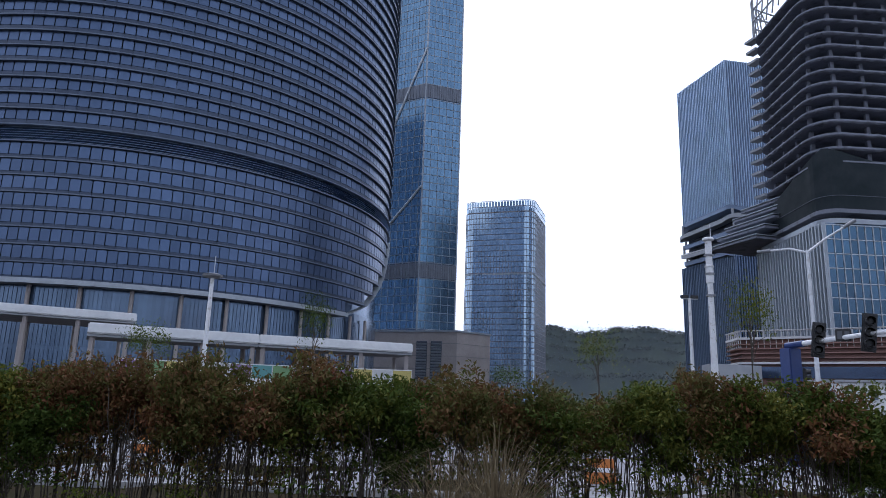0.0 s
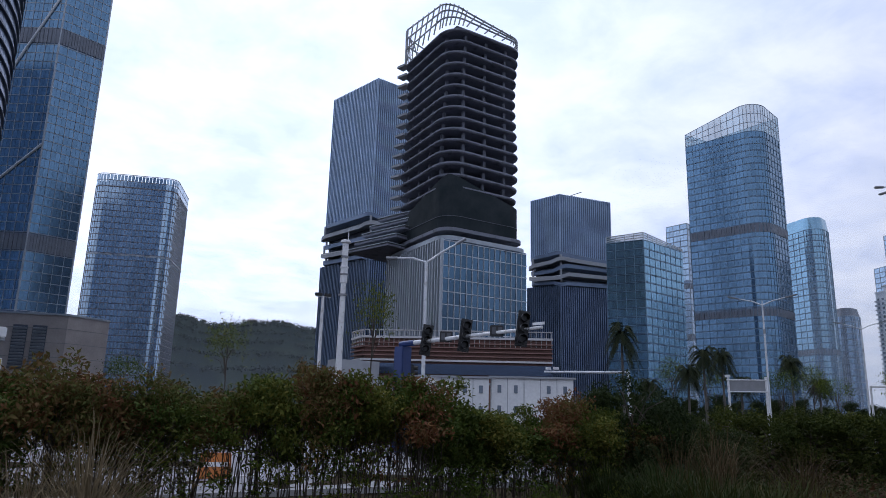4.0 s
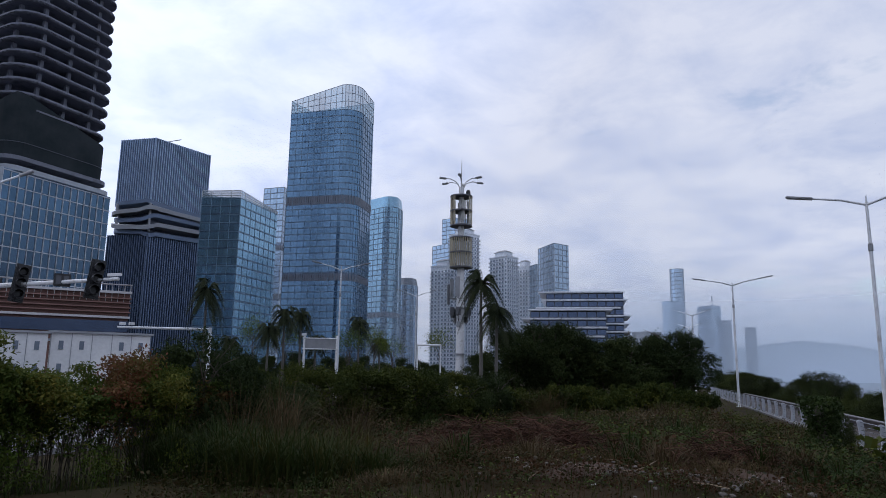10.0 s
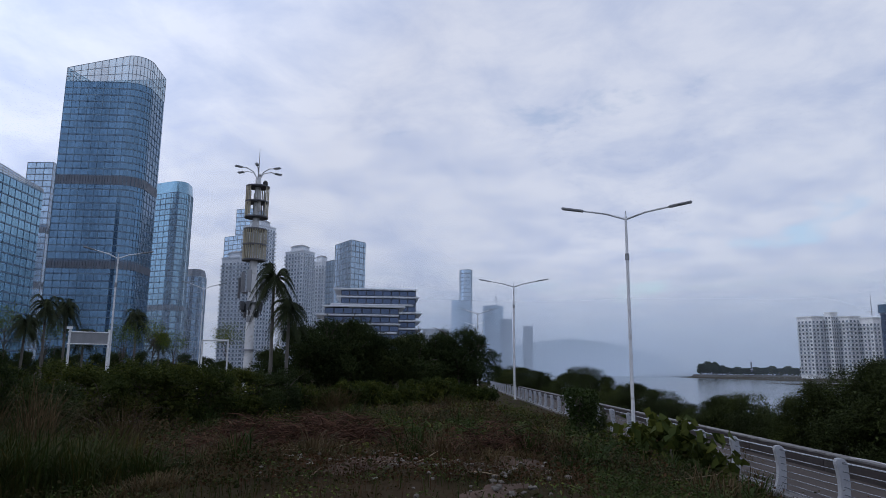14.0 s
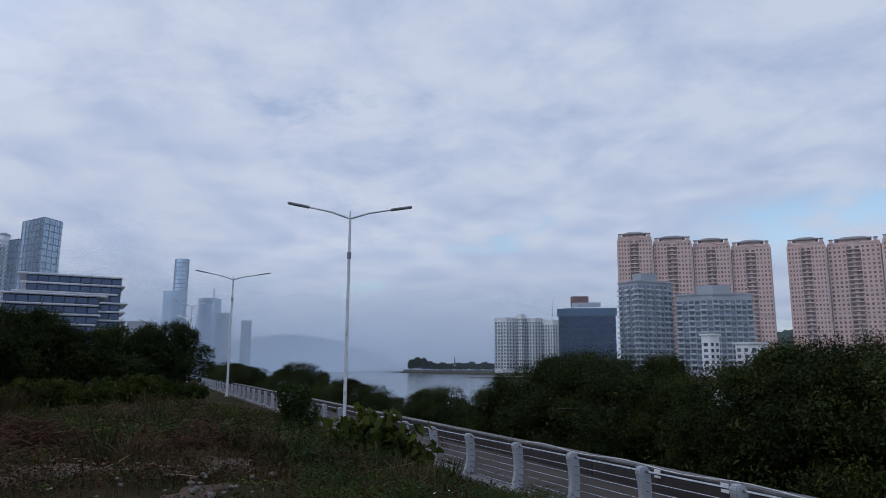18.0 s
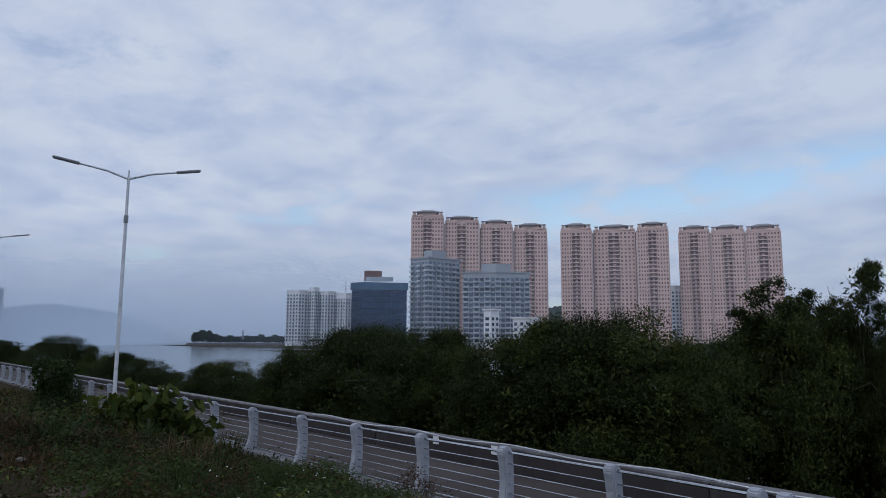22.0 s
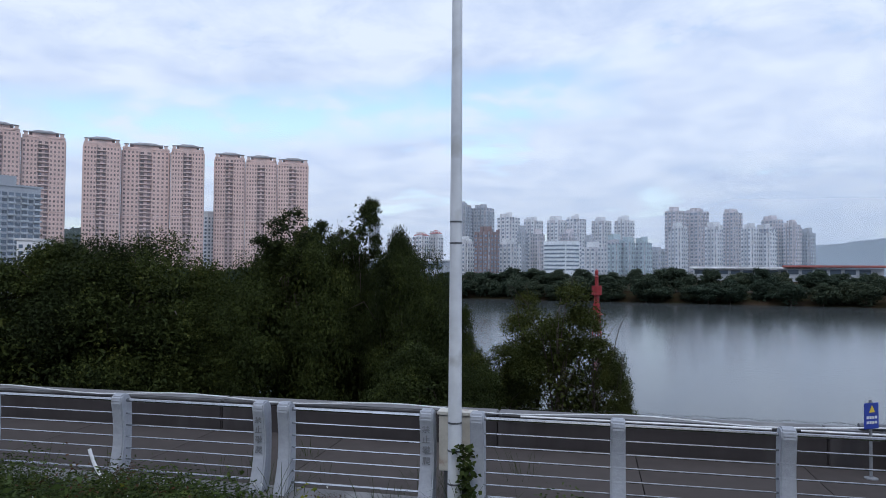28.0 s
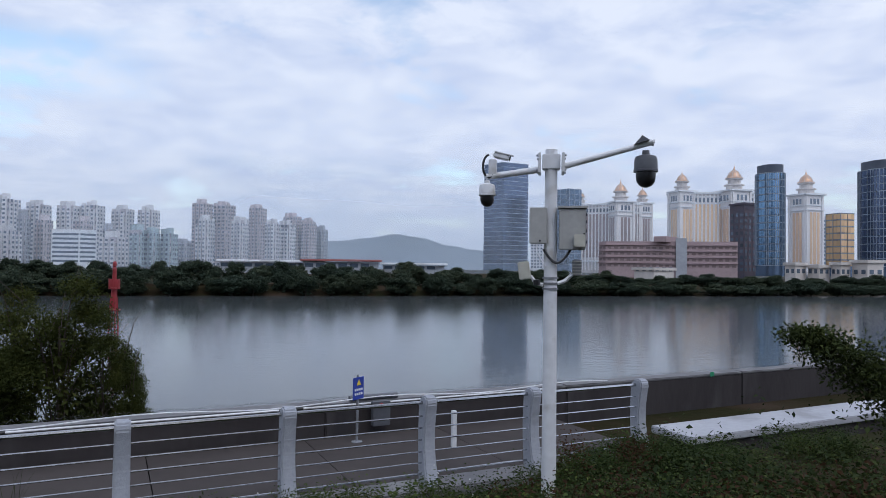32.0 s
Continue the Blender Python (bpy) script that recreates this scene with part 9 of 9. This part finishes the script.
bare = lambda p, b, d: not (math.hypot(p.x - 7.5, p.y + 1.35) < 0.7 or math.hypot(p.x - 11.6, p.y - 3.2) < 1.0 or math.hypot(p.x - 12.6, p.y - 0.9) < 0.9)
weeds("ground_weeds", 7000, 92, 160, 5.0, 16, 0.10, 0.045, L_WEED, "leafy green weeds before the railing", bare, 7)
weeds("ground_weeds", 6000, 160, 218, 4.6, 9, 0.10, 0.034, L_WEED, "dense low green weeds beside the railing", None, 7)
weeds("ground_weeds", 6000, 86, 112, 11.5, 30, 0.14, 0.065, L_FIELD, "dark creeping weeds across the slope", bare)
weeds("ground_weeds", 14000, 40, 92, 10, 42, 0.10, 0.07, L_FIELD, "scattered olive weeds on the field", bare)
weeds("red_creeper", 4500, 62, 92, 10, 22, 0.12, 0.045, L_RUST, "dark red-brown creeper on old spoil", patchy(0.35, -0.1))
weeds("ground_weeds", 3500, 203, 236, 5.0, 7.9, 0.12, 0.032, L_DARK, "brown-green ground cover by the camera pole", None, 8)
mounds("dark_herbs", 100, (200, 236, 5.2, 7.8), (0.2, 0.5), (0.2, 0.5), 0.05, L_RUST, "dark red-brown herbs by the camera pole", 300)
mounds("dark_herbs", 36, (196, 236, 5.8, 7.8), (0.15, 0.4), (0.2, 0.45), 0.05, L_DARK, "dark green herbs by the camera pole", 360)
mounds("dark_herbs", 34, (213, 233, 5.6, 7.0), (0.18, 0.45), (0.5, 0.9), 0.045, L_DARK, "dark bushy herbs before the white slab", 420)
# tiny white flowers
fl = scatter(90, 100, 200, 6.5, 12)
fl[:, 2] += nrng.uniform(0.15, 0.55, len(fl))
thing("white_flowers", label="tiny white daisy flowers among the weeds", category="flowers", kind="stuff", mesh=leaves("white_flowers", np.repeat(fl, 4, 0) + nrng.normal(size=(len(fl) * 4, 3)) * 0.006, np.full(len(fl) * 4, 0.017), PETAL, nrng, aspect=0.8))
# bare spoil heaps
for x, y, r, h in ((7.5, -1.35, 0.8, 0.10), (11.6, 3.2, 1.2, 0.12), (12.6, 0.9, 1.1, 0.12), (11.3, 1.4, 0.9, 0.08), (9.3, 1.0, 0.9, 0.06), (9.0, -0.6, 0.7, 0.05)):
    s = Shape()
    for j in range(9):
        for i in range(28):
            a, q = 6.2832 * i / 28, j / 8
            w = r * q * (1 + 0.22 * math.sin(3 * a + x) + 0.1 * math.sin(7 * a))
            px, py = x + w * math.cos(a), y + 0.75 * w * math.sin(a)
            s.v.append((px - x, py - y, ground_z(px, py) - ground_z(x, y) + h * (1 - q * q) + 0.05 * noise.noise(Vector((px * 3, py * 3, 1))) - 0.06 * q))
    s.f = [(j * 28 + i, j * 28 + (i + 1) % 28, j * 28 + 28 + (i + 1) % 28, j * 28 + 28 + i) for j in range(8) for i in range(28)]
    thing("bare_soil", (x, y, ground_z(x, y)), "low rise of bare pinkish-brown soil", "soil", "bare soil patches", mesh=s.mesh("bare_soil", SPOIL, smooth=True))
stone = []
for k in range(3):
    bm = bmesh.new()
    bmesh.ops.create_icosphere(bm, subdivisions=1, radius=0.06)
    for v in bm.verts:
        v.co = Vector((v.co.x * 1.3, v.co.y, v.co.z * 0.7)) * prng.uniform(0.7, 1.25)
    me = bpy.data.meshes.new("stone")
    bm.to_mesh(me)
    bm.free()
    me.materials.append(ROCKS)
    stone.append(me)
for i in range(170):
    x, y, r = prng.choice(((7.5, -1.35, 0.8), (11.6, 3.2, 1.5), (12.6, 0.9, 1.4), (11.3, 1.4, 1.2), (9.3, 1.0, 1.1)))
    p = Vector((x + prng.gauss(0, r * 0.5), y + prng.gauss(0, r * 0.45)))
    o = thing("stone", (p.x, p.y, ground_z(p.x, p.y) + 0.09), "small broken grey stone on bare soil", "stone", "loose stones", rz=prng.uniform(0, 6), mesh=stone[i % 3])
    o.scale = (prng.uniform(0.25, 0.9),) * 3

# broad-leaved creeper bush at the railing
gz = pol(97.7, 16.6)
cr = thing("creeper_bush", (gz.x, gz.y, ground_z(gz.x, gz.y) + 0.1), "broad-leaved green creeper mound by the railing", "shrub")
cr.scale = (1.08, 1.08, 1.55)
c = np.concatenate([np.array([dx, dy, dz]) + nrng.normal(size=(150, 3)) * np.array([0.24, 0.24, 0.16]) for dx, dy, dz in ((-0.3, -0.7, 0.15), (-0.1, -0.4, 0.3), (0, -0.1, 0.45), (0.1, 0.2, 0.45), (0.1, 0.45, 0.35), (0, 0.7, 0.25), (0.3, 0.2, 0.3), (-0.3, 0.1, 0.2))])
c = c[c[:, 2] > 0]
part("foliage", leaves("foliage", c, nrng.uniform(0.16, 0.27, len(c)), L_BUSH, nrng, flat=0.25, aspect=0.85, down=0.25), L_BUSH, cr)
part("woody_frame", Shape().pipe([(0, 0.2, -0.1), (0.2, 0.2, 0.5)], 0.02, 5).pipe([(0.8, 0, -0.1), (0.6, 0.1, 0.5)], 0.02, 5).pipe([(-1, 0, -0.1), (-0.9, 0.1, 0.4)], 0.02, 5), BARK, cr)
# ivy-grown stump short of the lamp
sp = pol(91.2, 22.0)
st = thing("ivy_stump", (sp.x, sp.y, ground_z(sp.x, sp.y)), "dark green ivy heaped over an old stump", "climber")
part("stump", Shape().pipe([(0, 0, -0.2), (0.05, 0, 0.8), (0, 0.05, 1.5)], 0.16, 8, 0.09), BARK, st)
hz = nrng.uniform(0, 1.75, 2600)
ang, rad = nrng.uniform(0, 6.283, 2600), 0.38 + 0.1 * np.sin(hz * 5) + nrng.normal(size=2600) * 0.07 - 0.12 * np.clip(hz - 1.2, 0, 1)
c = np.stack([rad * np.cos(ang), rad * np.sin(ang), hz], 1)
part("foliage", leaves("foliage", c, nrng.uniform(0.06, 0.12, len(c)), L_WEED, nrng, aspect=0.8, down=0.25), L_WEED, st)
# ivy on the lamp pole and on the junction box
iv = thing("ivy", (lp.x, lp.y, 0.1), "green ivy climbing the lamp pole foot", "climber", rz=ANG)
tall_at = nrng.uniform(-0.1, 0.8, 420)
c = np.stack([-0.13 - 0.05 * (1 - tall_at) + nrng.normal(size=420) * 0.055, 0.09 + np.abs(nrng.normal(size=420)) * 0.045, tall_at], 1)
part("foliage", leaves("foliage", c, nrng.uniform(0.045, 0.085, len(c)), L_WEED, nrng, aspect=0.8), L_WEED, iv)
part("vine", Shape().pipe([(-0.17, 0.09, -0.1), (-0.13, 0.1, 0.4), (-0.11, 0.09, 0.75)], 0.008, 5), BARK, iv)
wd = [tree("tall_weed", "tall reddish weed with narrow leaves", 0.8, 0.22, 0.1, 30, 24, 0.04, L_RUST, 150 + i, squash=1.0, spread=0.09, trunk_r=0.008, stems=6, category="weed", group="tall weeds", limbs=2) for i in range(2)]
put(wd, [(emb(u, q, ground_z(*emb(u, q).to_2d())), sc, sz) for u, q, sc, sz in ((11.3, 0.55, 1.1, 1.0), (10.7, 0.7, 0.9, 0.8), (7.1, 0.55, 0.8, 0.6), (4.4, 0.6, 0.8, 0.5), (-3.9, 1.0, 1.0, 1.0), (-4.6, 1.3, 1.2, 1.1), (0.6, 0.7, 0.8, 0.6), (-1.2, 0.8, 0.8, 0.5))], prng)
gw = [tree("green_weed", "bushy green weed by the railing", 0.6, 0.35, 0.05, 45, 34, 0.038, L_WEED, 160 + i, squash=1.0, spread=0.1, trunk_r=0.008, stems=5, category="weed", group="green weeds", limbs=2) for i in range(2)]
put(gw, [(emb(u, q, ground_z(*emb(u, q).to_2d())), sc, sz) for u, q, sc, sz in [(prng.uniform(5.4, 14.5), prng.uniform(0.7, 3.2), prng.uniform(0.8, 1.5), prng.uniform(0.6, 1.1)) for _ in range(46)] + [(prng.uniform(-9, 2), prng.uniform(0.5, 1.4), prng.uniform(0.7, 1.2), prng.uniform(0.5, 1.0)) for _ in range(48)]], prng)
# overhanging branch near the camera pole
ob = thing("leaning_shrub", pol(230.6, 8.3, 0.3), "dark shrub leaning over the wall", "shrub")
part("woody_frame", Shape().pipe([(0, 0, -0.3), (0.1, 0, 1.0), (0.5, -0.3, 1.7), (1.0, -0.6, 1.95)], 0.03, 6, 0.01).pipe([(0.1, 0, 0.9), (-0.2, -0.2, 1.6)], 0.02, 5, 0.01), BARK, ob)
c = np.concatenate([np.array(p) + nrng.normal(size=(1500, 3)) * np.array(s_) * 0.72 for p, s_ in (((0.8, -0.43, 1.82), (0.2, 0.18, 0.1)), ((0.4, -0.15, 1.5), (0.25, 0.22, 0.2)), ((-0.1, 0.1, 1.15), (0.3, 0.3, 0.3)), ((0.95, -0.55, 1.95), (0.16, 0.16, 0.07)), ((0.6, -0.3, 1.65), (0.22, 0.2, 0.16)), ((0.2, 0, 1.3), (0.3, 0.3, 0.3)), ((-0.2, -0.2, 1.5), (0.25, 0.25, 0.2)), ((0.0, 0.0, 0.7), (0.35, 0.35, 0.35)), ((-0.4, 0.2, 1.1), (0.35, 0.35, 0.4)), ((-0.7, 0.6, 1.0), (0.4, 0.4, 0.4)))])
part("foliage", leaves("foliage", c, nrng.uniform(0.035, 0.065, len(c)), L_MANG, nrng), L_MANG, ob)
# heaps of dead brushwood
for b, d, w, l, n in ((65.5, 15.6, 1.3, 2.6, 2000), (71.5, 15.3, 1.4, 2.8, 2600), (84.5, 13.6, 0.9, 1.6, 1000)):
    c = pol(b, d)
    s = Shape()
    for i in range(n):
        x, y = prng.gauss(0, l * 0.4), prng.gauss(0, w * 0.4)
        a, ln = prng.uniform(0, 6.28), prng.uniform(0.2, 0.6)
        hgt = 0.85 * math.exp(-(x / l) ** 2 * 3 - (y / w) ** 2 * 3) * prng.random()
        p = Vector((x, y, hgt))
        q = p + Vector((math.cos(a) * ln, math.sin(a) * ln, prng.uniform(-0.1, 0.16)))
        s.pipe([p, (p + q) / 2 + Vector((0, 0, 0.05)), q], prng.uniform(0.006, 0.014), 3, 0.004)
    thing("brush_heap", (c.x, c.y, ground_z(c.x, c.y)), "heap of dead red-brown brushwood on the ground", "dead wood", kind="stuff", rz=radians(-b), mesh=s.mesh("brush_heap", DEADWOOD))
# dry sticks and litter
for i in range(34):
    p = pol(prng.uniform(58, 106), prng.uniform(10.5, 17))
    z = ground_z(p.x, p.y)
    a = prng.uniform(0, 6.28)
    L = prng.uniform(0.3, 1.3)
    s = thing("dry_stick", (p.x, p.y, z + 0.05), "bleached dry stick on the ground", "stick", "dry sticks")
    part("wood", Shape().pipe([(0, 0, 0), (L * 0.5 * math.cos(a), L * 0.5 * math.sin(a), 0.05 + 0.03 * prng.random()), (L * math.cos(a), L * math.sin(a), 0.15 * prng.random())], 0.012, 5, 0.005), STICK, s)
bag = []
for k in range(3):
    s = Shape()
    for i in range(5):
        for j in range(5):
            s.v.append(((i - 2) * 0.05 + prng.uniform(-0.015, 0.015), (j - 2) * 0.04 + prng.uniform(-0.015, 0.015), prng.uniform(0, 0.07)))
    s.f = [(i * 5 + j, i * 5 + j + 1, i * 5 + 6 + j, i * 5 + 5 + j) for i in range(4) for j in range(4)]
    bag.append(s.mesh("scrap", LITTER))
for i in range(46):
    b, d = prng.choice([(59, 13.8), (83, 12.5), (72, 12), (76, 12.0), (85, 13), (80, 11.5)])
    p = pol(b + prng.gauss(0, 2.5), d + prng.gauss(0, 0.7))
    o = thing("litter", (p.x, p.y, ground_z(p.x, p.y) + 0.02), "crumpled white plastic scrap on the ground", "litter", "litter", rz=prng.uniform(0, 6), mesh=bag[i % 3])
    o.scale = (prng.uniform(0.35, 0.9),) * 3
